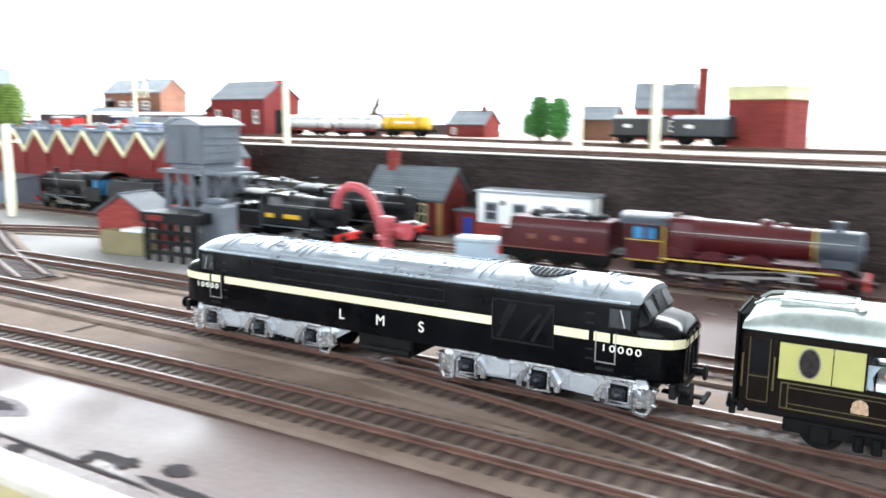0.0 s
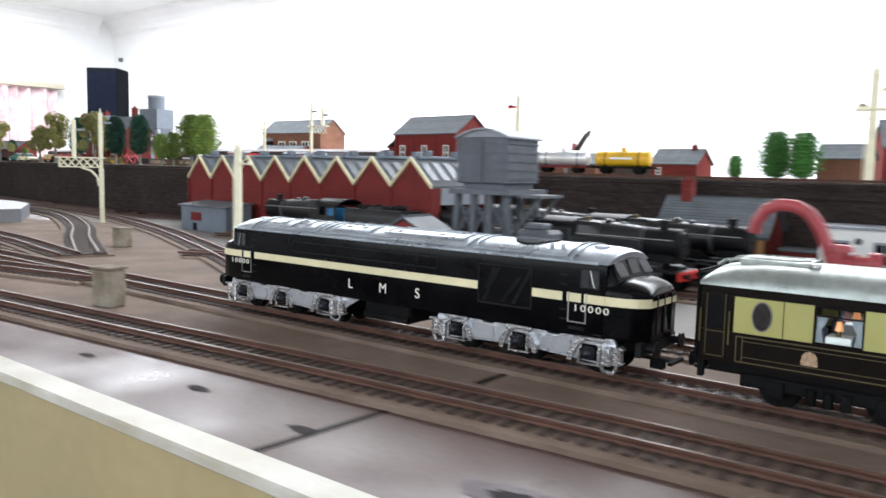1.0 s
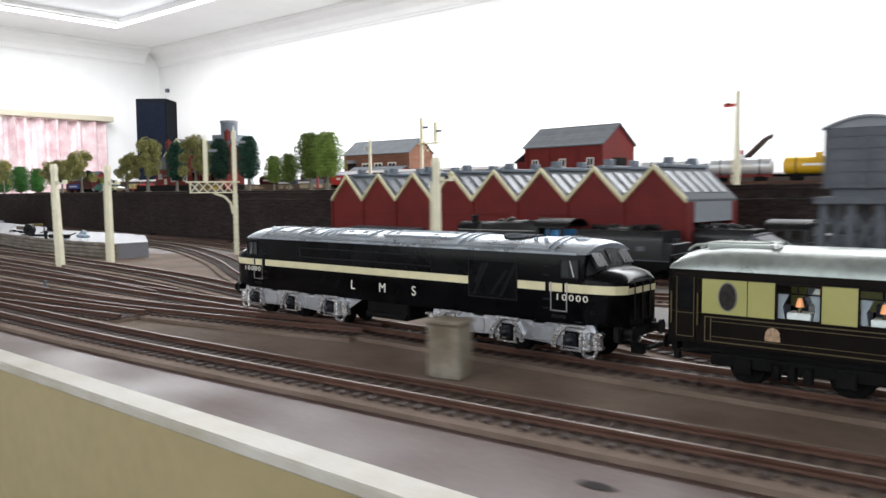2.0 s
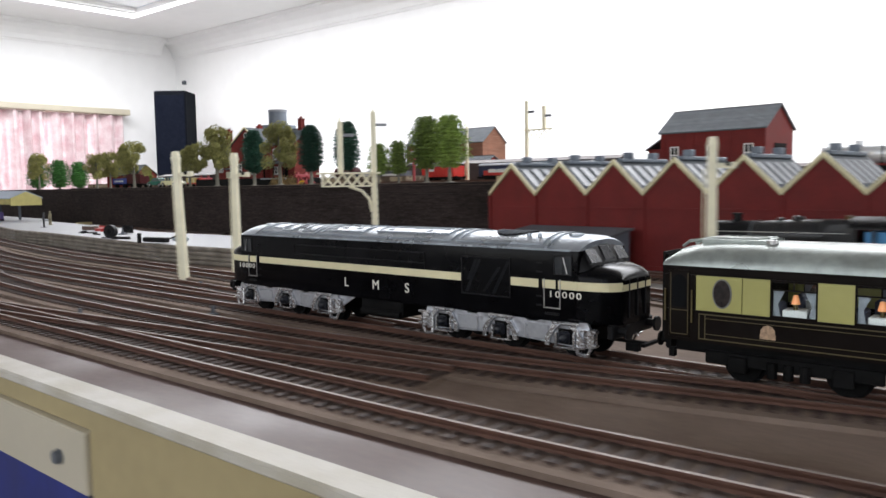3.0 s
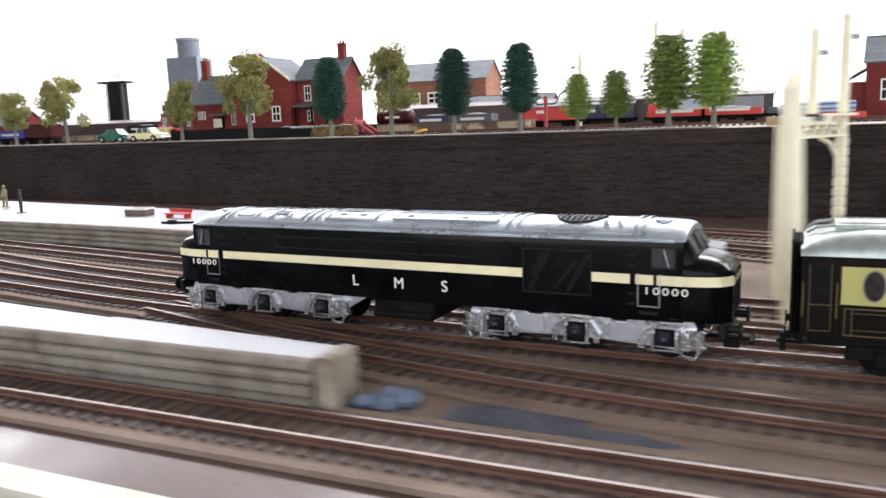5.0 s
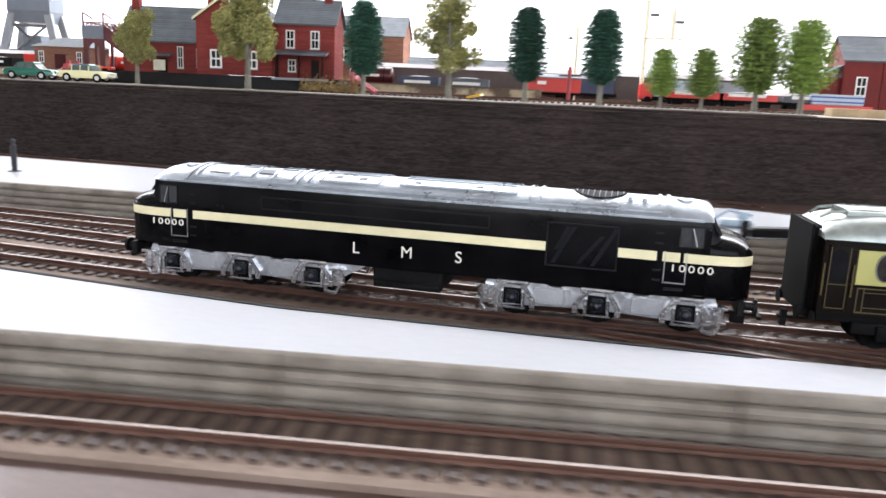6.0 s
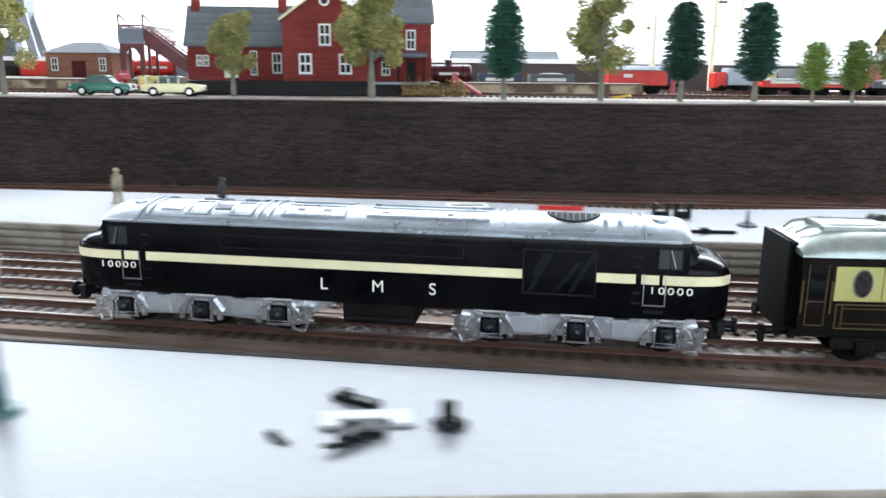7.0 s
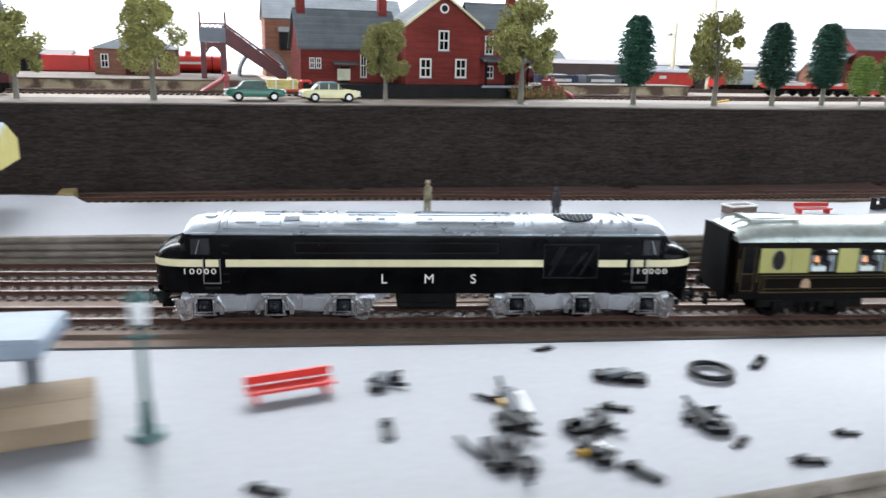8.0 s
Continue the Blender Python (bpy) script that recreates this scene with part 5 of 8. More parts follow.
for x, y in ((-812, 345), (-828, 350)):
    b_ = thing("oil_drum_stack", x, y, GZ, 0, "small black drums beside the shed", "drums")
    part("drum", cyl(B(), (0, 0, 0), (0, 0, 9), 5, seg=14), BLACK, b_)

# ---- water tower ----
wt = thing("water_tower", -256, 185, GZ, 4, "grey timber-framed railway water tower with a curved roof", "water tower")
TW, TD = 39.0, 47.0
part("tank", bx(0, TW, 0, TD, 71, 103, bev=0.8), GREY, wt)
for z in (74, 80, 86, 92, 98):
    part("tank_band", box(bx(-0.7, TW + 0.7, -0.7, -0.05, z, z + 1.0), TW + 0.05, TW + 0.7, -0.7, TD, z, z + 1.0), GREY, wt, soft=False)
for x in (0, TW / 2, TW):
    part("tank_rib", bx(x - 0.7, x + 0.7, -1.2, -0.75, 71.2, 102.8), GREY, wt, soft=False)
bm = B()
pr = [(-2 + (TW + 4) * i / 12, 103 + 6.0 * math.sin(math.pi * i / 12)) for i in range(13)]
prism(bm, pr + [(u, v - 1.3) for u, v in pr[::-1]], "y", -2, TD + 2)
prism(bm, [(0, 102)] + [(u, v - 1.0) for u, v in pr[1:12]] + [(TW, 102)], "y", 0.5, TD - 0.5)
part("roof", bm, LIGHT_GREY, wt, "pale grey curved roof")
part("skirt", bx(3, TW - 3, 3, TD - 3, 67.05, 71), GREY, wt, soft=False)
part("deck", bx(-4, TW + 5, -5, TD + 4, 63.5, 67), GREY, wt, soft=False)
part("walkway", bx(TW + 5.05, TW + 24, 4, TD - 8, 62, 64), GREY, wt, soft=False)
for x in (0, 13, 26, 39):
    for y in (0, TD - 5):
        k_ = (x - 19.5) * 0.22
        bm = B()
        loft(bm, [[(x + k_ + u, y + v, 0.1) for u, v in ((-2, 0), (2, 0), (2, 4), (-2, 4))], [(x + u, y + v, 63.4) for u, v in ((-2, 0), (2, 0), (2, 4), (-2, 4))]])
        part("leg", bm, GREY, wt, soft=False)
for y in (2, TD - 3):
    for x0, x1 in ((0, 13), (13, 26), (26, 39)):
        for a_, b_ in ((x0, x1), (x1, x0)):
            part("brace", tube(B(), [(a_, y, 36), (b_, y, 60)], 1.1, 6), GREY, wt)
    part("rail", bx(-4, TW + 3, y - 1.2, y + 1.2, 33, 35.6), GREY, wt, soft=False)
for y in (8, TD - 12):
    part("strut", tube(B(), [(TW + 22, y, 62), (TW, y, 34)], 1.4, 6), GREY, wt)

# coal crate, grey tank, red hut, bins
cr = thing("coal_crate", -226, 136, GZ, 4, "black slatted coal crate with a red sign", "crate")
for x in (0, 12, 24, 36, 48):
    part("post", bx(x, x + 3, 0, 3, 0, 30), BLACK, cr, soft=False)
    part("post", bx(x, x + 3, 22, 25, 0, 30), BLACK, cr, soft=False)
for z in (6, 14, 22):
    part("slat", bx(0, 51, -1, -0.05, z, z + 3), BLACK, cr, soft=False)
part("tray", bx(-2, 53, -2, 27, 30, 38, bev=0.6), BLACK, cr, soft=False)
part("sign", bx(6, 22, -3, -2.05, 32, 36), RED_PAINT, cr, soft=False)
gt = thing("grey_tank", -176, 165, GZ, 0, "grey upright storage tank", "tank")
bm = bx(-12, 12, -9, 9, 0, 44, bev=2)
box(bm, -8, 6, -5, 5, 44, 48, bev=1)
part("body", bm, GREY, gt)
rh = thing("platelayers_hut", -312, 158, GZ, 5, "small red brick hut with a grey gabled roof", "hut")
gable_house(rh, 58, 30, 0.1, 30, 45, RED_BRICK, GREY, along_x=False, over=3, courses=False)
ob_ = thing("olive_bin", -283, 138, GZ, 6, "olive brown wooden bin with a pale lid", "bin")
part("body", bx(0, 46, 0, 14, 0, 19, bev=0.5), OLIVE, ob_)
part("lid", bx(24, 46, -1, 15, 19.05, 21.5, bev=0.4), WHITE, ob_)
ob_ = thing("olive_bin", -610, 300, GZ, 0, "olive brown wooden bin with a pale lid", "bin")
part("body", bx(0, 34, 0, 16, 0, 15, bev=0.5), OLIVE, ob_)
part("lid", bx(16, 34, -1, 17, 15.05, 17.5, bev=0.4), WHITE, ob_)

# red water crane
wc = thing("water_crane", 0, 135, GZ, 0, "red cast water crane with a curved spout", "water crane")
bm = cyl(B(), (0, 0, 0), (0, 0, 50), 4.6, 3.8)
for z_, r_ in ((0, 7.5), (14, 6.2), (36, 6.6), (47, 5.6)):
    cyl(bm, (0, 0, z_), (0, 0, z_ + 2.4), r_, r_ * 0.94, seg=18)
part("column", bm, CRANE_RED, wc)
part("spout", pipe([(-2, 0, 38), (-5, 0, 48), (-9, 0, 57), (-14, 0, 63.5), (-20, 0, 66.5), (-27, 0, 67), (-33, 0, 64.5), (-37, 0, 59), (-38.5, 0, 53)], 3.0, 12), CRANE_RED, wc)
bm = cyl(B(), (0, 0, 42), (14, 0, 42), 3.4)
cyl(bm, (12, 0, 42), (17, 0, 42), 5.6)
cyl(bm, (6, 0, 42), (7.6, 0, 42), 4.6)
part("valve", bm, CRANE_RED, wc)
part("handwheel", tube(B(), [(5, -4.6, 46), (5, -4.6, 38), (9, -4.6, 42), (1, -4.6, 42)], 0.8, 6), CRANE_RED, wc)

# red office with grey roof, porch and chimney; white building
of = thing("yard_office", -181, 364, GZ, 0, "red brick yard office with a grey roof and yellow-framed window", "building")
gable_house(of, 84, 48, 0.1, 36, 61, RED_BRICK, SLATE, over=4)
chimney(of, 14, 24, 50, 78, 9)
sash(of, 62, 10, 12, 20, 0, frame_mat=CREAM)
part("corner_board", bx(79, 84.2, -1.2, -0.1, 0.2, 36), mat("ochre", (0.45, 0.24, 0.08), 0.6), of, soft=False)
po = thing("blue_door_porch", -86, 372, GZ, 0, "small red porch with a bright blue door", "porch")
part("wall", bx(0, 24, 0, 16, 0, 24), RED_BRICK, po, soft=False)
part("roof", bx(-2, 26, -3, 17, 24.05, 26.5, bev=0.4), GREY, po, soft=False)
part("door", bx(8, 17, -0.9, -0.05, 0.3, 19), BLUE, po, "bright blue door", soft=False)
wb = thing("white_office", -58, 362, GZ, -2, "low white rendered building with a red brick base", "building")
part("wall", bx(0, 108, 0, 22, 17, 44), WHITE, wb, soft=False)
part("base", bx(-0.6, 108.6, -0.6, 22, 0, 17), RED_BRICK, wb, soft=False)
part("roof", prism(B(), [(-2, 44.05), (24, 44.05), (24, 47), (-2, 46)], "x", -2, 110), LIGHT_GREY, wb, soft=False)
for x in (14, 42, 70, 94):
    sash(wb, x, 19, 13, 17, 0, frame_mat=LIGHT_GREY)
part("wall_lamp", ball(B(), (26, -2, 36), 2.4), GREY, wb)
pb = thing("pale_blue_box", -20, 256, GZ, 10, "pale blue lidded equipment box", "box")
part("body", bx(0, 36, 0, 18, 0, 17, bev=0.6), PALE_BLUE, pb)
part("lid", bx(-1, 37, -1, 19, 17.05, 20, bev=0.6), mat("pale_lid", (0.56, 0.63, 0.68), 0.4), pb)


# ---- steam engines ----
WHEEL_CACHE = {}


def spoked_wheel(r, spokes, material):
    """Rim, flange, hub, spokes and balance weight of one wheel about the y axis; +y is the inner side."""
    key = (r, material.name)
    if key not in WHEEL_CACHE:
        bm = B()
        rings = []
        n = spokes * 2
        for rr, yy, rib in ((0.3, -1.8, 0), (r * 0.2, -1.8, 0), (r * 0.22, -0.9, 1), (r * 0.82, -0.9, 1), (r * 0.84, -1.2, 0), (r, -1.2, 0), (r, 0.6, 0), (r + 0.9, 0.9, 0), (r + 0.9, 1.5, 0), (r * 0.3, 1.5, 0)):
            rings.append([(rr * math.cos(k * 2 * math.pi / n), yy + rib * 1.6 * (k % 2), rr * math.sin(k * 2 * math.pi / n)) for k in range(n)])
        loft(bm, rings)
        if r > 8:
            w = [(r * 0.86 * math.cos(a), r * 0.86 * math.sin(a)) for a in [math.radians(60 + 10 * q) for q in range(7)]]
            prism(bm, w, "y", -1.0, 0.3)
        WHEEL_CACHE[key] = finish("wheel", bm, material)
    return WHEEL_CACHE[key]


def steam_engine(x, y, rz, paint, label, tender=True, smoke=None, length=118, letters=0, cab_in=None):
    """Front points along local +x; origin at the cab's rear."""
    t = thing("steam_locomotive", x, y, 0, rz, label, "locomotive", "engines in the depot")
    L = length
    line = mat("straw_line", (0.55, 0.40, 0.05), 0.45, var=0.1, scale=90, bump=0) if paint == MAROON else GREY
    wheel_paint = mat("wheel_brown", (0.03, 0.012, 0.011), 0.5, var=0.2, scale=90) if paint == MAROON else DARK
    PL, BZ = 17.0, 30.2  # running plate and boiler centre heights
    xs0, xf = L - 27, 46   # smokebox rear, firebox front
    n = 28
    rings = [[(xx, rr * math.cos(a), BZ + dz + rr * math.sin(a)) for a in [k * 2 * math.pi / n for k in range(n)]] for xx, rr, dz in ((xf - 2, 11.6, 0.4), (xf + 12, 11.4, 0.3), (xs0, 10.0, -0.2))]
    boiler = part("boiler", loft(B(), rings), paint, t)
    for k in range(4):
        f = (k + 0.4) / 3.8
        xx, rr = xf + (xs0 - xf) * f, 11.6 - 1.5 * f
        part("boiler_band", cyl(B(), (xx, 0, BZ + 0.2), (xx + 0.7, 0, BZ + 0.2), rr + 0.25, seg=28), paint, boiler)
    part("boiler_band", cyl(B(), (xs0 - 1.2, 0, BZ - 0.2), (xs0 - 0.1, 0, BZ - 0.2), 10.5, seg=28), line, boiler)
    bm = cyl(B(), (xs0, 0, BZ - 0.2), (L - 3, 0, BZ - 0.2), 10.2, seg=28)
    cyl(bm, (L - 3, 0, BZ - 0.2), (L - 1.8, 0, BZ - 0.2), 8.8, 7.6, seg=28)
    cyl(bm, (L - 1.8, 0, BZ - 0.2), (L - 0.4, 0, BZ - 0.2), 1.6, 1.0, seg=12)
    box(bm, xs0 + 3, L - 5, -7.5, 7.5, PL + 1, BZ - 6)
    smk = part("smokebox", bm, smoke or BLACK, t)
    bm = cyl(B(), (xs0 + 11, 0, BZ + 8.5), (xs0 + 11, 0, BZ + 11), 4.2, 3.2)
    cyl(bm, (xs0 + 11, 0, BZ + 11), (xs0 + 11, 0, BZ + 14.0), 3.0, 3.0)
    cyl(bm, (xs0 + 11, 0, BZ + 14.0), (xs0 + 11, 0, BZ + 15.2), 3.8, 3.6)
    part("chimney", bm, smoke or BLACK, smk)
    bm = ball(B(), (L - 56, 0, BZ + 10.6), 4.6, sz=0.75)
    cyl(bm, (L - 56, 0, BZ + 9), (L - 56, 0, BZ + 11.4), 5.4, 4.2)
    part("dome", bm, paint, boiler)
    part("top_feed", ball(B(), (L - 45, 0, BZ + 10.6), 3.0, sz=0.7), paint, boiler)
    bm = cyl(B(), (32, -2.4, BZ + 11), (32, -2.4, BZ + 14.4), 1.3)
    cyl(bm, (32, 2.4, BZ + 11), (32, 2.4, BZ + 14.4), 1.3)
    part("safety_valve", bm, GOLD, t)
    # square-shouldered firebox
    sec = lambda xx, k: [(xx, -11.2 * k, PL + 1), (xx, -11.8 * k, BZ), (xx, -11.4 * k, BZ + 9.0 * k), (xx, -9.4 * k, BZ + 11.6 * k), (xx, 9.4 * k, BZ + 11.6 * k), (xx, 11.4 * k, BZ + 9.0 * k), (xx, 11.8 * k, BZ), (xx, 11.2 * k, PL + 1)]
    part("firebox", loft(B(), [sec(26.5, 1.03), sec(xf - 1.5, 1.0), sec(xf, 0.94)]), paint, t)
    # cab with open side windows
    bm = B()
    for f in (-1, 1):
        y0_, y1_ = sorted((f * 15.6, f * 16.6))
        box(bm, 2, 28, y0_, y1_, PL - 4, PL + 11)
        for a_, b_ in ((2, 5), (13.5, 16), (24.5, 28)):
            box(bm, a_, b_, y0_, y1_, PL + 11, PL + 19.6)
        box(bm, 2, 28, y0_, y1_, PL + 19.6, PL + 21.5)
    box(bm, 26.6, 28, -15.5, 15.5, PL, PL + 25)
    cab = part("cab", bm, paint, t, soft=False)
    pr = [(-17, PL + 21.4), (-14.5, PL + 24), (-8, PL + 26.4), (0, PL + 27.2), (8, PL + 26.4), (14.5, PL + 24), (17, PL + 21.4)]
    part("cab_roof", prism(B(), pr + [(u, v - 1.0) for u, v in pr[::-1]], "x", -3, 29), smoke or BLACK, cab, "grey-black curved cab roof")
    part("lining", box(box(bx(2.5, 27.5, -16.9, -16.65, PL + 9.8, PL + 10.4), 26.8, 27.6, -16.9, -16.65, PL - 3, PL + 20), 2.5, 27.5, -16.9, -16.65, PL - 3.4, PL - 2.8), line, cab, soft=False)
    if cab_in:
        part("cab_interior", bx(6, 20, -12, 12, PL + 2, PL + 18), cab_in, cab, soft=False)
    bm = B()
    prism(bm, [(26, PL - 1.4), (L - 14, PL - 1.4), (L - 6, PL - 4.5), (L + 1, PL - 4.5), (L + 1, PL - 3.3), (L - 5.4, PL - 3.3), (L - 13.4, PL - 0.2), (26, PL - 0.2)], "y", -16.6, 16.6)
    plate = part("running_plate", bm, paint, t, soft=False)
    for f in (-16.9, 16.65):
        part("lining", bx(26, L - 14, f, f + 0.25, PL - 1.3, PL - 0.3), line, plate, soft=False)
    for f in (-1, 1):
        part("handrail", cyl(B(), (30, f * 12.0, BZ + 3.4), (L - 6, f * 11.0, BZ + 3.0), 0.28, seg=6), CHROME, boiler, "fine steel handrail")
        part("reversing_rod", bx(30, 70, *sorted((f * 12.6, f * 13.2)), PL + 4.2, PL + 5.0), paint, boiler, soft=False)
    part("frame", bx(4, L - 2, -6.6, 6.6, 6, PL - 1.5), DARK, t, soft=False)
    axles = (32, 57, 82) if L > 110 else (24, 46, 68)
    for xx in axles:
        for f in (-1, 1):
            share("driving_wheel", spoked_wheel(11.0, 16, wheel_paint), t, pose(xx * MM, f * 8.6 * MM, 0.011, 0, xx * 7 % 60, 0 if f < 0 else 180))
            arcp = [(xx + 12.6 * math.cos(a), 11 + 12.2 * math.sin(a)) for a in [math.radians(32 + 11.6 * q) for q in range(11)]]
            part("splasher", prism(B(), arcp, "y", *sorted((f * 9.0, f * 14.2))), paint, plate, soft=False)
    for xx in (L - 27, L - 7):
        for f in (-1, 1):
            share("leading_wheel", spoked_wheel(6.0, 10, wheel_paint), t, pose(xx * MM, f * 8.6 * MM, 0.006, 0, 20, 0 if f < 0 else 180))
    for f in (-1, 1):
        bm = cyl(B(), (L - 25, f * 13.6, 10.8), (L - 9, f * 13.6, 10.8), 4.3, seg=18)
        cyl(bm, (L - 23, f * 13.2, 16.0), (L - 11, f * 13.2, 16.0), 2.3, seg=14)
        box(bm, L - 23, L - 11, *sorted((f * 10, f * 16.4)), 8, 16.4, bev=0.8)
        part("cylinder", bm, paint, t)
        yy = sorted((f * 11.0, f * 12.0))
        bm = bx(axles[0] - 1.5, axles[2] + 1.5, *yy, 6.2, 8.0, bev=0.2)
        for xx in axles:
            cyl(bm, (xx, yy[0], 7.1), (xx, yy[1], 7.1), 1.9, seg=12)
        part("coupling_rod", bm, CHROME, t, "bright steel coupling rod", soft=False)
        yy = sorted((f * 12.3, f * 13.2))
        part("connecting_rod", prism(B(), [(axles[1], 6.0), (L - 38, 9.8), (L - 38, 11.2), (axles[1], 8.2)], "y", *yy), CHROME, t, "bright steel connecting rod", soft=False)
        bm = bx(L - 44, L - 25, *yy, 12.6, 13.6)
        box(bm, L - 44, L - 25, *yy, 8.0, 8.8)
        box(bm, L - 40, L - 36, *yy, 8.8, 12.6)
        part("slide_bar", bm, CHROME, t, "bright steel slide bars", soft=False)
        bm = tube(B(), [(axles[1], f * 13.6, 9.6), (axles[2] + 3, f * 13.6, 13.0), (L - 24, f * 13.6, 15.6)], 0.5, 6)
        tube(bm, [(L - 38, f * 13.8, 10.6), (L - 33, f * 13.8, 16.2)], 0.5, 6)
        part("valve_gear", bm, CHROME, t, "fine steel valve rods")
    part("buffer_beam", bx(L + 1.05, L + 2.6, -16, 16, 8, PL - 3.4), RED, t, "red front buffer beam", soft=False)
    for f in (-11, 11):
        part("buffer", cyl(cyl(B(), (L + 2.6, f, 11), (L + 6.5, f, 11), 1.4), (L + 6.5, f, 11), (L + 7.2, f, 11), 2.8), BLACK, t)
    if letters:
        for f in (-1, 1):
            tank = part("side_tank", bx(28.1, 76, *sorted((f * 11, f * 16.5)), PL, PL + 15.5, bev=0.6), paint, t)
            for k, w_ in enumerate((9, 17)[:letters]):
                part("tank_lettering", bx(32 + k * 20, 32 + k * 20 + w_, *sorted((f * 16.55, f * 16.75)), PL + 6, PL + 9.6), YELLOW, tank, "yellow lettering bar", soft=False)
    if tender:
        # flared tender with a cut-away rear
        bm = B()
        side = [(-16, PL - 3), (-16.2, PL + 12), (-15.8, PL + 15.5), (-13.2, PL + 19.2), (13.2, PL + 19.2), (15.8, PL + 15.5), (16.2, PL + 12), (16, PL - 3)]
        loft(bm, [[(-82, u, v) for u, v in side], [(-10, u, v) for u, v in side]])
        box(bm, -90, -82.05, -16, 16, PL - 3, PL + 10.5, bev=0.6)
        tb_ = part("tender_body", bm, paint, t)
        rnd_ = random.Random(int(x) + 900)
        bm = ball(B(), (-44, 0, PL + 17.4), 12, sx=2.4, sz=0.36)
        for k in range(60):
            ball(bm, (rnd_.uniform(-72, -16), rnd_.uniform(-8, 8), PL + 19.4 + rnd_.uniform(0, 2.2)), rnd_.uniform(1.2, 2.6), u=6, v=4)
        part("coal", bm, BLACK, tb_, "heap of black coal", soft=False)
        part("water_filler", cyl(B(), (-86, 0, PL + 10), (-86, 0, PL + 13.5), 3.2), paint, tb_)
        for f in (-16.55, 16.3):
            bm = bx(-89, -11, f, f + 0.25, PL - 2.6, PL - 1.9)
            for k in range(3):
                box(bm, -68 + k * 18, -62 + k * 18, f, f + 0.25, PL + 4.5, PL + 8)
            part("lining", bm, line if paint != MAROON else mat("dull_gilt", (0.20, 0.06, 0.03), 0.5), tb_, soft=False)
        bm = B()
        for f in (-14.6, 13.6):
            prism(bm, [(-89, PL - 3.1), (-89, 8), (-80, 8), (-76, 5), (-68, 5), (-62, 9), (-54, 9), (-50, 5), (-44, 5), (-38, 9), (-30, 9), (-26, 5), (-18, 5), (-14, 8), (-9, 8), (-9, PL - 3.1)], "y", f, f + 1)
        part("tender_frame", bm, DARK, t, soft=False)
        for xx in (-72, -47, -22):
            for f in (-1, 1):
                share("tender_wheel", spoked_wheel(7.2, 12, wheel_paint), t, pose(xx * MM, f * 8.6 * MM, 0.0072, 0, 0, 0 if f < 0 else 180))
                part("axle_box", bx(xx - 2.4, xx + 2.4, *sorted((f * 14.7, f * 16.4)), 5.4, 10.0, bev=0.4), DARK, t)
        part("buffer_beam", bx(-91.5, -90.05, -16, 16, 8, PL - 3.1), RED, t, soft=False)
        part("footplate", bx(-10, 3, -14, 14, PL - 3.0, PL - 1.4), DARK, t, soft=False)
    else:
        part("bunker", bx(-18, 1.9, -16, 16, PL - 3, PL + 14, bev=0.6), paint, t)
        part("buffer_beam", bx(-20, -18.05, -16, 16, 8, PL - 3), RED, t, soft=False)
    return t


steam_engine(-468, 290, 180, ENGINE_BLACK, "black steam engine with tender beside the red sheds", cab_in=CAB_BLUE)
steam_engine(-212, 237, -1, ENGINE_BLACK, "black tank engine with yellow lettering bars", tender=False, length=104, letters=2)
steam_engine(-205, 300, 0, ENGINE_BLACK, "black steam engine facing the yard office", length=120)
steam_engine(-330, 345, 0, ENGINE_BLACK, "black steam engine half inside the engine shed", length=112)
steam_engine(114, 259, 0.5, MAROON, "maroon express steam engine with tender and yellow lining", length=142, smoke=SMOKE_GREY, cab_in=CAB_BLUE)


# ---- signals ----
def signal_post(x, y, z0, h, label, arms=((0.0, 1),), r=4.4, rz=0, m=None, red=False):
    t = thing("signal_post", x, y, z0, rz, label, "signal")
    bm = B()
    loft(bm, [[(-r, -r, 0), (r, -r, 0), (r, r, 0), (-r, r, 0)], [(-r * 0.8, -r * 0.8, h * 0.9), (r * 0.8, -r * 0.8, h * 0.9), (r * 0.8, r * 0.8, h * 0.9), (-r * 0.8, r * 0.8, h * 0.9)], [(-r * 0.95, -r * 0.95, h * 0.95), (r * 0.95, -r * 0.95, h * 0.95), (r * 0.95, r * 0.95, h * 0.95), (-r * 0.95, r * 0.95, h * 0.95)], [(-r * 0.7, -r * 0.7, h), (r * 0.7, -r * 0.7, h), (r * 0.7, r * 0.7, h), (-r * 0.7, r * 0.7, h)]])
    part("post", bm, m or SIGNAL_WHITE, t, soft=False)
    for dz, sg in arms:
        zz = h * 0.82 - dz
        bm = bx(*sorted((sg * r, sg * (r + 6))), -1.3, 1.3, zz - 1.5, zz + 1.5)
        box(bm, *sorted((sg * (r + 6), sg * (r + 11))), -1.9, 1.9, zz - 2.0, zz + 2.0, bev=0.4)
        part("arm", bm, RED if red else SIGNAL_WHITE, t, soft=False)
        part("lens", cyl(B(), (sg * (r + 6), -2.2, zz + 1), (sg * (r + 6), 2.2, zz + 1), 1.6, seg=10), DARK, t)
    part("ladder", tube(tube(B(), [(-r - 2, 2, 2), (-r - 1.6, 2, h * 0.8)], 0.4, 5), [(-r - 2, -1, 2), (-r - 1.6, -1, h * 0.8)], 0.4, 5), m or SIGNAL_WHITE, t)
    return t


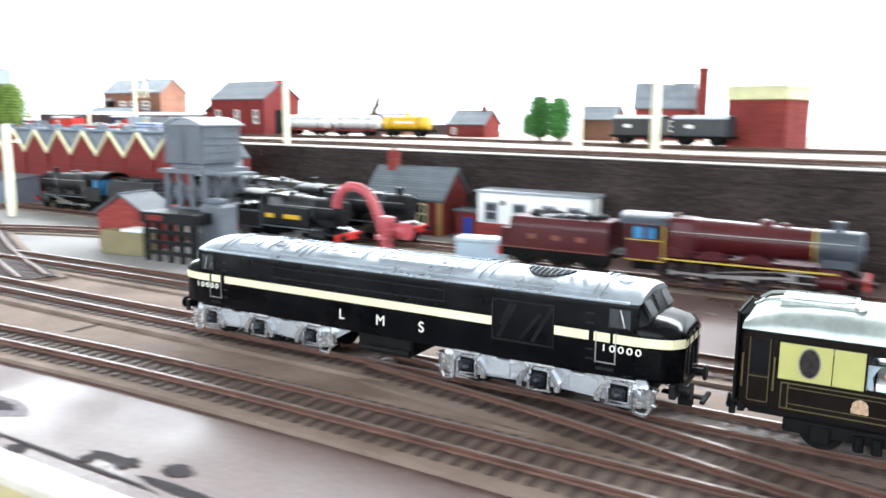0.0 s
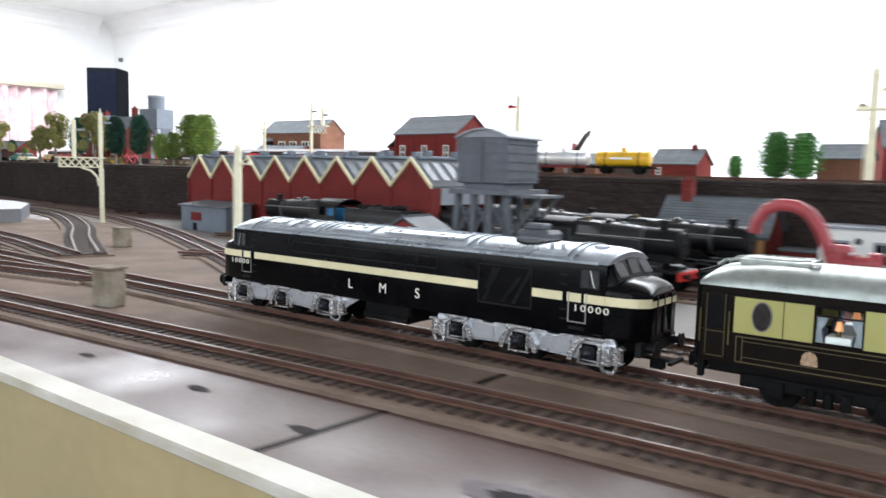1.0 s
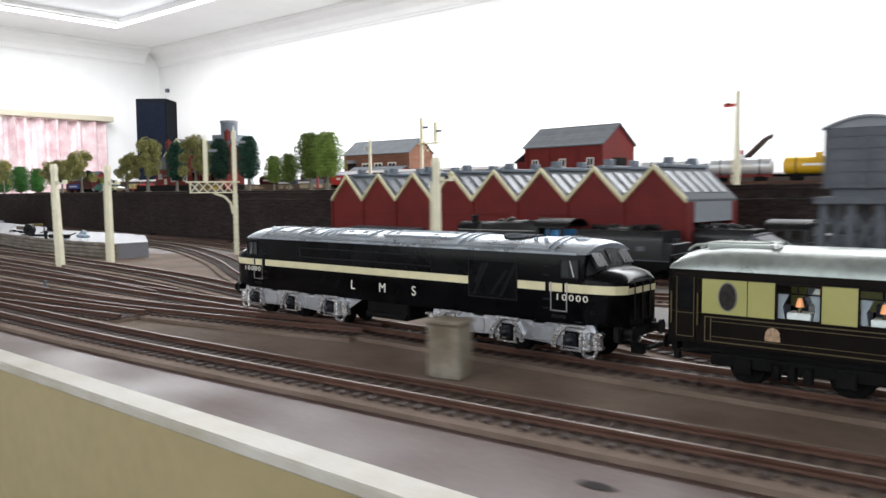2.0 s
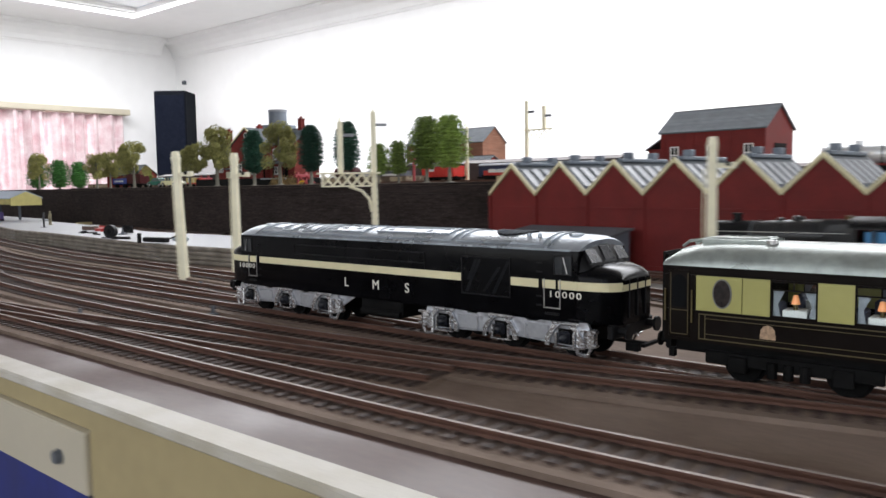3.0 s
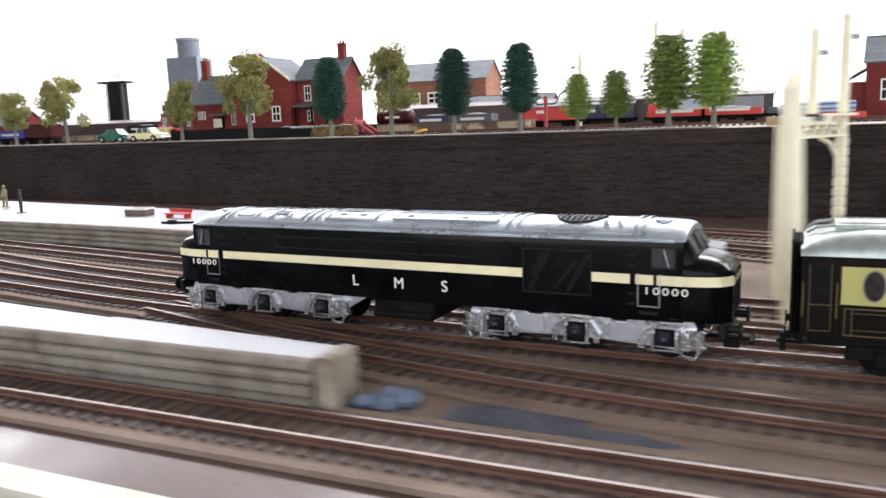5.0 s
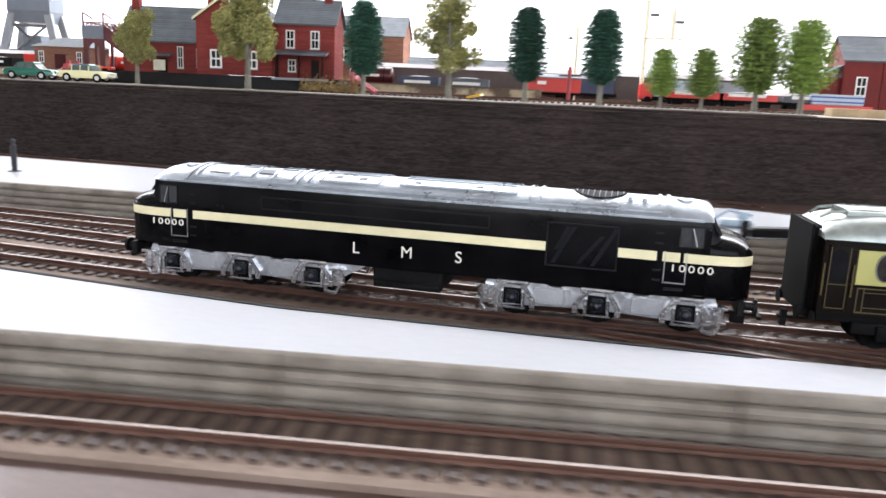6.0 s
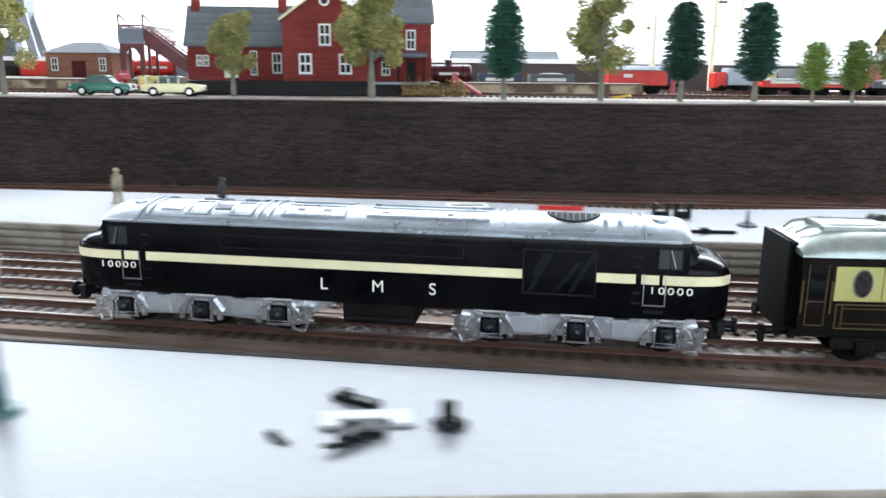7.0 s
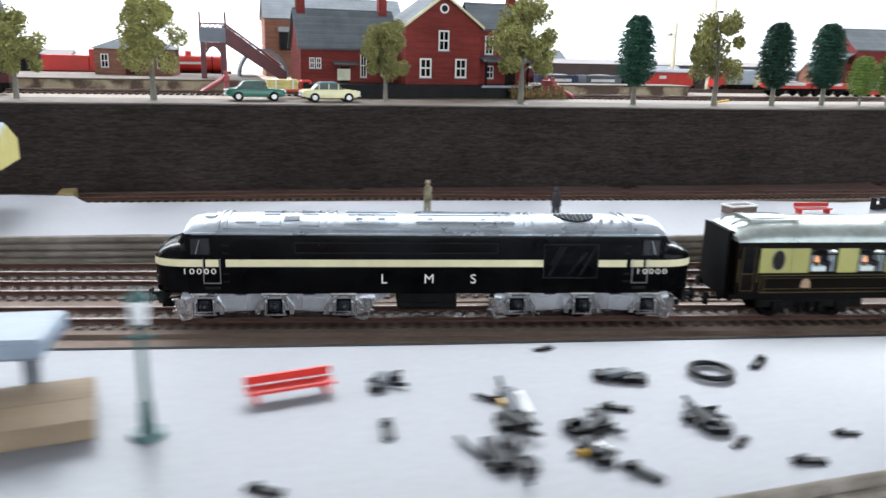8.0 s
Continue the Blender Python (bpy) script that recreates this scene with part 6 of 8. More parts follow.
def lattice(bm, x0, x1, z0, z1, n, y):
    st = (x1 - x0) / n
    for i in range(n):
        a, b = x0 + i * st, x0 + (i + 1) * st
        tube(bm, [(a, y, z0), (b, y, z1)], 0.6, 5)
        tube(bm, [(a, y, z1), (b, y, z0)], 0.6, 5)


signal_post(-566, 233, GZ, 100, "tall cream concrete signal post with a bracket lamp", r=3.3, rz=25)
signal_post(-936, 87, GZ, 102, "thick cream concrete signal post with a short arm", arms=((0, 1),), r=2.9, rz=25).rotation_euler.y = radians(-2.0)
signal_post(-941, 141, GZ, 102, "thick cream concrete signal post with a short arm", arms=((0, 1),), r=2.9, rz=25)
ga = thing("bracket_signal", -911, 277, GZ, 57, "cream lattice bracket signal with two dolls", "signal")
bm = B()
for z in range(0, 70, 6):
    box(bm, -2.8, 2.8, -2.8, 2.8, z, z + 4.8, bev=0.3)
box(bm, -2.2, 2.2, -2.2, 2.2, 0, 84)
part("post", bm, SIGNAL_WHITE, ga, soft=False)
part("deck", bx(-54, 5, -6, 6, 84, 85.6), SIGNAL_WHITE, ga, soft=False)
bm = bx(-50, -2, -5, -4, 72, 73.4)
box(bm, -50, -2, 4, 5, 72, 73.4)
box(bm, -50, -48.6, -5, 5, 72, 84)
lattice(bm, -49, -3, 73, 84, 5, -4.5)
lattice(bm, -49, -3, 73, 84, 5, 4.5)
part("girder", bm, SIGNAL_WHITE, ga, "cream lattice girder", soft=False)
part("bracket", tube(B(), [(-24, 0, 72), (-12, 0, 68), (-5, 0, 60), (-3, 0, 48)], 1.4, 6), SIGNAL_WHITE, ga)
for x, h in ((-32, 133), (0, 143)):
    dl = part("doll", bx(x - 2.4, x + 2.4, -2.4, 2.4, 85.7, h, bev=0.6), SIGNAL_WHITE, ga, soft=False)
    part("arm", bx(x + 2.4, x + 13, -1.4, 1.4, h - 14, h - 11, bev=0.3), LIGHT_GREY, dl, soft=False)
    part("finial", cyl(B(), (x, 0, h), (x, 0, h + 6), 1.2, 0.3, seg=8), SIGNAL_WHITE, dl)

# ---- trees ----
def tree_meshes(kind, seed):
    """Trunk with limbs and a ragged crown of small leaf clumps, 100 high."""
    rnd = random.Random(seed)
    tr = B()
    cyl(tr, (0, 0, 0), (0, 0, 34), 3.2, 2.2, seg=8)
    cyl(tr, (0, 0, 34), (rnd.uniform(-2, 2), rnd.uniform(-2, 2), 78), 2.2, 0.8, seg=7)
    cyl(tr, (0, 0, -0.2), (0, 0, 1.2), 9.0, 5.0, seg=10)
    for k in range(9):
        a, z = rnd.uniform(0, 6.28), rnd.uniform(26, 66)
        ln = rnd.uniform(12, 22) if kind == "olive" else rnd.uniform(8, 14)
        cyl(tr, (0, 0, z), (ln * math.cos(a), ln * math.sin(a), z + ln * 0.8), 1.1, 0.3, seg=5)
    verts, faces = [], []
    if kind == "olive":
        blobs = [(rnd.uniform(-21, 21), rnd.uniform(-21, 21), rnd.uniform(34, 89), rnd.uniform(7, 13)) for _ in range(30)]
        blobs = [(x * (1.15 - abs(z - 55) / 80), y * (1.15 - abs(z - 55) / 80), z, r) for x, y, z, r in blobs]
    def leaf(p, u, ln, wd):
        """One folded leaf or needle tuft at p along u."""
        v = u.cross(Vector((rnd.gauss(0, 1), rnd.gauss(0, 1), rnd.gauss(0, 1)))).normalized()
        w = u.cross(v)
        k0 = len(verts)
        for q in (p - u * ln, p + v * wd, p + u * ln, p - v * wd, p + w * wd * 0.7):
            verts.append(tuple(q * MM))
        faces.extend([(k0, k0 + 1, k0 + 4), (k0 + 1, k0 + 2, k0 + 4), (k0 + 2, k0 + 3, k0 + 4), (k0 + 3, k0, k0 + 4)])

    def outline(f):
        return min(1.0, ((f + 0.015) / 0.2) ** 0.55) * (max(0.0, 1 - ((f - 0.3) / 0.72) ** 2.8) ** 0.5 if f > 0.3 else 1)

    if kind == "olive":
        for i in range(8200):
            bx_, by_, bz_, r = blobs[i % len(blobs)]
            d = Vector((rnd.gauss(0, 1), rnd.gauss(0, 1), rnd.gauss(0, 1))).normalized() * r * (rnd.random() ** 0.36)
            s = rnd.uniform(0.9, 1.9)
            leaf(Vector((bx_, by_, bz_)) + d, Vector((rnd.gauss(0, 1), rnd.gauss(0, 1), rnd.gauss(0, 1))).normalized(), s * 1.2, s * 0.75)
    else:
        z0, z1 = {"dark": (24, 99), "lime": (22, 98), "green": (6, 99)}[kind]
        width = {"dark": 21.5, "lime": 31, "green": 29}[kind]
        tiers = {"dark": 17, "lime": 12, "green": 11}[kind]
        for k in range(tiers):
            f0 = (k + 0.5) / tiers
            arms = 34 if kind == "dark" else 26
            for q in range(arms):
                a = 2 * math.pi * (q + rnd.random()) / arms
                f = min(0.995, max(0.0, f0 + rnd.uniform(-0.42, 0.42) / tiers))
                reach = width * outline(f) * rnd.uniform(0.82, 1.08)
                zc = z0 + (z1 - z0) * f
                out = Vector((math.cos(a), math.sin(a), 0))
                for g in range(9 if kind == "dark" else 12):
                    e = 0.42 + 0.58 * (g + rnd.random()) / (9 if kind == "dark" else 12)
                    side = Vector((rnd.gauss(0, 0.9), rnd.gauss(0, 0.9), rnd.gauss(0, 0.7) - (2.0 * e if kind == "dark" else 0)))
                    if kind == "dark":
                        u = (out + Vector((rnd.gauss(0, 0.35), rnd.gauss(0, 0.35), rnd.gauss(-0.25, 0.3)))).normalized()
                        leaf(out * reach * e + Vector((0, 0, zc)) + side, u, rnd.uniform(2.2, 3.8), rnd.uniform(0.45, 0.8))
                    else:
                        u = Vector((rnd.gauss(0, 1), rnd.gauss(0, 1), rnd.gauss(0, 0.8))).normalized()
                        leaf(out * reach * e + Vector((0, 0, zc)) + side * 2.2, u, rnd.uniform(1.3, 2.4), rnd.uniform(0.8, 1.4))
        # dense inner foliage round the stem
        core = B()
        rings = []
        for i in range(2 * tiers + 1):
            f = i / (2 * tiers)
            rw_ = width * 0.52 * outline(f) * (0.82 + 0.36 * (i % 2)) + 0.3
            rings.append([(rw_ * (1 + 0.15 * rnd.uniform(-1, 1)) * math.cos(a), rw_ * (1 + 0.15 * rnd.uniform(-1, 1)) * math.sin(a), z0 + 2 + (z1 - z0 - 7) * f) for a in [q * math.pi / 6 for q in range(12)]])
        loft(core, rings)
        k0 = len(verts)
        core.verts.index_update()
        verts += [tuple(v.co * MM) for v in core.verts]
        faces += [tuple(k0 + v.index for v in f.verts) for f in core.faces]
        core.free()
    me = bpy.data.meshes.new("crown")
    me.from_pydata(verts, [], faces)
    me.materials.append({"olive": OLIVE_LEAF, "dark": DARK_LEAF, "lime": LIME_LEAF, "green": GREEN_LEAF}[kind])
    return finish("trunk", tr, TRUNK), me


TREE_LABEL = {"olive": "bushy model tree with ragged olive foliage", "dark": "columnar dark green model tree with layered bristles", "lime": "rounded bright green model tree", "green": "rounded dark grass-green model tree"}
TREE_CACHE = {}


def tree(kind, x, y, h, seed, z=None):
    key = (kind, seed % 3)
    if key not in TREE_CACHE:
        TREE_CACHE[key] = tree_meshes(kind, seed % 3 + 5)
    t = thing("tree", x, y, TOPZ + 1.0 if z is None else z, seed * 47 % 360, TREE_LABEL[kind], "tree", "model trees")
    wide = 1.45 if kind == "green" else 1.0
    sc = Matrix.Diagonal((wide * h / 100, wide * h / 100, h / 100, 1))
    share("trunk", TREE_CACHE[key][0], t, sc)
    share("crown", TREE_CACHE[key][1], t, sc)


for i, (k, x, y, top) in enumerate((
        ("dark", -1408, 502, 160), ("dark", -1253, 488, 158), ("dark", -1184, 494, 159), ("olive", -1324, 487, 166), ("olive", -1526, 512, 174),
        ("olive", -1655, 540, 150), ("olive", -1866, 545, 165), ("olive", -1978, 552, 150), ("lime", -1128, 500, 125), ("lime", -1091, 500, 127),
        ("lime", -1043, 502, 156), ("lime", -1003, 500, 155), ("olive", -2085, 575, 150), ("green", -2205, 590, 134), ("green", -2330, 600, 142),
        ("olive", -2470, 610, 165), ("green", -2550, 640, 140), ("green", -377, 1163, 112), ("green", -237, 900, 139), ("green", -200, 890, 136), ("dark", -2140, 690, 130), ("dark", -2165, 700, 115), ("lime", -2090, 700, 110))):
    tree(k, x, y, top - 71, i)


# ---- station house ----
hs = thing("station_house", -1724, 642, TOPZ + 1, 4, "red brick station house with grey slate roofs and white sashes", "house")
part("plinth", bx(-6, 262, -44, 68, 0, 13.5), BLACK, hs, "black plinth below the house", soft=False)
gable_house(hs, 106, 60, 13.6, 51, 88, RED_BRICK, SLATE, over=3)
wing = thing("gable_wing", -1619, 606, TOPZ + 1, 4, "red brick gabled wing with a round attic window", "house")
gable_house(wing, 84, 80, 13.8, 74, 104, RED_BRICK, SLATE, along_x=False, over=3)
right = thing("side_wing", -1535, 628, TOPZ + 1, 4, "red brick side wing with an open porch", "house")
gable_house(right, 66, 60, 13.8, 74, 100, RED_BRICK, SLATE, over=3)
for x, z, w_, h_ in ((22, 21, 13, 20), (62, 21, 13, 20), (42, 49, 12, 21)):
    sash(wing, x, z, w_, h_)
bm = cyl(B(), (42, 0.4, 92), (42, -1.0, 92), 5, seg=20)
rw = part("round_window", bm, WHITE, wing)
part("pane", cyl(B(), (42, 0.2, 92), (42, -1.3, 92), 3.4, seg=20), DARK_GLASS, rw)
for side in (0, 1):
    a, b = (-3, 42) if side == 0 else (87, 42)
    part("bargeboard", prism(B(), [(a, 71.5), (b, 104.6), (b, 107.6), (a, 74.5)], "y", -4.2, -3.1), CREAM, wing, soft=False)
for x in (12, 19):
    sash(hs, x, 28, 5.5, 11)
sash(hs, 68, 19, 7, 25)
sash(hs, 92, 21, 10, 21)
part("porch_roof", prism(B(), [(-12, 32), (0, 34), (0, 36), (-12, 33.6)], "x", 34, 60), GREY, hs, soft=False)
part("door", bx(42, 52, -1.0, -0.05, 13.8, 30), UMBER, hs, soft=False)
part("notice", bx(38, 52, -6.2, -5.2, 16, 28), mat("notice_white", (0.8, 0.78, 0.6), 0.5), hs, soft=False)
sash(right, 16, 46, 10, 20)
sash(right, 44, 46, 10, 20)
part("porch_roof", prism(B(), [(-20, 38), (0, 42), (0, 44), (-20, 40)], "x", 2, 60), GREY, right, soft=False)
for x in (6, 30, 56):
    part("porch_post", bx(x - 1, x + 1, -19, -17, 13.6, 38.4), UMBER, right, soft=False)
part("porch_floor", bx(0, 62, -22, -0.1, 11, 13.5), LIGHT_GREY, right, soft=False)
part("door", bx(40, 49, -1.0, -0.05, 14, 34), UMBER, right, soft=False)
sash(right, 18, 20, 9, 14)
chimney(hs, 6, 30, 78, 114, 9)
chimney(hs, 97, 30, 78, 118, 9)
chimney(right, 54, 30, 90, 122, 9)


# ---- other upper-level buildings ----
def simple_building(name, x, y, w, d, eave, ridge, wall, roof_, label, rz=0, along_x=True, z=None, windows=(), chim=None):
    t = thing(name, x, y, TOPZ if z is None else z, rz, label, "building")
    gable_house(t, w, d, 0.1, eave, ridge, wall, roof_, along_x, over=3)
    for wx, wz, ww, wh in windows:
        sash(t, wx, wz, ww, wh)
    if chim:
        chimney(t, *chim)
    return t


b_ = simple_building("goods_shed", -860, 795, 150, 84, 66, 96, RED_PAINT, SLATE, "dark red goods shed with a grey roof and white windows", rz=-6, windows=((22, 22, 13, 24), (76, 22, 13, 24), (128, 22, 13, 24)))
# no opening is cut: a black slab gives the doorway's inner shade
part("doorway", bx(149.5, 151, 26, 62, 0.2, 46), DARK, b_, "rail doorway, its dark inside painted as a black slab", soft=False)
for x in (4, 48, 102, 146):
    part("pilaster", bx(x - 3, x + 3, -1.2, -0.05, 0.2, 64), RED_PAINT, b_, soft=False)
part("porch", bx(-24, -0.1, 8, 50, 0.2, 44), RED_PAINT, b_, soft=False)
part("porch_roof", prism(B(), [(-27, 42), (0, 58), (0, 60), (-27, 44)], "y", 4, 54), SLATE, b_, soft=False)
simple_building("lineside_hut", -462, 995, 82, 50, 24, 46, RED_BRICK, SLATE, "small red lineside hut with a grey roof", rz=-8, windows=((14, 5, 10, 12),), chim=(64, 25, 30, 56, 7))
t = simple_building("signal_box", -1722, 1195, 240, 90, 97, 132, BROWN_BRICK, SLATE, "tall brown brick signal box with a grey roof", rz=0, windows=((84, 50, 30, 24), (130, 50, 30, 24), (180, 50, 30, 24)))
part("hoist", bx(24, 46, -9, -0.1, 44, 74), BLACK, t, "black boarded hoist housing", soft=False)
part("hoist_roof", bx(22, 48, -12, -0.1, 74.05, 82, bev=0.5), LIGHT_GREY, t, soft=False)
part("balcony", bx(66, 246, -14, -0.1, 44, 47), GREY, t, soft=False)
t = simple_building("chimney_cottage", -128, 1050, 96, 66, 54, 92, RED_BRICK, SLATE, "red cottage with grey roof and a tall chimney", rz=20, windows=((20, 14, 12, 18), (60, 14, 12, 18)))
part("chimney_stack", box(bx(97, 112, -9, 6, 0, 113), 96, 113, -10, 7, 113, 117), RED_BRICK, t, "tall red chimney stack", soft=False)
simple_building("brown_shed", -196, 955, 64, 44, 34, 52, BROWN_BRICK, SLATE, "low brown brick shed with a grey roof", rz=-6)
t = thing("brick_tank_tower", 83, 713, TOPZ, -15, "red brick tower carrying a cream water tank", "water tower")
part("wall", bx(0, 70, 0, 66, 0, 57), RED_BRICK, t, soft=False)
part("tank", bx(-2, 72, -2, 68, 57.05, 73, bev=0.8), mat("tank_cream", (0.62, 0.60, 0.34), 0.5), t)
part("tank_band", bx(-2.8, 72.8, -2.8, 68.8, 70, 71.5), mat("tank_cream", (0.62, 0.60, 0.34), 0.5), t, soft=False)
simple_building("far_cottage", -2290, 700, 120, 60, 34, 56, RED_BRICK, SLATE, "long low red cottage behind the trees", rz=5)
simple_building("lamp_hut", -700, 1060, 110, 50, 22, 40, BROWN_BRICK, SLATE, "low lineside store with a grey roof", rz=-8)
simple_building("brick_stores", -1430, 930, 150, 60, 36, 52, RED_BRICK, SLATE, "low red brick goods store", rz=2, windows=((30, 8, 12, 16), (75, 8, 12, 16), (120, 8, 12, 16)))

t = thing("yard_crane", -532, 858, TOPZ, -47, "dark rust-brown yard crane with a raised jib", "crane")
part("base", bx(-16, 16, -14, 14, 0, 22, bev=1), BROWN_COACH, t)
part("cabin", prism(B(), [(-14, 22.05), (14, 22.05), (14, 36), (0, 44), (-14, 36)], "x", -18, 8), BROWN_COACH, t, soft=False)
part("jib", tube(tube(B(), [(4, -3, 38), (66, -2, 62), (84, 0, 66)], 2.4, 8), [(4, 3, 38), (66, 2, 62), (84, 0, 66)], 2.4, 8), BROWN_COACH, t)
part("hook", tube(B(), [(84, 0, 66), (84, 0, 50)], 0.8, 6), DARK, t)
part("funnel", cyl(B(), (-8, 0, 40), (-8, 0, 52), 3.4), CRANE_RED, t)

# coaling tower
t = thing("coaling_tower", -2140, 1120, TOPZ, 12, "tall grey concrete coaling tower on splayed legs", "tower")
bm = B()
loft(bm, [[(-30, -28, 92), (30, -28, 92), (30, 28, 92), (-30, 28, 92)], [(-36, -34, 112), (36, -34, 112), (36, 34, 112), (-36, 34, 112)], [(-36, -34, 170), (36, -34, 170), (36, 34, 170), (-36, 34, 170)]])
part("bunker", bm, BLUE_GREY, t, soft=False)
for sx in (-1, 1):
    for sy in (-1, 1):
        bm = B()
        loft(bm, [[(sx * 54 + u, sy * 40 + v, 0) for u, v in ((-6, -6), (6, -6), (6, 6), (-6, 6))], [(sx * 30 + u, sy * 26 + v, 108) for u, v in ((-6, -6), (6, -6), (6, 6), (-6, 6))]])
        part("leg", bm, LIGHT_GREY, t, soft=False)
part("header_tank", cyl(B(), (0, 0, 170.05), (0, 0, 206), 25, seg=28), BLUE_GREY, t, "round grey header tank")
part("tank_rim", cyl(B(), (0, 0, 206.05), (0, 0, 212), 27, seg=28), LIGHT_GREY, t, "pale grey tank rim")
part("chute", bx(-16, 16, -26, 16, 34, 70, bev=1), BLUE_GREY, t, soft=False)
for z in (40, 84):
    part("floor_beam", bx(-46 + z * 0.14, 46 - z * 0.14, -36 + z * 0.08, -31 + z * 0.08, z, z + 5), GREY, t, soft=False)
for a_, b_ in ((-1, 1), (1, -1)):
    part("brace", tube(B(), [(a_ * 46, -36, 22), (b_ * 30, -28, 90)], 2.2, 6), GREY, t)
t = thing("signal_cabin_tower", -2254, 1020, TOPZ, 10, "tall black trestle tower with a wide flat top", "tower")
part("shaft", bx(-16, 16, -14, 14, 0, 118, bev=1), BLACK, t)
part("platform_deck", bx(-36, 30, -18, 18, 118.05, 123, bev=0.5), BLACK, t, soft=False)
bm = B()
for i_ in range(8):
    a_ = math.pi * i_ / 8
    tube(bm, [(14 * math.cos(a_), 0, 123 + 14 * math.sin(a_)), (14 * math.cos(a_ + math.pi / 8), 0, 123 + 14 * math.sin(a_ + math.pi / 8))], 1.6, 6)
part("winding_wheel", bm, GREY, t)
for x_ in (-16.5, 24):
    part("trestle_leg", tube(B(), [(x_, -16, 0), (x_, -16, 118)], 1.6, 6), GREY, t)

# upper station platform, hut and footbridge
for x0, x1, y0, y1 in ((-2500, -1760, 690, 880), (-1440, -1235, 668, 712)):
    t = thing("upper_platform", 0, 0, 0, 0, "weathered patchy stone station platform", "platform", "upper platforms", "structure")
    bm = B()
    sl = 0.08 if x0 < -2000 else 0.0
    prism(bm, [(x0, y0 - sl * (x0 - x1)), (x1, y0), (x1, y1), (x0, y1 - sl * (x0 - x1))], "z", TOPZ + 0.1, TOPZ + 12)
    part("face", bm, PATCHY, t, soft=False)
    prism_top = prism(B(), [(x0, y0 - 2 - sl * (x0 - x1)), (x1 + 2, y0 - 2), (x1 + 2, y1 + 2), (x0, y1 + 2 - sl * (x0 - x1))], "z", TOPZ + 12.05, TOPZ + 13.6)
    part("paving", prism_top, ROAD, t, soft=False)
st = thing("station_hut", -1946, 812, TOPZ + 13.6, -10, "small brown brick platform hut with a hipped grey roof", "hut")
part("wall", bx(0, 88, 0, 46, 0, 30), BROWN_BRICK, st, soft=False)
bm = B()
loft(bm, [[(-4, -4, 30), (92, -4, 30), (92, 50, 30), (-4, 50, 30)], [(26, 21, 43), (62, 21, 43), (62, 25, 43), (26, 25, 43)]])
part("roof", bm, SLATE, st, soft=False)
sash(st, 12, 8, 9, 16)
sash(st, 76, 8, 9, 16)
part("door", bx(35, 53, -1, -0.05, 0.2, 20), MAROON, st, soft=False)

fb = thing("footbridge", -1822, 735, TOPZ + 13.6, 0, "dark red iron footbridge with lattice rails and steps", "footbridge")
for x, y in ((0, 0), (22, 0), (0, 22), (22, 22), (0, 120), (22, 120)):
    part("column", bx(x - 1.6, x + 1.6, y - 1.6, y + 1.6, 0, 44), BRIDGE_MAROON, fb, soft=False)
part("deck", bx(-3, 25, -3, 124, 44.05, 47), BRIDGE_MAROON, fb, soft=False)
part("side_panel", bx(-4, 25, -4.2, -3.05, 40, 56), BLUE_GREY, fb, "grey-blue boarded end panel", soft=False)
for x in (-2.5, 24.5):
    bm = tube(B(), [(x, -2, 60), (x, 122, 60)], 0.9, 6)
    for i in range(12):
        tube(bm, [(x, -2 + i * 10, 47), (x, 8 + i * 10, 60)], 0.6, 5)
        tube(bm, [(x, 8 + i * 10, 47), (x, -2 + i * 10, 60)], 0.6, 5)
    part("lattice_rail", bm, BRIDGE_MAROON, fb)
bm = tube(tube(tube(B(), [(-2, -3, 60), (25, -3, 60)], 0.9, 6), [(-2.5, -3, 47), (-2.5, -3, 72), (-2.5, 20, 66)], 1.2, 6), [(25, -3, 47), (25, -3, 72), (25, 20, 66)], 1.2, 6)
for i in range(5):
    tube(bm, [(-2 + i * 5.4, -3, 47), (3.4 + i * 5.4, -3, 61)], 0.6, 5)
    tube(bm, [(3.4 + i * 5.4, -3, 47), (-2 + i * 5.4, -3, 61)], 0.6, 5)
part("end_lattice", bm, BRIDGE_MAROON, fb)
for i in range(12):
    part("step", bx(26 + i * 5, 31 + i * 5, 0, 20, 42 - i * 3.6, 43.4 - i * 3.6), GREY, fb, soft=False)
for y in (-1, 21):
    bm = prism(B(), [(25, 38), (85, -1), (92, -1), (92, 8), (25, 58)], "y", y - 0.8, y + 0.8)
    part("stringer", bm, BRIDGE_MAROON, fb, soft=False)
    bm = tube(B(), [(25, y, 60), (86, y, 16)], 0.9, 6)
    for i in range(7):
        tube(bm, [(25 + i * 9, y, 45 - i * 6.6), (25 + i * 9, y, 60 - i * 6.5)], 0.5, 5)
    part("handrail", bm, BRIDGE_MAROON, fb)
for x_ in (-3, 19):
    part("tower_panel", bx(x_, x_ + 6, -3.9, -2.0, 0.1, 39.9), BRIDGE_MAROON, fb, soft=False)
part("tower_lintel", prism(B(), [(3.1, 39.9), (18.9, 39.9), (18.9, 27), (15, 33), (11, 35), (7, 33), (3.1, 27)], "y", -3.8, -2.1), BRIDGE_MAROON, fb, soft=False)
bm = prism(B(), [(30 * math.cos(math.pi * i / 16), 34 * math.sin(math.pi * i / 16)) for i in range(24)] + [(27 * math.cos(math.pi * i / 16), 31 * math.sin(math.pi * i / 16)) for i in range(16, -1, -1)], "y", 60, 120)
part("arched_canopy", bm, BLUE_GREY, fb, "grey arched canopy", at=(70, 0, 0))

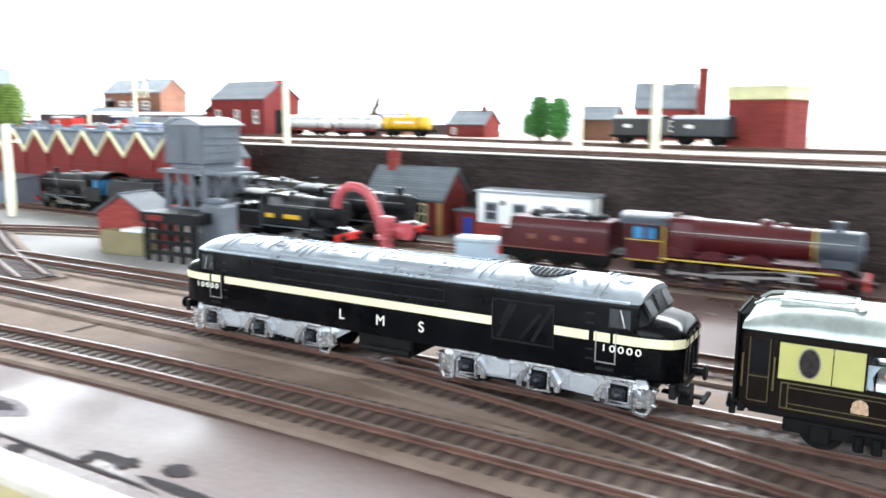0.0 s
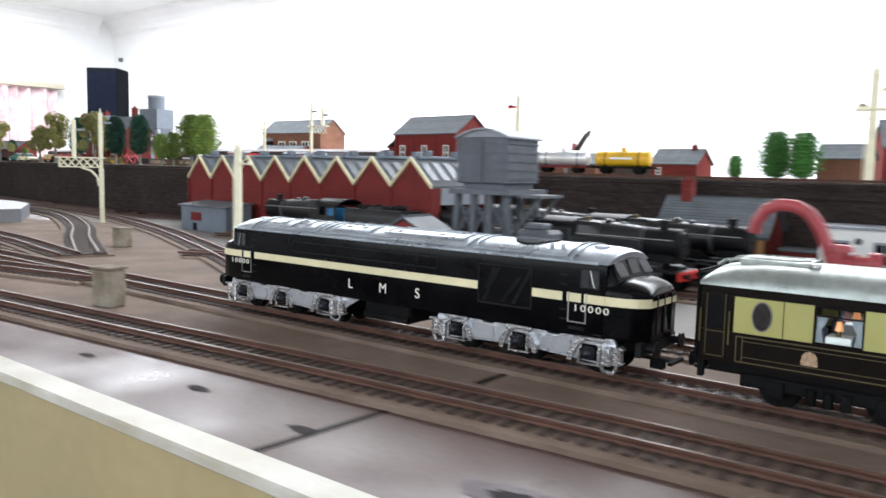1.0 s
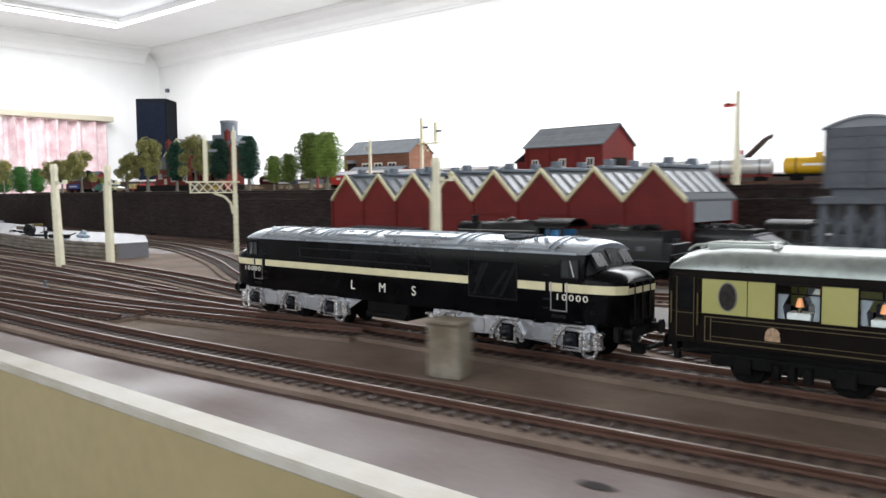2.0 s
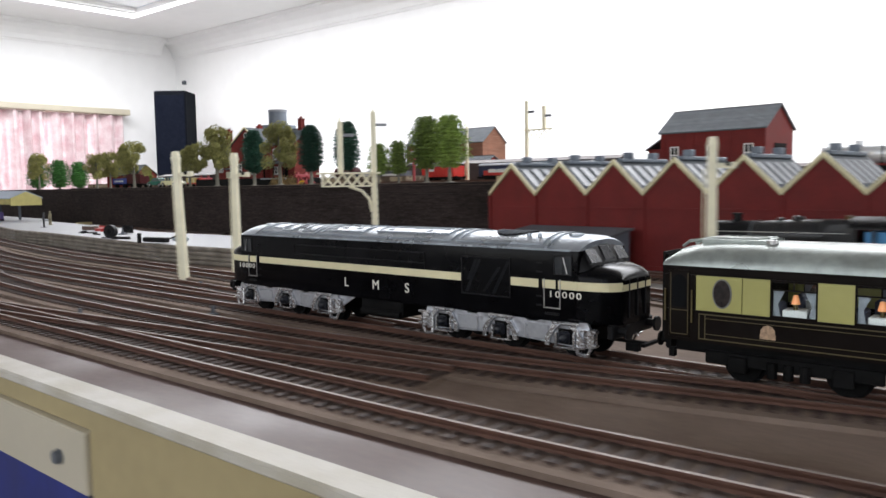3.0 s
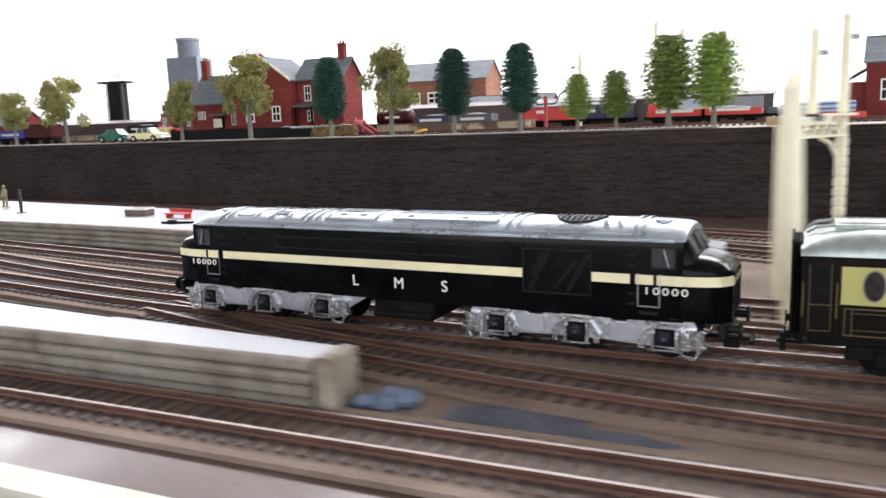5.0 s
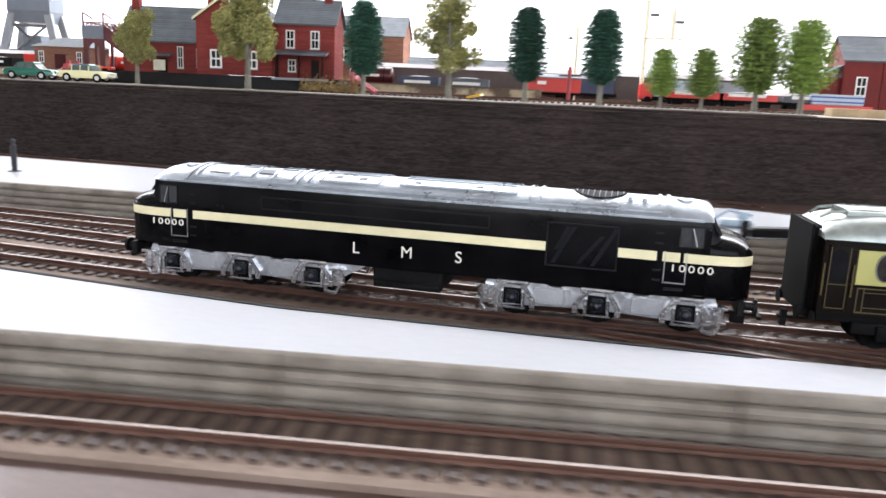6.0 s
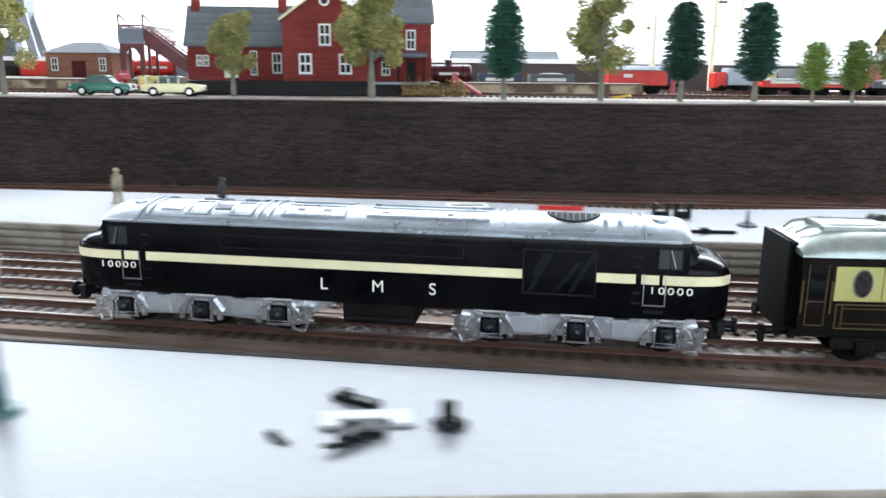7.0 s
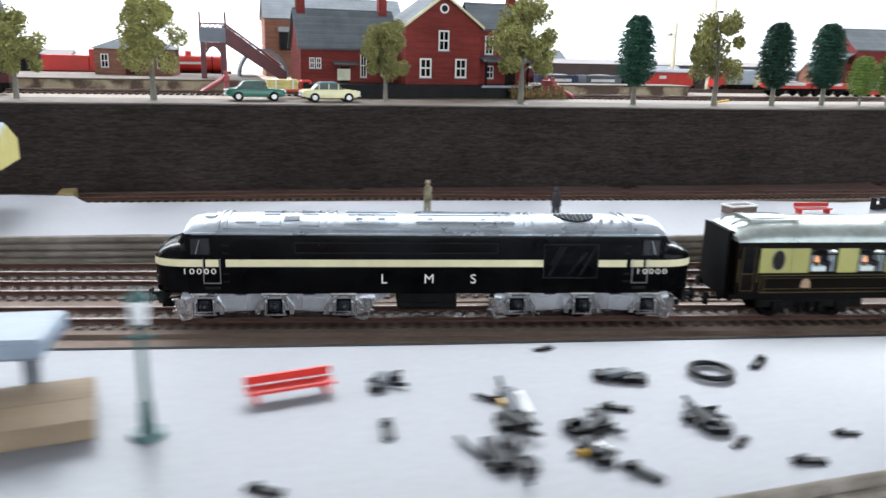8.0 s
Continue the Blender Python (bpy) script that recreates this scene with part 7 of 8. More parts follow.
# long dark goods sheds behind
for x0, x1, y, z1 in ((-1500, -960, 860, 42), (-900, -480, 1120, 26), (-2450, -1990, 930, 40)):
    t = thing("long_goods_shed", x0, y, TOPZ, 0, "long low dark brown goods shed", "shed", "dark sheds")
    part("wall", bx(0, x1 - x0, 0, 50, 0, z1 - 6), BROWN_COACH, t, soft=False)
    part("roof", prism(B(), [(-3, z1 - 6), (53, z1 - 6), (25, z1)], "x", -3, x1 - x0 + 3), BROWN_COACH, t, soft=False)
    for k in range(int((x1 - x0) / 45)):
        part("panel_strip", bx(k * 45, k * 45 + 2, -1, -0.05, 0.2, z1 - 7), BROWN_COACH, t, soft=False)


# ---- wagons, vans and road vehicles ----
def wagon(kind, x, y, L, paint, label, z=TOPZ + 4.2, rz=0, h=20):
    t = thing({"tank": "tank_wagon", "van": "box_van", "open": "open_wagon"}[kind], x, y, z, rz, label, "wagon", "goods wagons")
    part("underframe", bx(-L / 2, L / 2, -13, 13, 8, 11), RED_PAINT if kind == "tank" and paint == TANK_SILVER else DARK, t, soft=False)
    for dx in (-L * 0.3, L * 0.3):
        for f in (-8.6, 8.6):
            part("wheel", cyl(B(), (dx, f - 1.2, 6), (dx, f + 1.2, 6), 6, seg=16), DARK, t)
        for f in (-13, 12):
            part("axle_guard", bx(dx - 6, dx + 6, f, f + 1, 3, 9), DARK, t, soft=False)
    if kind == "tank":
        bm = cyl(B(), (-L / 2 + 3, 0, 22), (L / 2 - 3, 0, 22), 11, seg=24)
        ball(bm, (-L / 2 + 3, 0, 22), 11, sx=0.25)
        ball(bm, (L / 2 - 3, 0, 22), 11, sx=0.25)
        tk = part("tank", bm, paint, t)
        part("filler", cyl(cyl(B(), (0, 0, 32), (0, 0, 37), 4), (0, 0, 37), (0, 0, 38), 4.6), paint, tk)
        for dx in (-L * 0.3, L * 0.3):
            part("strap", cyl(B(), (dx - 0.6, 0, 22), (dx + 0.6, 0, 22), 11.3, seg=24), DARK, tk)
        part("lettering_bar", bx(-L * 0.2, L * 0.2, -11.3, -11.0, 21, 24), WHITE, tk, soft=False)
    elif kind == "van":
        part("body", bx(-L / 2, L / 2, -14, 14, 11.05, 11 + h, bev=0.5), paint, t)
        pr = [(-15, 10.8 + h), (-9, 14 + h), (0, 15 + h), (9, 14 + h), (15, 10.8 + h)]
        part("roof", prism(B(), pr + [(u, v - 1) for u, v in pr[::-1]], "x", -L / 2 - 1, L / 2 + 1), GREY, t)
        for dx in (-L / 2 + 2, -L / 6, L / 6, L / 2 - 3):
            part("strapping", bx(dx, dx + 1.2, -14.6, -14.05, 11.2, 10.5 + h), paint, t, soft=False)
        part("lettering_bar", bx(-L * 0.25, -L * 0.1, -14.7, -14.05, 20, 24), WHITE, t, soft=False)
    else:
        bm = B()
        for a, b, c, d in ((-L / 2, L / 2, -14, -12.8), (-L / 2, L / 2, 12.8, 14), (-L / 2, -L / 2 + 1.2, -12.75, 12.75), (L / 2 - 1.2, L / 2, -12.75, 12.75)):
            box(bm, a, b, c, d, 11.05, 11 + h * 0.6)
        part("body", bm, paint, t, soft=False)
        part("load", ball(B(), (0, 0, 11 + h * 0.45), 10, sx=L / 24, sz=0.45), BLACK, t)
        part("lettering_bar", bx(-L * 0.35, L * 0.3, -14.5, -14.05, 15, 18.5), WHITE, t, soft=False)
    for sg in (-1, 1):
        for f in (-11, 11):
            part("buffer", cyl(B(), (sg * L / 2, f, 10), (sg * (L / 2 + 4), f, 10), 1.6, 2.2, seg=10), DARK, t)
    return t


wagon("tank", -416, 790, 82, YELLOW, "bright yellow four-wheel tank wagon", rz=5)
wagon("tank", -508, 780, 82, TANK_SILVER, "silver tank wagon on a red underframe", rz=7)
wagon("tank", -600, 768, 82, TANK_SILVER, "silver tank wagon on a red underframe", rz=4)
wagon("van", -14, 699, 62, mat("van_grey", (0.022, 0.021, 0.022), 0.6), "dark grey goods van", rz=-9)
wagon("van", 63, 687, 64, mat("van_blue_grey", (0.018, 0.023, 0.03), 0.5), "dark blue-grey brake van with white marks", rz=-9)
wagon("tank", -1447, 738, 56, MAROON, "dark red tank wagon with white lettering bars", z=TOPZ)
wagon("open", -1386, 738, 50, mat("navy", (0.015, 0.03, 0.08), 0.5), "navy open coal wagon with lettering bars", z=TOPZ)
wagon("open", -1325, 738, 52, GREY, "grey open wagon with a pale load", z=TOPZ)
wagon("van", -1222, 745, 70, RED, "bright red goods van", z=TOPZ, h=18)
wagon("van", -1180, 860, 90, mat("navy", (0.015, 0.03, 0.08), 0.5), "navy blue goods van", z=TOPZ, h=20)
wagon("tank", -1842, 905, 100, RED, "large red tank wagon", z=TOPZ + 4)
wagon("open", -2070, 905, 70, BLACK, "black open wagon with white lettering bars", z=TOPZ + 4)
wagon("open", -2085, 640, 60, BLUE, "blue four-wheel open goods wagon", z=TOPZ)
t = thing("red_shunter", -1972, 905, TOPZ + 4, 0, "bright red shunting engine", "locomotive")
part("body", bx(-45, 10, -13, 13, 10, 30, bev=1), RED, t)
part("cab", bx(10.05, 40, -14, 14, 10, 38, bev=1), RED, t)
part("frame", bx(-48, 44, -14, 14, 5, 10), DARK, t, soft=False)
for dx in (-30, 0, 30):
    part("wheel", cyl(B(), (dx, -9, 7), (dx, 9, 7), 7), DARK, t)
for x, paint, lab in ((-1000, RED, "red flat wagon with a low load"), (-930, GREY, "grey flat wagon carrying rails"), (-1060, RED, "red flat wagon with a low load")):
    t = wagon("open", x, 700, 64, paint, lab, z=TOPZ, h=12)
t = thing("rail_coach", -878, 690, TOPZ, -3, "blue and white striped coach on a red frame", "railway coach")
part("frame", bx(-64, 12, -10, 10, 4, 10), RED, t, soft=False)
part("body", bx(-54, 2, -10, 10, 10.05, 22, bev=1.2), PALE_BLUE, t)
for z in (13, 18):
    part("stripe", bx(-54.2, 2.2, -10.2, 10.2, z, z + 1.6), BLUE, t, soft=False)


def car(x, y, paint, roof_m, label, rz=0):
    t = thing("saloon_car", x, y, TOPZ + 1.2, rz, label, "car", "parked cars")
    bm = B()
    sec = [(-27, 0.80, 6.5, 9.5), (-24, 0.96, 4.5, 11.0), (-14, 1.0, 4.0, 11.6), (0, 1.0, 4.0, 11.8), (14, 1.0, 4.0, 11.4), (23, 0.96, 4.2, 10.6), (27, 0.82, 5.5, 9.4)]
    loft(bm, [[(u, -11 * w, z0), (u, -11.5 * w, (z0 + z1) / 2), (u, -10.2 * w, z1), (u, 10.2 * w, z1), (u, 11.5 * w, (z0 + z1) / 2), (u, 11 * w, z0)] for u, w, z0, z1 in sec])
    part("body", bm, paint, t)
    bm = B()
    loft(bm, [[(u, -9.4 * w, 11.2), (u, -8.2 * w, z1), (u, 8.2 * w, z1), (u, 9.4 * w, 11.2)] for u, w, z1 in ((-17, 0.9, 11.4), (-11, 1, 17.2), (6, 1, 17.4), (12, 0.9, 11.4))])
    part("cabin", bm, mat("car_glass", (0.10, 0.13, 0.13), 0.12, var=0.2, scale=60, bump=0), t, "grey-green car windows")
    bm = B()
    loft(bm, [[(u, -8.4 * w, 16.6), (u, -7.4 * w, z1), (u, 7.4 * w, z1), (u, 8.4 * w, 16.6)] for u, w, z1 in ((-12, 0.9, 17.0), (-9, 1, 18.2), (5, 1, 18.4), (7.6, 0.9, 17.0))])
    part("roof", bm, roof_m, t)
    for f in (-9.4, 9.4):
        for u in (-11.5, -2.5, 6.5):
            part("pillar", bx(u - 0.5, u + 0.5, *sorted((f * 0.92, f * 1.0)), 11.3, 16.8), paint, t, soft=False)
    for u in (-16, 16):
        for f in (-10.6, 10.6):
            w_ = part("wheel", cyl(B(), (u, f - 1.2, 4.4), (u, f + 1.2, 4.4), 4.4, seg=18), DARK, t)
            part("hubcap", cyl(B(), (u, f - 1.5, 4.4), (u, f + 1.5, 4.4), 2.3, seg=14), CHROME, w_)
    for sg in (-1, 1):
        part("bumper", bx(*sorted((sg * 26, sg * 28)), -10.5, 10.5, 5, 6.6, bev=0.4), CHROME, t)
        for f in (-7.5, 7.5):
            part("headlight", cyl(B(), (sg * 25, f, 8.6), (sg * 27.4, f, 8.4), 1.7, seg=12), WHITE, t)


car(-1777, 549, GREEN_CAR, GREEN_CAR, "dark green vintage saloon car on the roadway", 3)
car(-1709, 538, CREAM_CAR, mat("teal_roof", (0.10, 0.22, 0.24), 0.3), "cream vintage saloon car with a teal roof", 3)
t = thing("flatbed_lorry", -1735, 606, TOPZ + 1.2, 4, "small red flatbed lorry loaded with yellow planks", "lorry")
part("cab", bx(6, 17, -7, 7, 4, 17, bev=1.4), RED, t)
part("cab_window", bx(8, 14, -7.3, -7.02, 11, 15), DARK_GLASS, t, soft=False)
part("bonnet", bx(17.05, 25, -5.5, 5.5, 4, 11, bev=1.0), RED, t)
part("bed", bx(-29, 5.5, -8, 8, 6, 8), RED, t, soft=False)
for k in range(4):
    for q in range(3):
        part("plank", bx(-27, 3, -7.4 + k * 3.8, -4.0 + k * 3.8, 8.05 + q * 3.2, 11.0 + q * 3.2), mat("yellow_plank", (0.62, 0.50, 0.18), 0.6, var=0.2, scale=200, island=0.2), t, soft=False)
for u in (-20, -3):
    part("strap", bx(u, u + 1.4, -7.8, 8.0, 8.02, 18.0), WHITE, t, soft=False)
for u in (-22, 18):
    for f in (-6.6, 6.6):
        part("wheel", cyl(B(), (u, f - 1.2, 3.6), (u, f + 1.2, 3.6), 3.6, seg=16), DARK, t)
for x, y, c1, c2, lab in ((-1074, 800, RED, PALE_BLUE, "red cabbed lorry with a pale blue slatted body"), (-1010, 800, CREAM, LIGHT_GREY, "cream cabbed flat lorry"), (-2040, 640, MAROON, MAROON, "dark red delivery van parked behind the trees"), (-2130, 1068, CREAM_CAR, CREAM, "cream canvas covered lorry")):
    t = thing("lorry", x, y, TOPZ + 1.2, 2, lab, "lorry", "lorries")
    part("cab", bx(-34, -18, -10, 10, 6, 26, bev=1.5), c1, t)
    bm = bx(-17, 40, -11, 11, 10, 31, bev=0.5)
    for k in range(3):
        box(bm, -17.4, 40.4, -11.5, 11.5, 14 + k * 6, 16.5 + k * 6)
    part("body", bm, c2, t)
    part("chassis", bx(-32, 40, -8, 8, 5, 9.9), DARK, t, soft=False)
    for u in (-24, 4, 28):
        for f in (-9, 9):
            part("wheel", cyl(B(), (u, f - 1.6, 5), (u, f + 1.6, 5), 5, seg=16), DARK, t)

# upper signals and water crane
signal_post(-418, 512, TOPZ, 92, "slim cream signal post with a red arm", arms=((-3, -1),), r=2.6, red=True, rz=10)
rs = signal_post(-80, 662, TOPZ, 118, "cream signal post with a small platform", arms=((0, 1), (16, -1)), r=4.4, rz=10)
part("deck", bx(-17, 17, -7, 7, 76, 78.5), SIGNAL_WHITE, rs, soft=False)
for x_ in (-12, 12):
    part("bracket", tube(B(), [(x_, 0, 75.9), (math.copysign(4.4, x_), 0, 66)], 0.9, 6), SIGNAL_WHITE, rs)
signal_post(41, 571, TOPZ, 87, "slim cream signal post", arms=((0, 1),), r=3.6, rz=10)
signal_post(-1193, 774, TOPZ, 95, "slim cream lattice signal post", arms=((0, -1),), r=2.2)
us = thing("bracket_signal", -1103, 818, TOPZ, 0, "slim cream bracket signal with two dolls", "signal")
part("post", bx(-2.5, 2.5, -2.5, 2.5, 0, 132, bev=0.4), SIGNAL_WHITE, us, soft=False)
part("deck", bx(-5, 46, -5, 5, 84, 86), SIGNAL_WHITE, us, soft=False)
bm = B()
lattice(bm, 4, 44, 70, 84, 4, 0)
part("girder", bm, SIGNAL_WHITE, us)
part("doll", bx(31, 36, -2.5, 2.5, 86.05, 122), SIGNAL_WHITE, us, soft=False)
for x, z in ((3.7, 112), (36.1, 104)):
    part("arm", bx(x, x + 11, -1, 1, z, z + 4), GREY, us, soft=False)
uw = thing("water_crane", -1205, 655, TOPZ, 0, "slim dark red water crane", "water crane")
part("column", cyl(B(), (0, 0, 0), (0, 0, 40), 2.2), CRANE_RED, uw)
part("spout", pipe([(-12, 0, 30), (12, 0, 31), (18, 0, 42), (30, 0, 48), (34, 0, 44)], 1.3, 8), GREY, uw)
for x, y, sg in ((-1445, 628, 1), (-1800, 664, -1)):
    bs = thing("buffer_stop", x, y, TOPZ, 0, "rust-red timber buffer stop", "buffer stop", "buffer stops")
    part("beam", bx(-3, 3, -16, 16, 14, 20, bev=0.5), CRANE_RED, bs)
    for f in (-9, 9):
        part("post", bx(-2, 2, f - 2, f + 2, 0, 24), CRANE_RED, bs, soft=False)
        part("strut", tube(B(), [(sg * 2, f, 17), (sg * 28, f, 1)], 2, 6), CRANE_RED, bs)
for x, y, rz in ((-1300, 508, -30),):
    t = thing("yellow_barrow", x, y, TOPZ + 1.3, rz, "small yellow barrow lying on the roadway", "barrow")
    part("tray", prism(B(), [(-9, 1), (8, 4), (7, 6), (-8, 3)], "y", -3, 3), YELLOW, t, soft=False)
t = thing("timber_stack", -960, 540, TOPZ, -3, "stack of pale sawn timber", "timber")
for k in range(6):
    part("plank", bx(0, 60, k * 4, k * 4 + 3.6, 0.1 + (k % 2) * 0.3, 8), WOOD, t, soft=False)
hd = thing("scrub_hedge", -1500, 604, TOPZ + 1, 0, "brown dry scrub along the platform foot", "scrub", kind="stuff")
verts, faces = [], []
rnd = random.Random(3)
for i in range(1600):
    x, y, z = rnd.uniform(0, 66), rnd.uniform(-4, 6), abs(rnd.gauss(0, 6))
    s_ = rnd.uniform(0.6, 1.8)
    u = Vector((rnd.gauss(0, 0.6), rnd.gauss(0, 0.6), 1)).normalized() * s_ * 2
    v = Vector((rnd.gauss(0, 1), rnd.gauss(0, 1), 0.2)).normalized() * s_ * 0.6
    k0 = len(verts)
    for q in (-v, v, u):
        verts.append(tuple((Vector((x, y, z)) + q) * MM))
    faces.append((k0, k0 + 1, k0 + 2))
me = bpy.data.meshes.new("scrub")
me.from_pydata(verts, [], faces)
me.materials.append(mat("dry_scrub", (0.32, 0.22, 0.09), 0.9, var=0.3, scale=90, bump=0, island=0.4))
share("scrub", me, hd, Matrix.Identity(4))

# loudspeaker tower in the far corner of the room
sp = thing("loudspeaker", -5210, 2650, RZ0, 39, "tall black floor-standing loudspeaker in the room corner", "loudspeaker")
part("cabinet", bx(-106, 106, -103, 103, 0, 1670, bev=6), mat("speaker_black", (0.004, 0.0055, 0.009), 0.8, var=0.2, scale=30, spec=0.06), sp)
part("grille", bx(-98, 98, -109, -103.1, 300, 1640, bev=2), mat("grille_blue_black", (0.005, 0.007, 0.014), 0.9, spec=0.04), sp)
t = thing("wall_hook", -5720, RY1 - 2, 868, 0, "small dark hook on the white wall", "hook")
part("hook", bx(-14, 14, -24, 1, -14, 14, bev=3), GREY, t)

# ---- things on and beside the platforms ----
def lamp_post(x, y):
    t = thing("platform_lamp", x, y, PZ, 0, "green platform lamp post with a glass lantern", "lamp post", "platform lamps")
    bm = cyl(B(), (0, 0, 0), (0, 0, 1.6), 5.2, 4.6)
    cyl(bm, (0, 0, 1.6), (0, 0, 11), 2.2, 1.7)
    cyl(bm, (0, 0, 11), (0, 0, 34), 1.2, 0.9)
    cyl(bm, (-4, 0, 30), (4, 0, 30), 0.5)
    part("column", bm, LAMP_GREEN, t)
    bm = cyl(B(), (0, 0, 34), (0, 0, 41), 2.0, 3.4, seg=6)
    part("lantern", bm, mat("lantern_glass", (0.72, 0.74, 0.74), 0.15, var=0.05), t, "pale glass lantern")
    bm = cyl(B(), (0, 0, 41), (0, 0, 43.5), 3.7, 1.0, seg=6)
    ball(bm, (0, 0, 44), 0.8)
    part("cap", bm, LAMP_GREEN, t)


lamp_post(-1593, -17)
lamp_post(-1840, 9)
lamp_post(-1998, 30)


def bench(x, y, rz, m, label, w=26):
    t = thing("bench", x, y, PZ, rz, label, "bench", "platform benches")
    part("seat", bx(-w / 2, w / 2, -3, 2.6, 3.0, 4.0), m, t, soft=False)
    part("backrest", bx(-w / 2, w / 2, 2.7, 3.6, 4.4, 7.2), m, t, soft=False)
    for u in (-w / 2 + 2, w / 2 - 3):
        part("leg", bx(u, u + 1.2, -3, 3.6, 0, 2.95), m, t, soft=False)


bench(-1402, 246, -8, RED, "bright red platform bench", 27)
bench(-1798, 26, 8, RED, "bright red platform bench", 28)


def figure(x, y, rz, coat, label, h=23):
    t = thing("figurine", x, y, PZ, rz, label, "figurine", "platform figurines")
    bm = B()
    for f in (-1.4, 1.4):
        cyl(bm, (f * 1.3, 0, 0), (f * 0.9, 0, h * 0.48), 1.0, 1.4, seg=8)
    loft(bm, [[(w * 0.78 * math.cos(a), d * 0.85 * math.sin(a), z) for a in [k * math.pi / 5 for k in range(10)]] for w, d, z in ((2.6, 1.8, h * 0.42), (2.9, 2.0, h * 0.55), (3.3, 2.0, h * 0.76), (1.4, 1.2, h * 0.84))])
    for f in (-1, 1):
        cyl(bm, (f * 2.3, 0, h * 0.78), (f * 2.8, -0.8, h * 0.45), 0.8, 0.6, seg=7)
    ball(bm, (0, 0, h * 0.91), h * 0.075)
    cyl(bm, (0, 0, -0.0), (0, 0, 0.4), 4.5, seg=14)
    part("figure", bm, coat, t)


figure(-1678, 298, 20, mat("pale_coat", (0.42, 0.36, 0.22), 0.7, var=0.6, scale=160), "plain small figurine in a pale coat on the platform")
figure(-1601, 256, -30, mat("dark_coat", (0.03, 0.03, 0.035), 0.7, var=0.3, scale=160), "plain small figurine in dark clothes on the platform")
figure(-1930, 770, 0, mat("ochre_coat", (0.4, 0.28, 0.08), 0.7, var=0.3, scale=160), "plain small figurine in an ochre coat")
figure(-1885, 712, 0, mat("pale_coat", (0.42, 0.36, 0.22), 0.7), "plain small figurine in a pale coat")

t = thing("planter_crate", -1456, 258, PZ, 5, "low brown crate with a white rim", "crate")
part("body", bx(-11, 11, -6, 6, 0, 5, bev=0.3), mat("crate_brown", (0.16, 0.10, 0.08), 0.7), t)
for a in ((-11.5, 11.5, -6.5, -5.4), (-11.5, 11.5, 5.4, 6.5), (-11.5, -10.4, -5.35, 5.35), (10.4, 11.5, -5.35, 5.35)):
    part("rim", bx(*a, 5.05, 6.2), WHITE, t, soft=False)
for x in (-1341, -1328):
    t = thing("chair_casting", x, 249, PZ, 0, "small black upright frame part", "frame", "loose parts")
    bm = prism(B(), [(-5, 0), (5, 0), (5, 9), (3, 9), (3, 4), (-3, 4), (-3, 9), (-5, 9)], "y", -1.6, 1.6)
    part("frame", bm, BLACK, t, soft=False)
t = thing("spindle_casting", -1299, 224, PZ, 0, "small grey spindle part on a round foot", "model part", "loose parts")
part("casting", cyl(cyl(cyl(B(), (0, 0, 0), (0, 0, 1.4), 5.5, 5.0), (0, 0, 1.4), (0, 0, 3.2), 3.0, 1.4), (0, 0, 3.2), (0, 0, 9), 1.1, 0.7), GREY, t)
t = thing("cable_spool", -1249, 184, PZ, 30, "black round spool standing on its rim", "spool")
part("rim", cyl(B(), (0, -3, 7.4), (0, 3, 7.4), 7.4, seg=26), BLACK, t)
part("hub", cyl(B(), (0, -3.6, 7.4), (0, 3.6, 7.4), 2.6, seg=20), DARK, t)
part("foot", bx(-9, 9, -5, 5, 0, 1.2, bev=0.3), BLACK, t)
part("axle", cyl(B(), (0, 0, 0.6), (22, 3, 0.6), 0.6, seg=8), BLACK, t)
for x, y, rz_, n_ in ((-1372, 214, 12, 15), (-1326, 204, -8, 12), (-1214, 178, 20, 13), (-1168, 186, -15, 9)):
    t = thing("loose_rod", x, y, PZ, rz_, "thin black rod with a small bracket lying on the platform", "model part", "loose parts")
    part("rod", cyl(B(), (-n_, 0, 0.9), (n_, 0, 0.9), 0.9, seg=8), BLACK, t)
    part("bracket", bx(-n_ * 0.6, -n_ * 0.2, -2.2, 2.2, 0, 3.0, bev=0.4), BLACK, t)
t = thing("stripped_chassis", -1112, 166, PZ, 12, "black stripped wagon chassis lying on the platform", "chassis")
part("frame", bx(-20, 12, -4, 4, 1, 6, bev=1), BLACK, t)
part("bar", bx(-26, -22.1, -5, -3, 0, 10), BLACK, t, soft=False)
part("bar", tube(B(), [(16, 0, 5), (24, 2, 8)], 0.8, 6), BLACK, t)
t = thing("pale_model_parts", -1128, 200, PZ, 0, "pale grey-blue heap of plastic model parts", "model parts")
bm = bx(-9, 9, -5, 5, 0, 4, bev=1.2)
tube(bm, [(-14, 0, 2), (-4, 2, 9), (8, -2, 7)], 1.0, 6)
ball(bm, (4, 0, 6), 3)
part("casting", bm, PALE_BLUE, t)

# loose couplings, rods and wheels scattered on the white platform
rnd = random.Random(11)
SCRAP = ((-1731, 2, 15, 1), (-1747, -27, 14, 2), (-1712, -19, 12, 3), (-1687, 13, 8, 2), (-1677, -22, 10, 3), (-1630, 13, 6, 0), (-1675, -37, 4, 0), (-1663, -51, 5, 0), (-1712, -45, 6, 0),
         (-1767, 28, 8, 2), (-1773, -5, 6, 0), (-1702, 44, 4, 0), (-1504, -12, 7, 0), (-1502, -34, 8, 2), (-1480, -27, 3.4, 4), (-1521, -33, 4, 0), (-1810, -29, 5, 0), (-1735, -10, 10, 2), (-1700, -8, 5, 0), (-1720, -32, 8, 1), (-1640, -40, 4, 0))
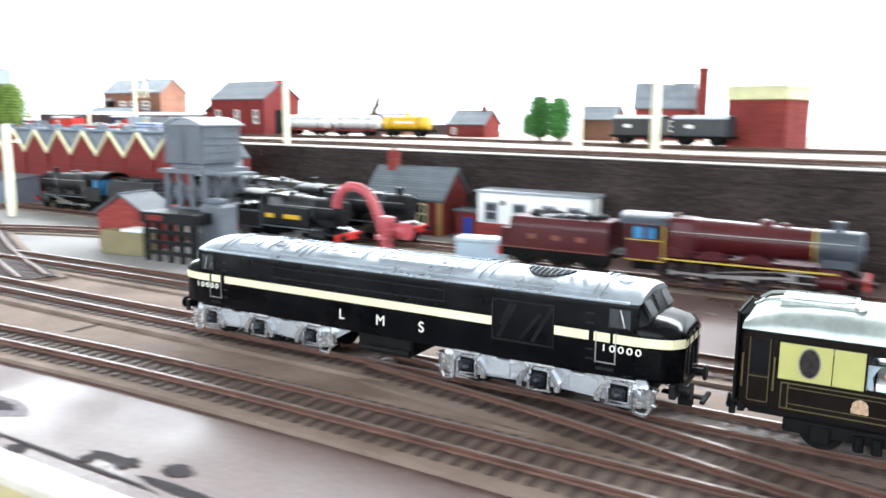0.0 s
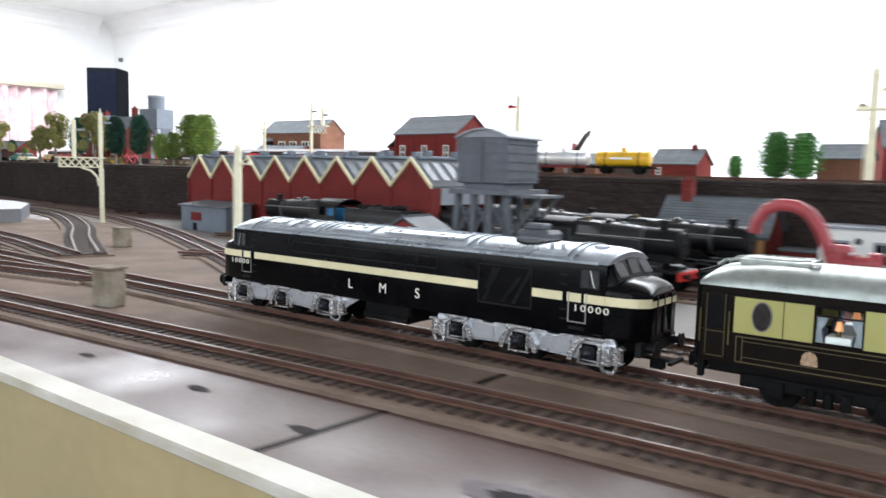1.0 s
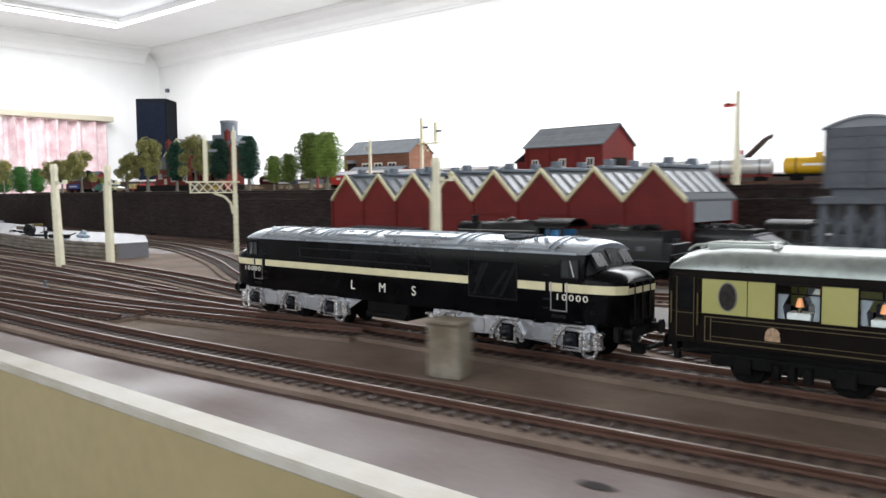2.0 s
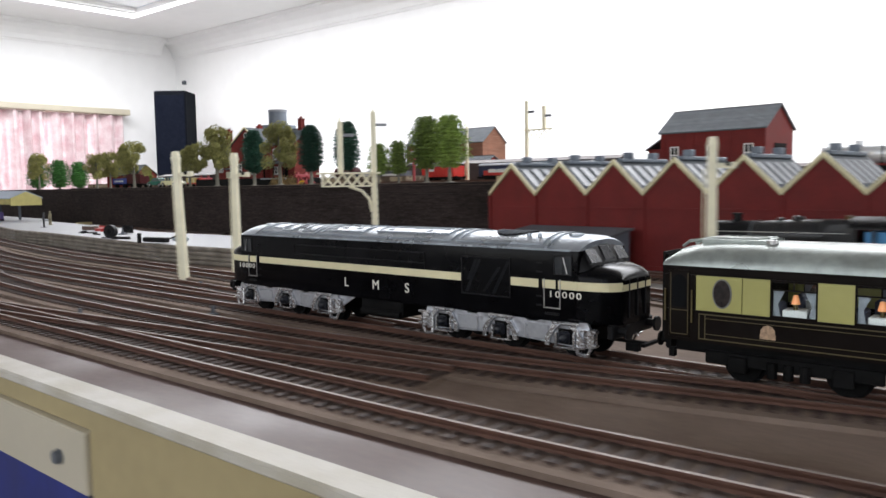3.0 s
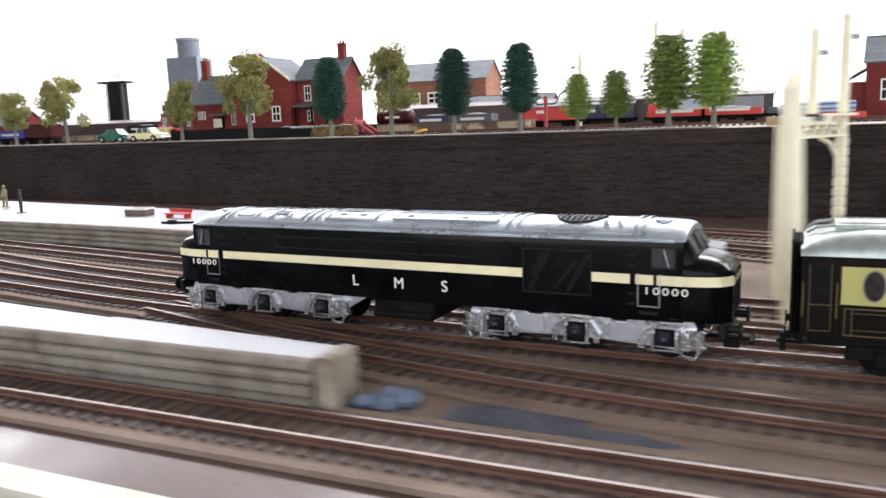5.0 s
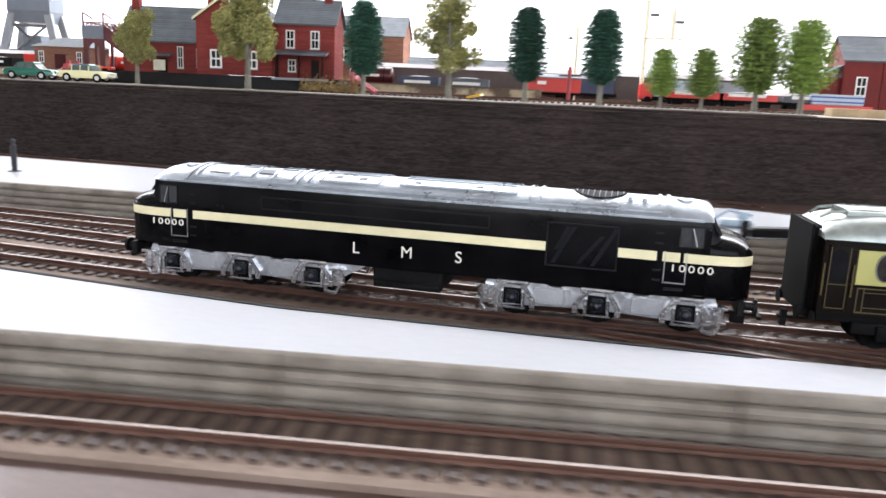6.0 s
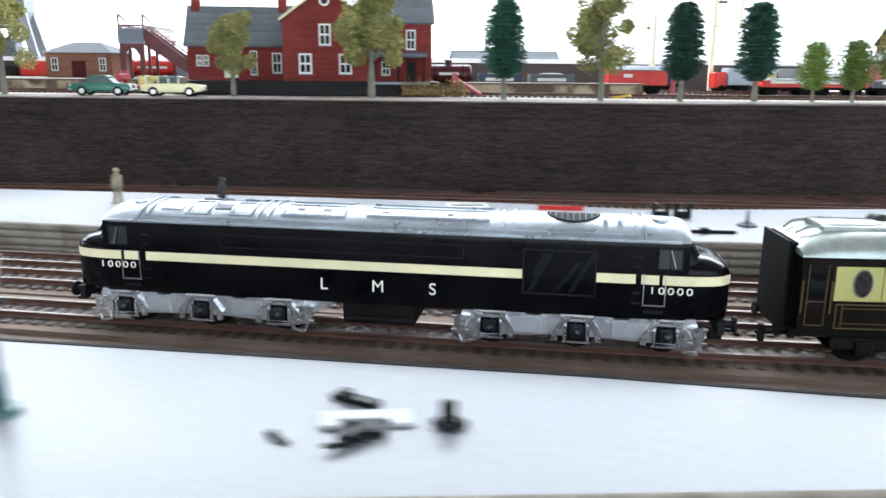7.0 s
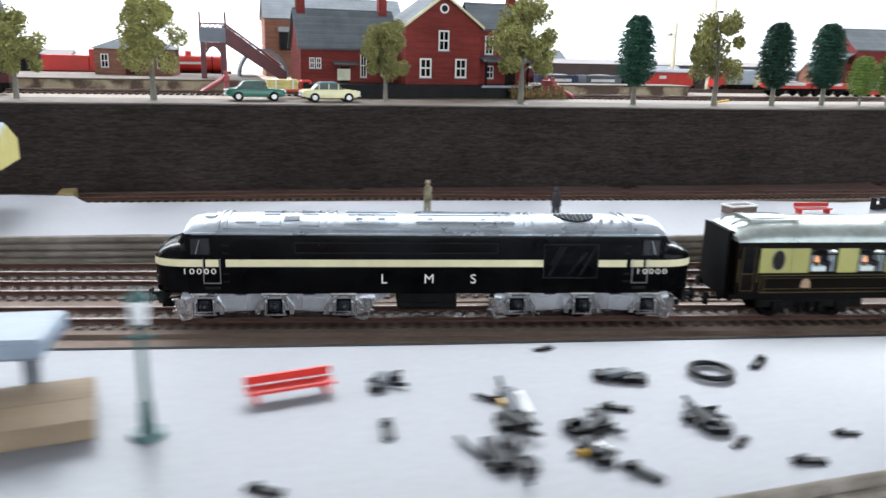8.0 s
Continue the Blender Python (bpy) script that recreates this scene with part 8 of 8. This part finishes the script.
for i, (x, y, r, k) in enumerate(SCRAP):
    t = thing("scrap_part", x, y, PZ, rnd.uniform(0, 180), "small dark loose railway model part", "model part", "loose parts")
    if k == 0:
        part("plate", bx(-r, r, -r * 0.28, r * 0.28, 0, r * 0.22, bev=0.3), BLACK, t)
        part("stud", cyl(B(), (r * 0.4, 0, r * 0.2), (r * 0.4, 0, r * 0.42), r * 0.24), BLACK, t)
    elif k == 4:
        part("plate", bx(-r, r, -r, r, 0, 2, bev=0.5), BLACK, t)
        part("lug", bx(-r * 0.6, r * 0.4, -1.5, 1.5, 2, 7, bev=0.5), BLACK, t)
    else:
        for j in range(4 + k):
            a = rnd.uniform(0, 6.28)
            ln = r * rnd.uniform(0.5, 1.2)
            px, py = rnd.uniform(-r, r) * 0.6, rnd.uniform(-r, r) * 0.4
            part("rod", tube(B(), [(px, py, 0.8), (px + ln * math.cos(a), py + 0.6 * ln * math.sin(a), rnd.uniform(0.8, 2.2))], 0.7, 5), BLACK, t)
        for j in range(k + 1):
            px, py = rnd.uniform(-r, r) * 0.7, rnd.uniform(-r, r) * 0.5
            part("wheel", cyl(B(), (px, py, 0), (px, py, 2.0), rnd.uniform(2.0, 3.6), seg=14), BLACK, t)
        part("plate", bx(-r * 0.6, r * 0.5, -1.5, 2.2, 0, 3.0, bev=0.4), GREY if i % 3 == 0 else BLACK, t)
    if k == 1:
        part("insert", bx(-r * 0.5, r * 0.5, -4.6, -2.4, 0.3, 1.6), WHITE, t, soft=False)
        part("clip", bx(-r * 0.1, r * 0.16, 2.6, 3.8, 0.3, 1.8), YELLOW, t, soft=False)
t = thing("white_casting", -1500, -23, PZ, 4, "flat white plastic casting among the loose parts", "model part", "loose parts")
part("casting", box(bx(-12, 11, -5, 4, 0, 1.2, bev=0.4), -7, 5, -3, 2, 1.25, 2.0, bev=0.2), mat("casting_white", (0.42, 0.43, 0.45), 0.5), t)
t = thing("black_ring", -1653, 9, PZ, 0, "black traction tyre ring lying on the platform", "ring")
bm = B()
loft(bm, [[(7.2 + 1.1 * math.cos(b)) * math.cos(a), (7.2 + 1.1 * math.cos(b)) * math.sin(a), 1.3 + 1.1 * math.sin(b)] and [((7.2 + 1.1 * math.cos(b)) * math.cos(a), (7.2 + 1.1 * math.cos(b)) * math.sin(a), 1.3 + 1.1 * math.sin(b)) for b in [j * math.pi / 4 for j in range(8)]] for a in [i * math.pi / 16 for i in range(33)]], cap=False)
part("tyre", bm, BLACK, t)
# waiting shelter and brown bench box
t = thing("waiting_shelter", -1962, 38, PZ, -6, "blue-grey flat roofed platform shelter on posts", "shelter")
part("roof", bx(-60, 94, -2, 26, 18.5, 25, bev=1), mat("shelter_blue", (0.27, 0.33, 0.40), 0.5), t)
for x in (-50, 20, 86):
    part("post", bx(x - 2, x + 2, 10, 14, 0, 18.45), GREY, t, soft=False)
t = thing("brown_box", -1950, 4, PZ, 6, "long low brown cardboard box", "box")
part("flap", bx(-60, 96, -4.6, 10.8, 6.05, 6.6), mat("cardboard", (0.30, 0.22, 0.14), 0.8), t, soft=False)
part("flap", bx(-60, 96, 11.2, 26.6, 6.05, 6.6), mat("cardboard", (0.30, 0.22, 0.14), 0.8), t, soft=False)
part("body", bx(-60, 96, -4, 26, 0, 6, bev=0.4), mat("cardboard", (0.30, 0.22, 0.14), 0.8, var=0.12, scale=40), t)
# awning over the far platform
t = thing("platform_awning", -2198, 342, PZ, 0, "pale blue-grey platform awning with yellow gable ends on posts", "awning")
YELLOW_END = mat("awning_yellow", (0.55, 0.48, 0.17), 0.6, var=0.12, scale=60)
for x in (0, 247):
    part("gable_end", prism(B(), [(0, 28), (56, 28), (56, 42), (28, 54), (0, 42)], "x", x, x + 3), YELLOW_END, t, "yellow boarded gable end", soft=False)
for a, b in ((-3, 28), (59, 28)):
    part("roof_slope", prism(B(), [(a, 40.8), (b, 54.1), (b, 55.8), (a, 42.5)], "x", -4, 248.5), mat("awning_roof", (0.36, 0.42, 0.50), 0.5, var=0.12, scale=40), t, soft=False)
for y in (-0.5, 55):
    part("valance", bx(3.1, 246.9, y, y + 1.5, 30, 40.5), YELLOW_END, t, soft=False)
for x in (30, 120, 215):
    part("post", bx(x - 2, x + 2, 26, 30, 0, 50), GREY, t, soft=False)
t = thing("purple_trolley", -1975, 330, PZ, 0, "small dark purple luggage trolley", "trolley")
part("body", bx(-14, 6, -6, 6, 2, 16, bev=1), mat("purple", (0.05, 0.03, 0.14), 0.5), t)
for u in (-10, 2):
    part("wheel", cyl(B(), (u, -7, 2.4), (u, 7, 2.4), 2.4, seg=12), BLACK, t)

# yard bits between the tracks
for x, y, h in ((-334, -30, 21), (-620, 140, 17)):
    t = thing("concrete_block", x, y, GZ, 12, "weathered square concrete block", "block", "concrete blocks")
    part("block", bx(-7, 7, -6, 6, 0, h, bev=0.8), CONCRETE, t)
    part("cap", bx(-7.6, 7.6, -6.6, 6.6, h + 0.05, h + 1.6, bev=0.4), CONCRETE, t)
t = thing("ground_lever", -991, -103, GZ, 20, "small black point lever on the board", "lever")
bm = prism(B(), [(-5, 0), (4.4, 0), (3.6, 3), (2.6, 6.5), (1, 6.5), (-2, 2.6)], "y", -2.6, 2.6)
part("casting", bm, BLACK, t, soft=False)
t = thing("blue_rag", -1055, -46, GZ, 30, "crumpled grey-blue rag at the platform ramp", "rag")
bm = B()
for k in range(9):
    ball(bm, (rnd.uniform(-10, 10), rnd.uniform(-5, 5), rnd.uniform(1, 4)), rnd.uniform(2, 4.5), sx=1.3, sz=0.8, u=8, v=6)
part("cloth", bm, mat("blue_rag", (0.13, 0.17, 0.24), 0.8, var=0.3, scale=200), t)
t = thing("ramp_end", -1068.8, -50, GZ, 0, "brown timber end piece of the platform", "board")
part("board", bx(-3, 3, -9, 8, 0.1, 18.2, bev=0.6), CONCRETE, t)
for x, y in ((-815, -52), (-760, -2), (-870, 60)):
    t = thing("track_pin", x, y, GZ, 0, "small dark fitting beside the rail", "fitting", "track fittings")
    part("pin", cyl(bx(-3, 3, -2, 2, 0, 2, bev=0.3), (0, 0, 2), (0, 0, 6), 1.2, seg=8), GREY, t)
bm = bx(-1938, -1926, 456, 484, GZ + 0.2, 4, bev=0.5)
structure("trim_track_end", bm, mat("ochre_block", (0.42, 0.33, 0.14), 0.7), "ochre timber block at the end of the siding", "buffer stop")

# ---- movement ----
LOCO_X = [(0.0, 90), (0.5, -33), (1.0, -157), (1.5, -280), (2.8, -587), (3.0, -633), (3.5, -749), (4.0, -864), (4.5, -976), (4.7, -1015.5), (5.8, -1246.7), (6.0, -1287.5), (6.5, -1386.8), (7.0, -1497.4), (7.5, -1608.2), (8.0, -1723.2)]


def ride(dist, half):
    """Pose of a vehicle whose bogies stand on the main line round this distance."""
    xa, ya, _ = along(MAIN, dist - half)
    xb, yb, _ = along(MAIN, dist + half)
    return pose((xa + xb) / 2 * MM, (ya + yb) / 2 * MM, 0, 0, 0, math.degrees(math.atan2(ya - yb, xa - xb)))


def motions():
    s, p = MAIN
    ts = np.array([t for t, _ in LOCO_X])
    ds = np.array([np.interp(-x, -p[:, 0], s) for _, x in LOCO_X])
    walk(diesel, [(t, ride(d, 69)) for t, d in zip(ts, ds)])
    walk(coach, [(t, ride(d - 271.5, 90)) for t, d in zip(ts, ds)])
    for group, r in ((WHEELS, 7.0), (COACH_WHEELS, 6.2)):
        for w_, x_ in group:
            rows = []
            for k in range(0, 241):
                t = k / 30
                d = np.interp(t, ts, ds)
                rows.append((t, Matrix.Translation((x_ * MM, 0, r * MM)) @ Matrix.Rotation(-d / r, 4, "Y")))
            walk(w_, rows)


motions()
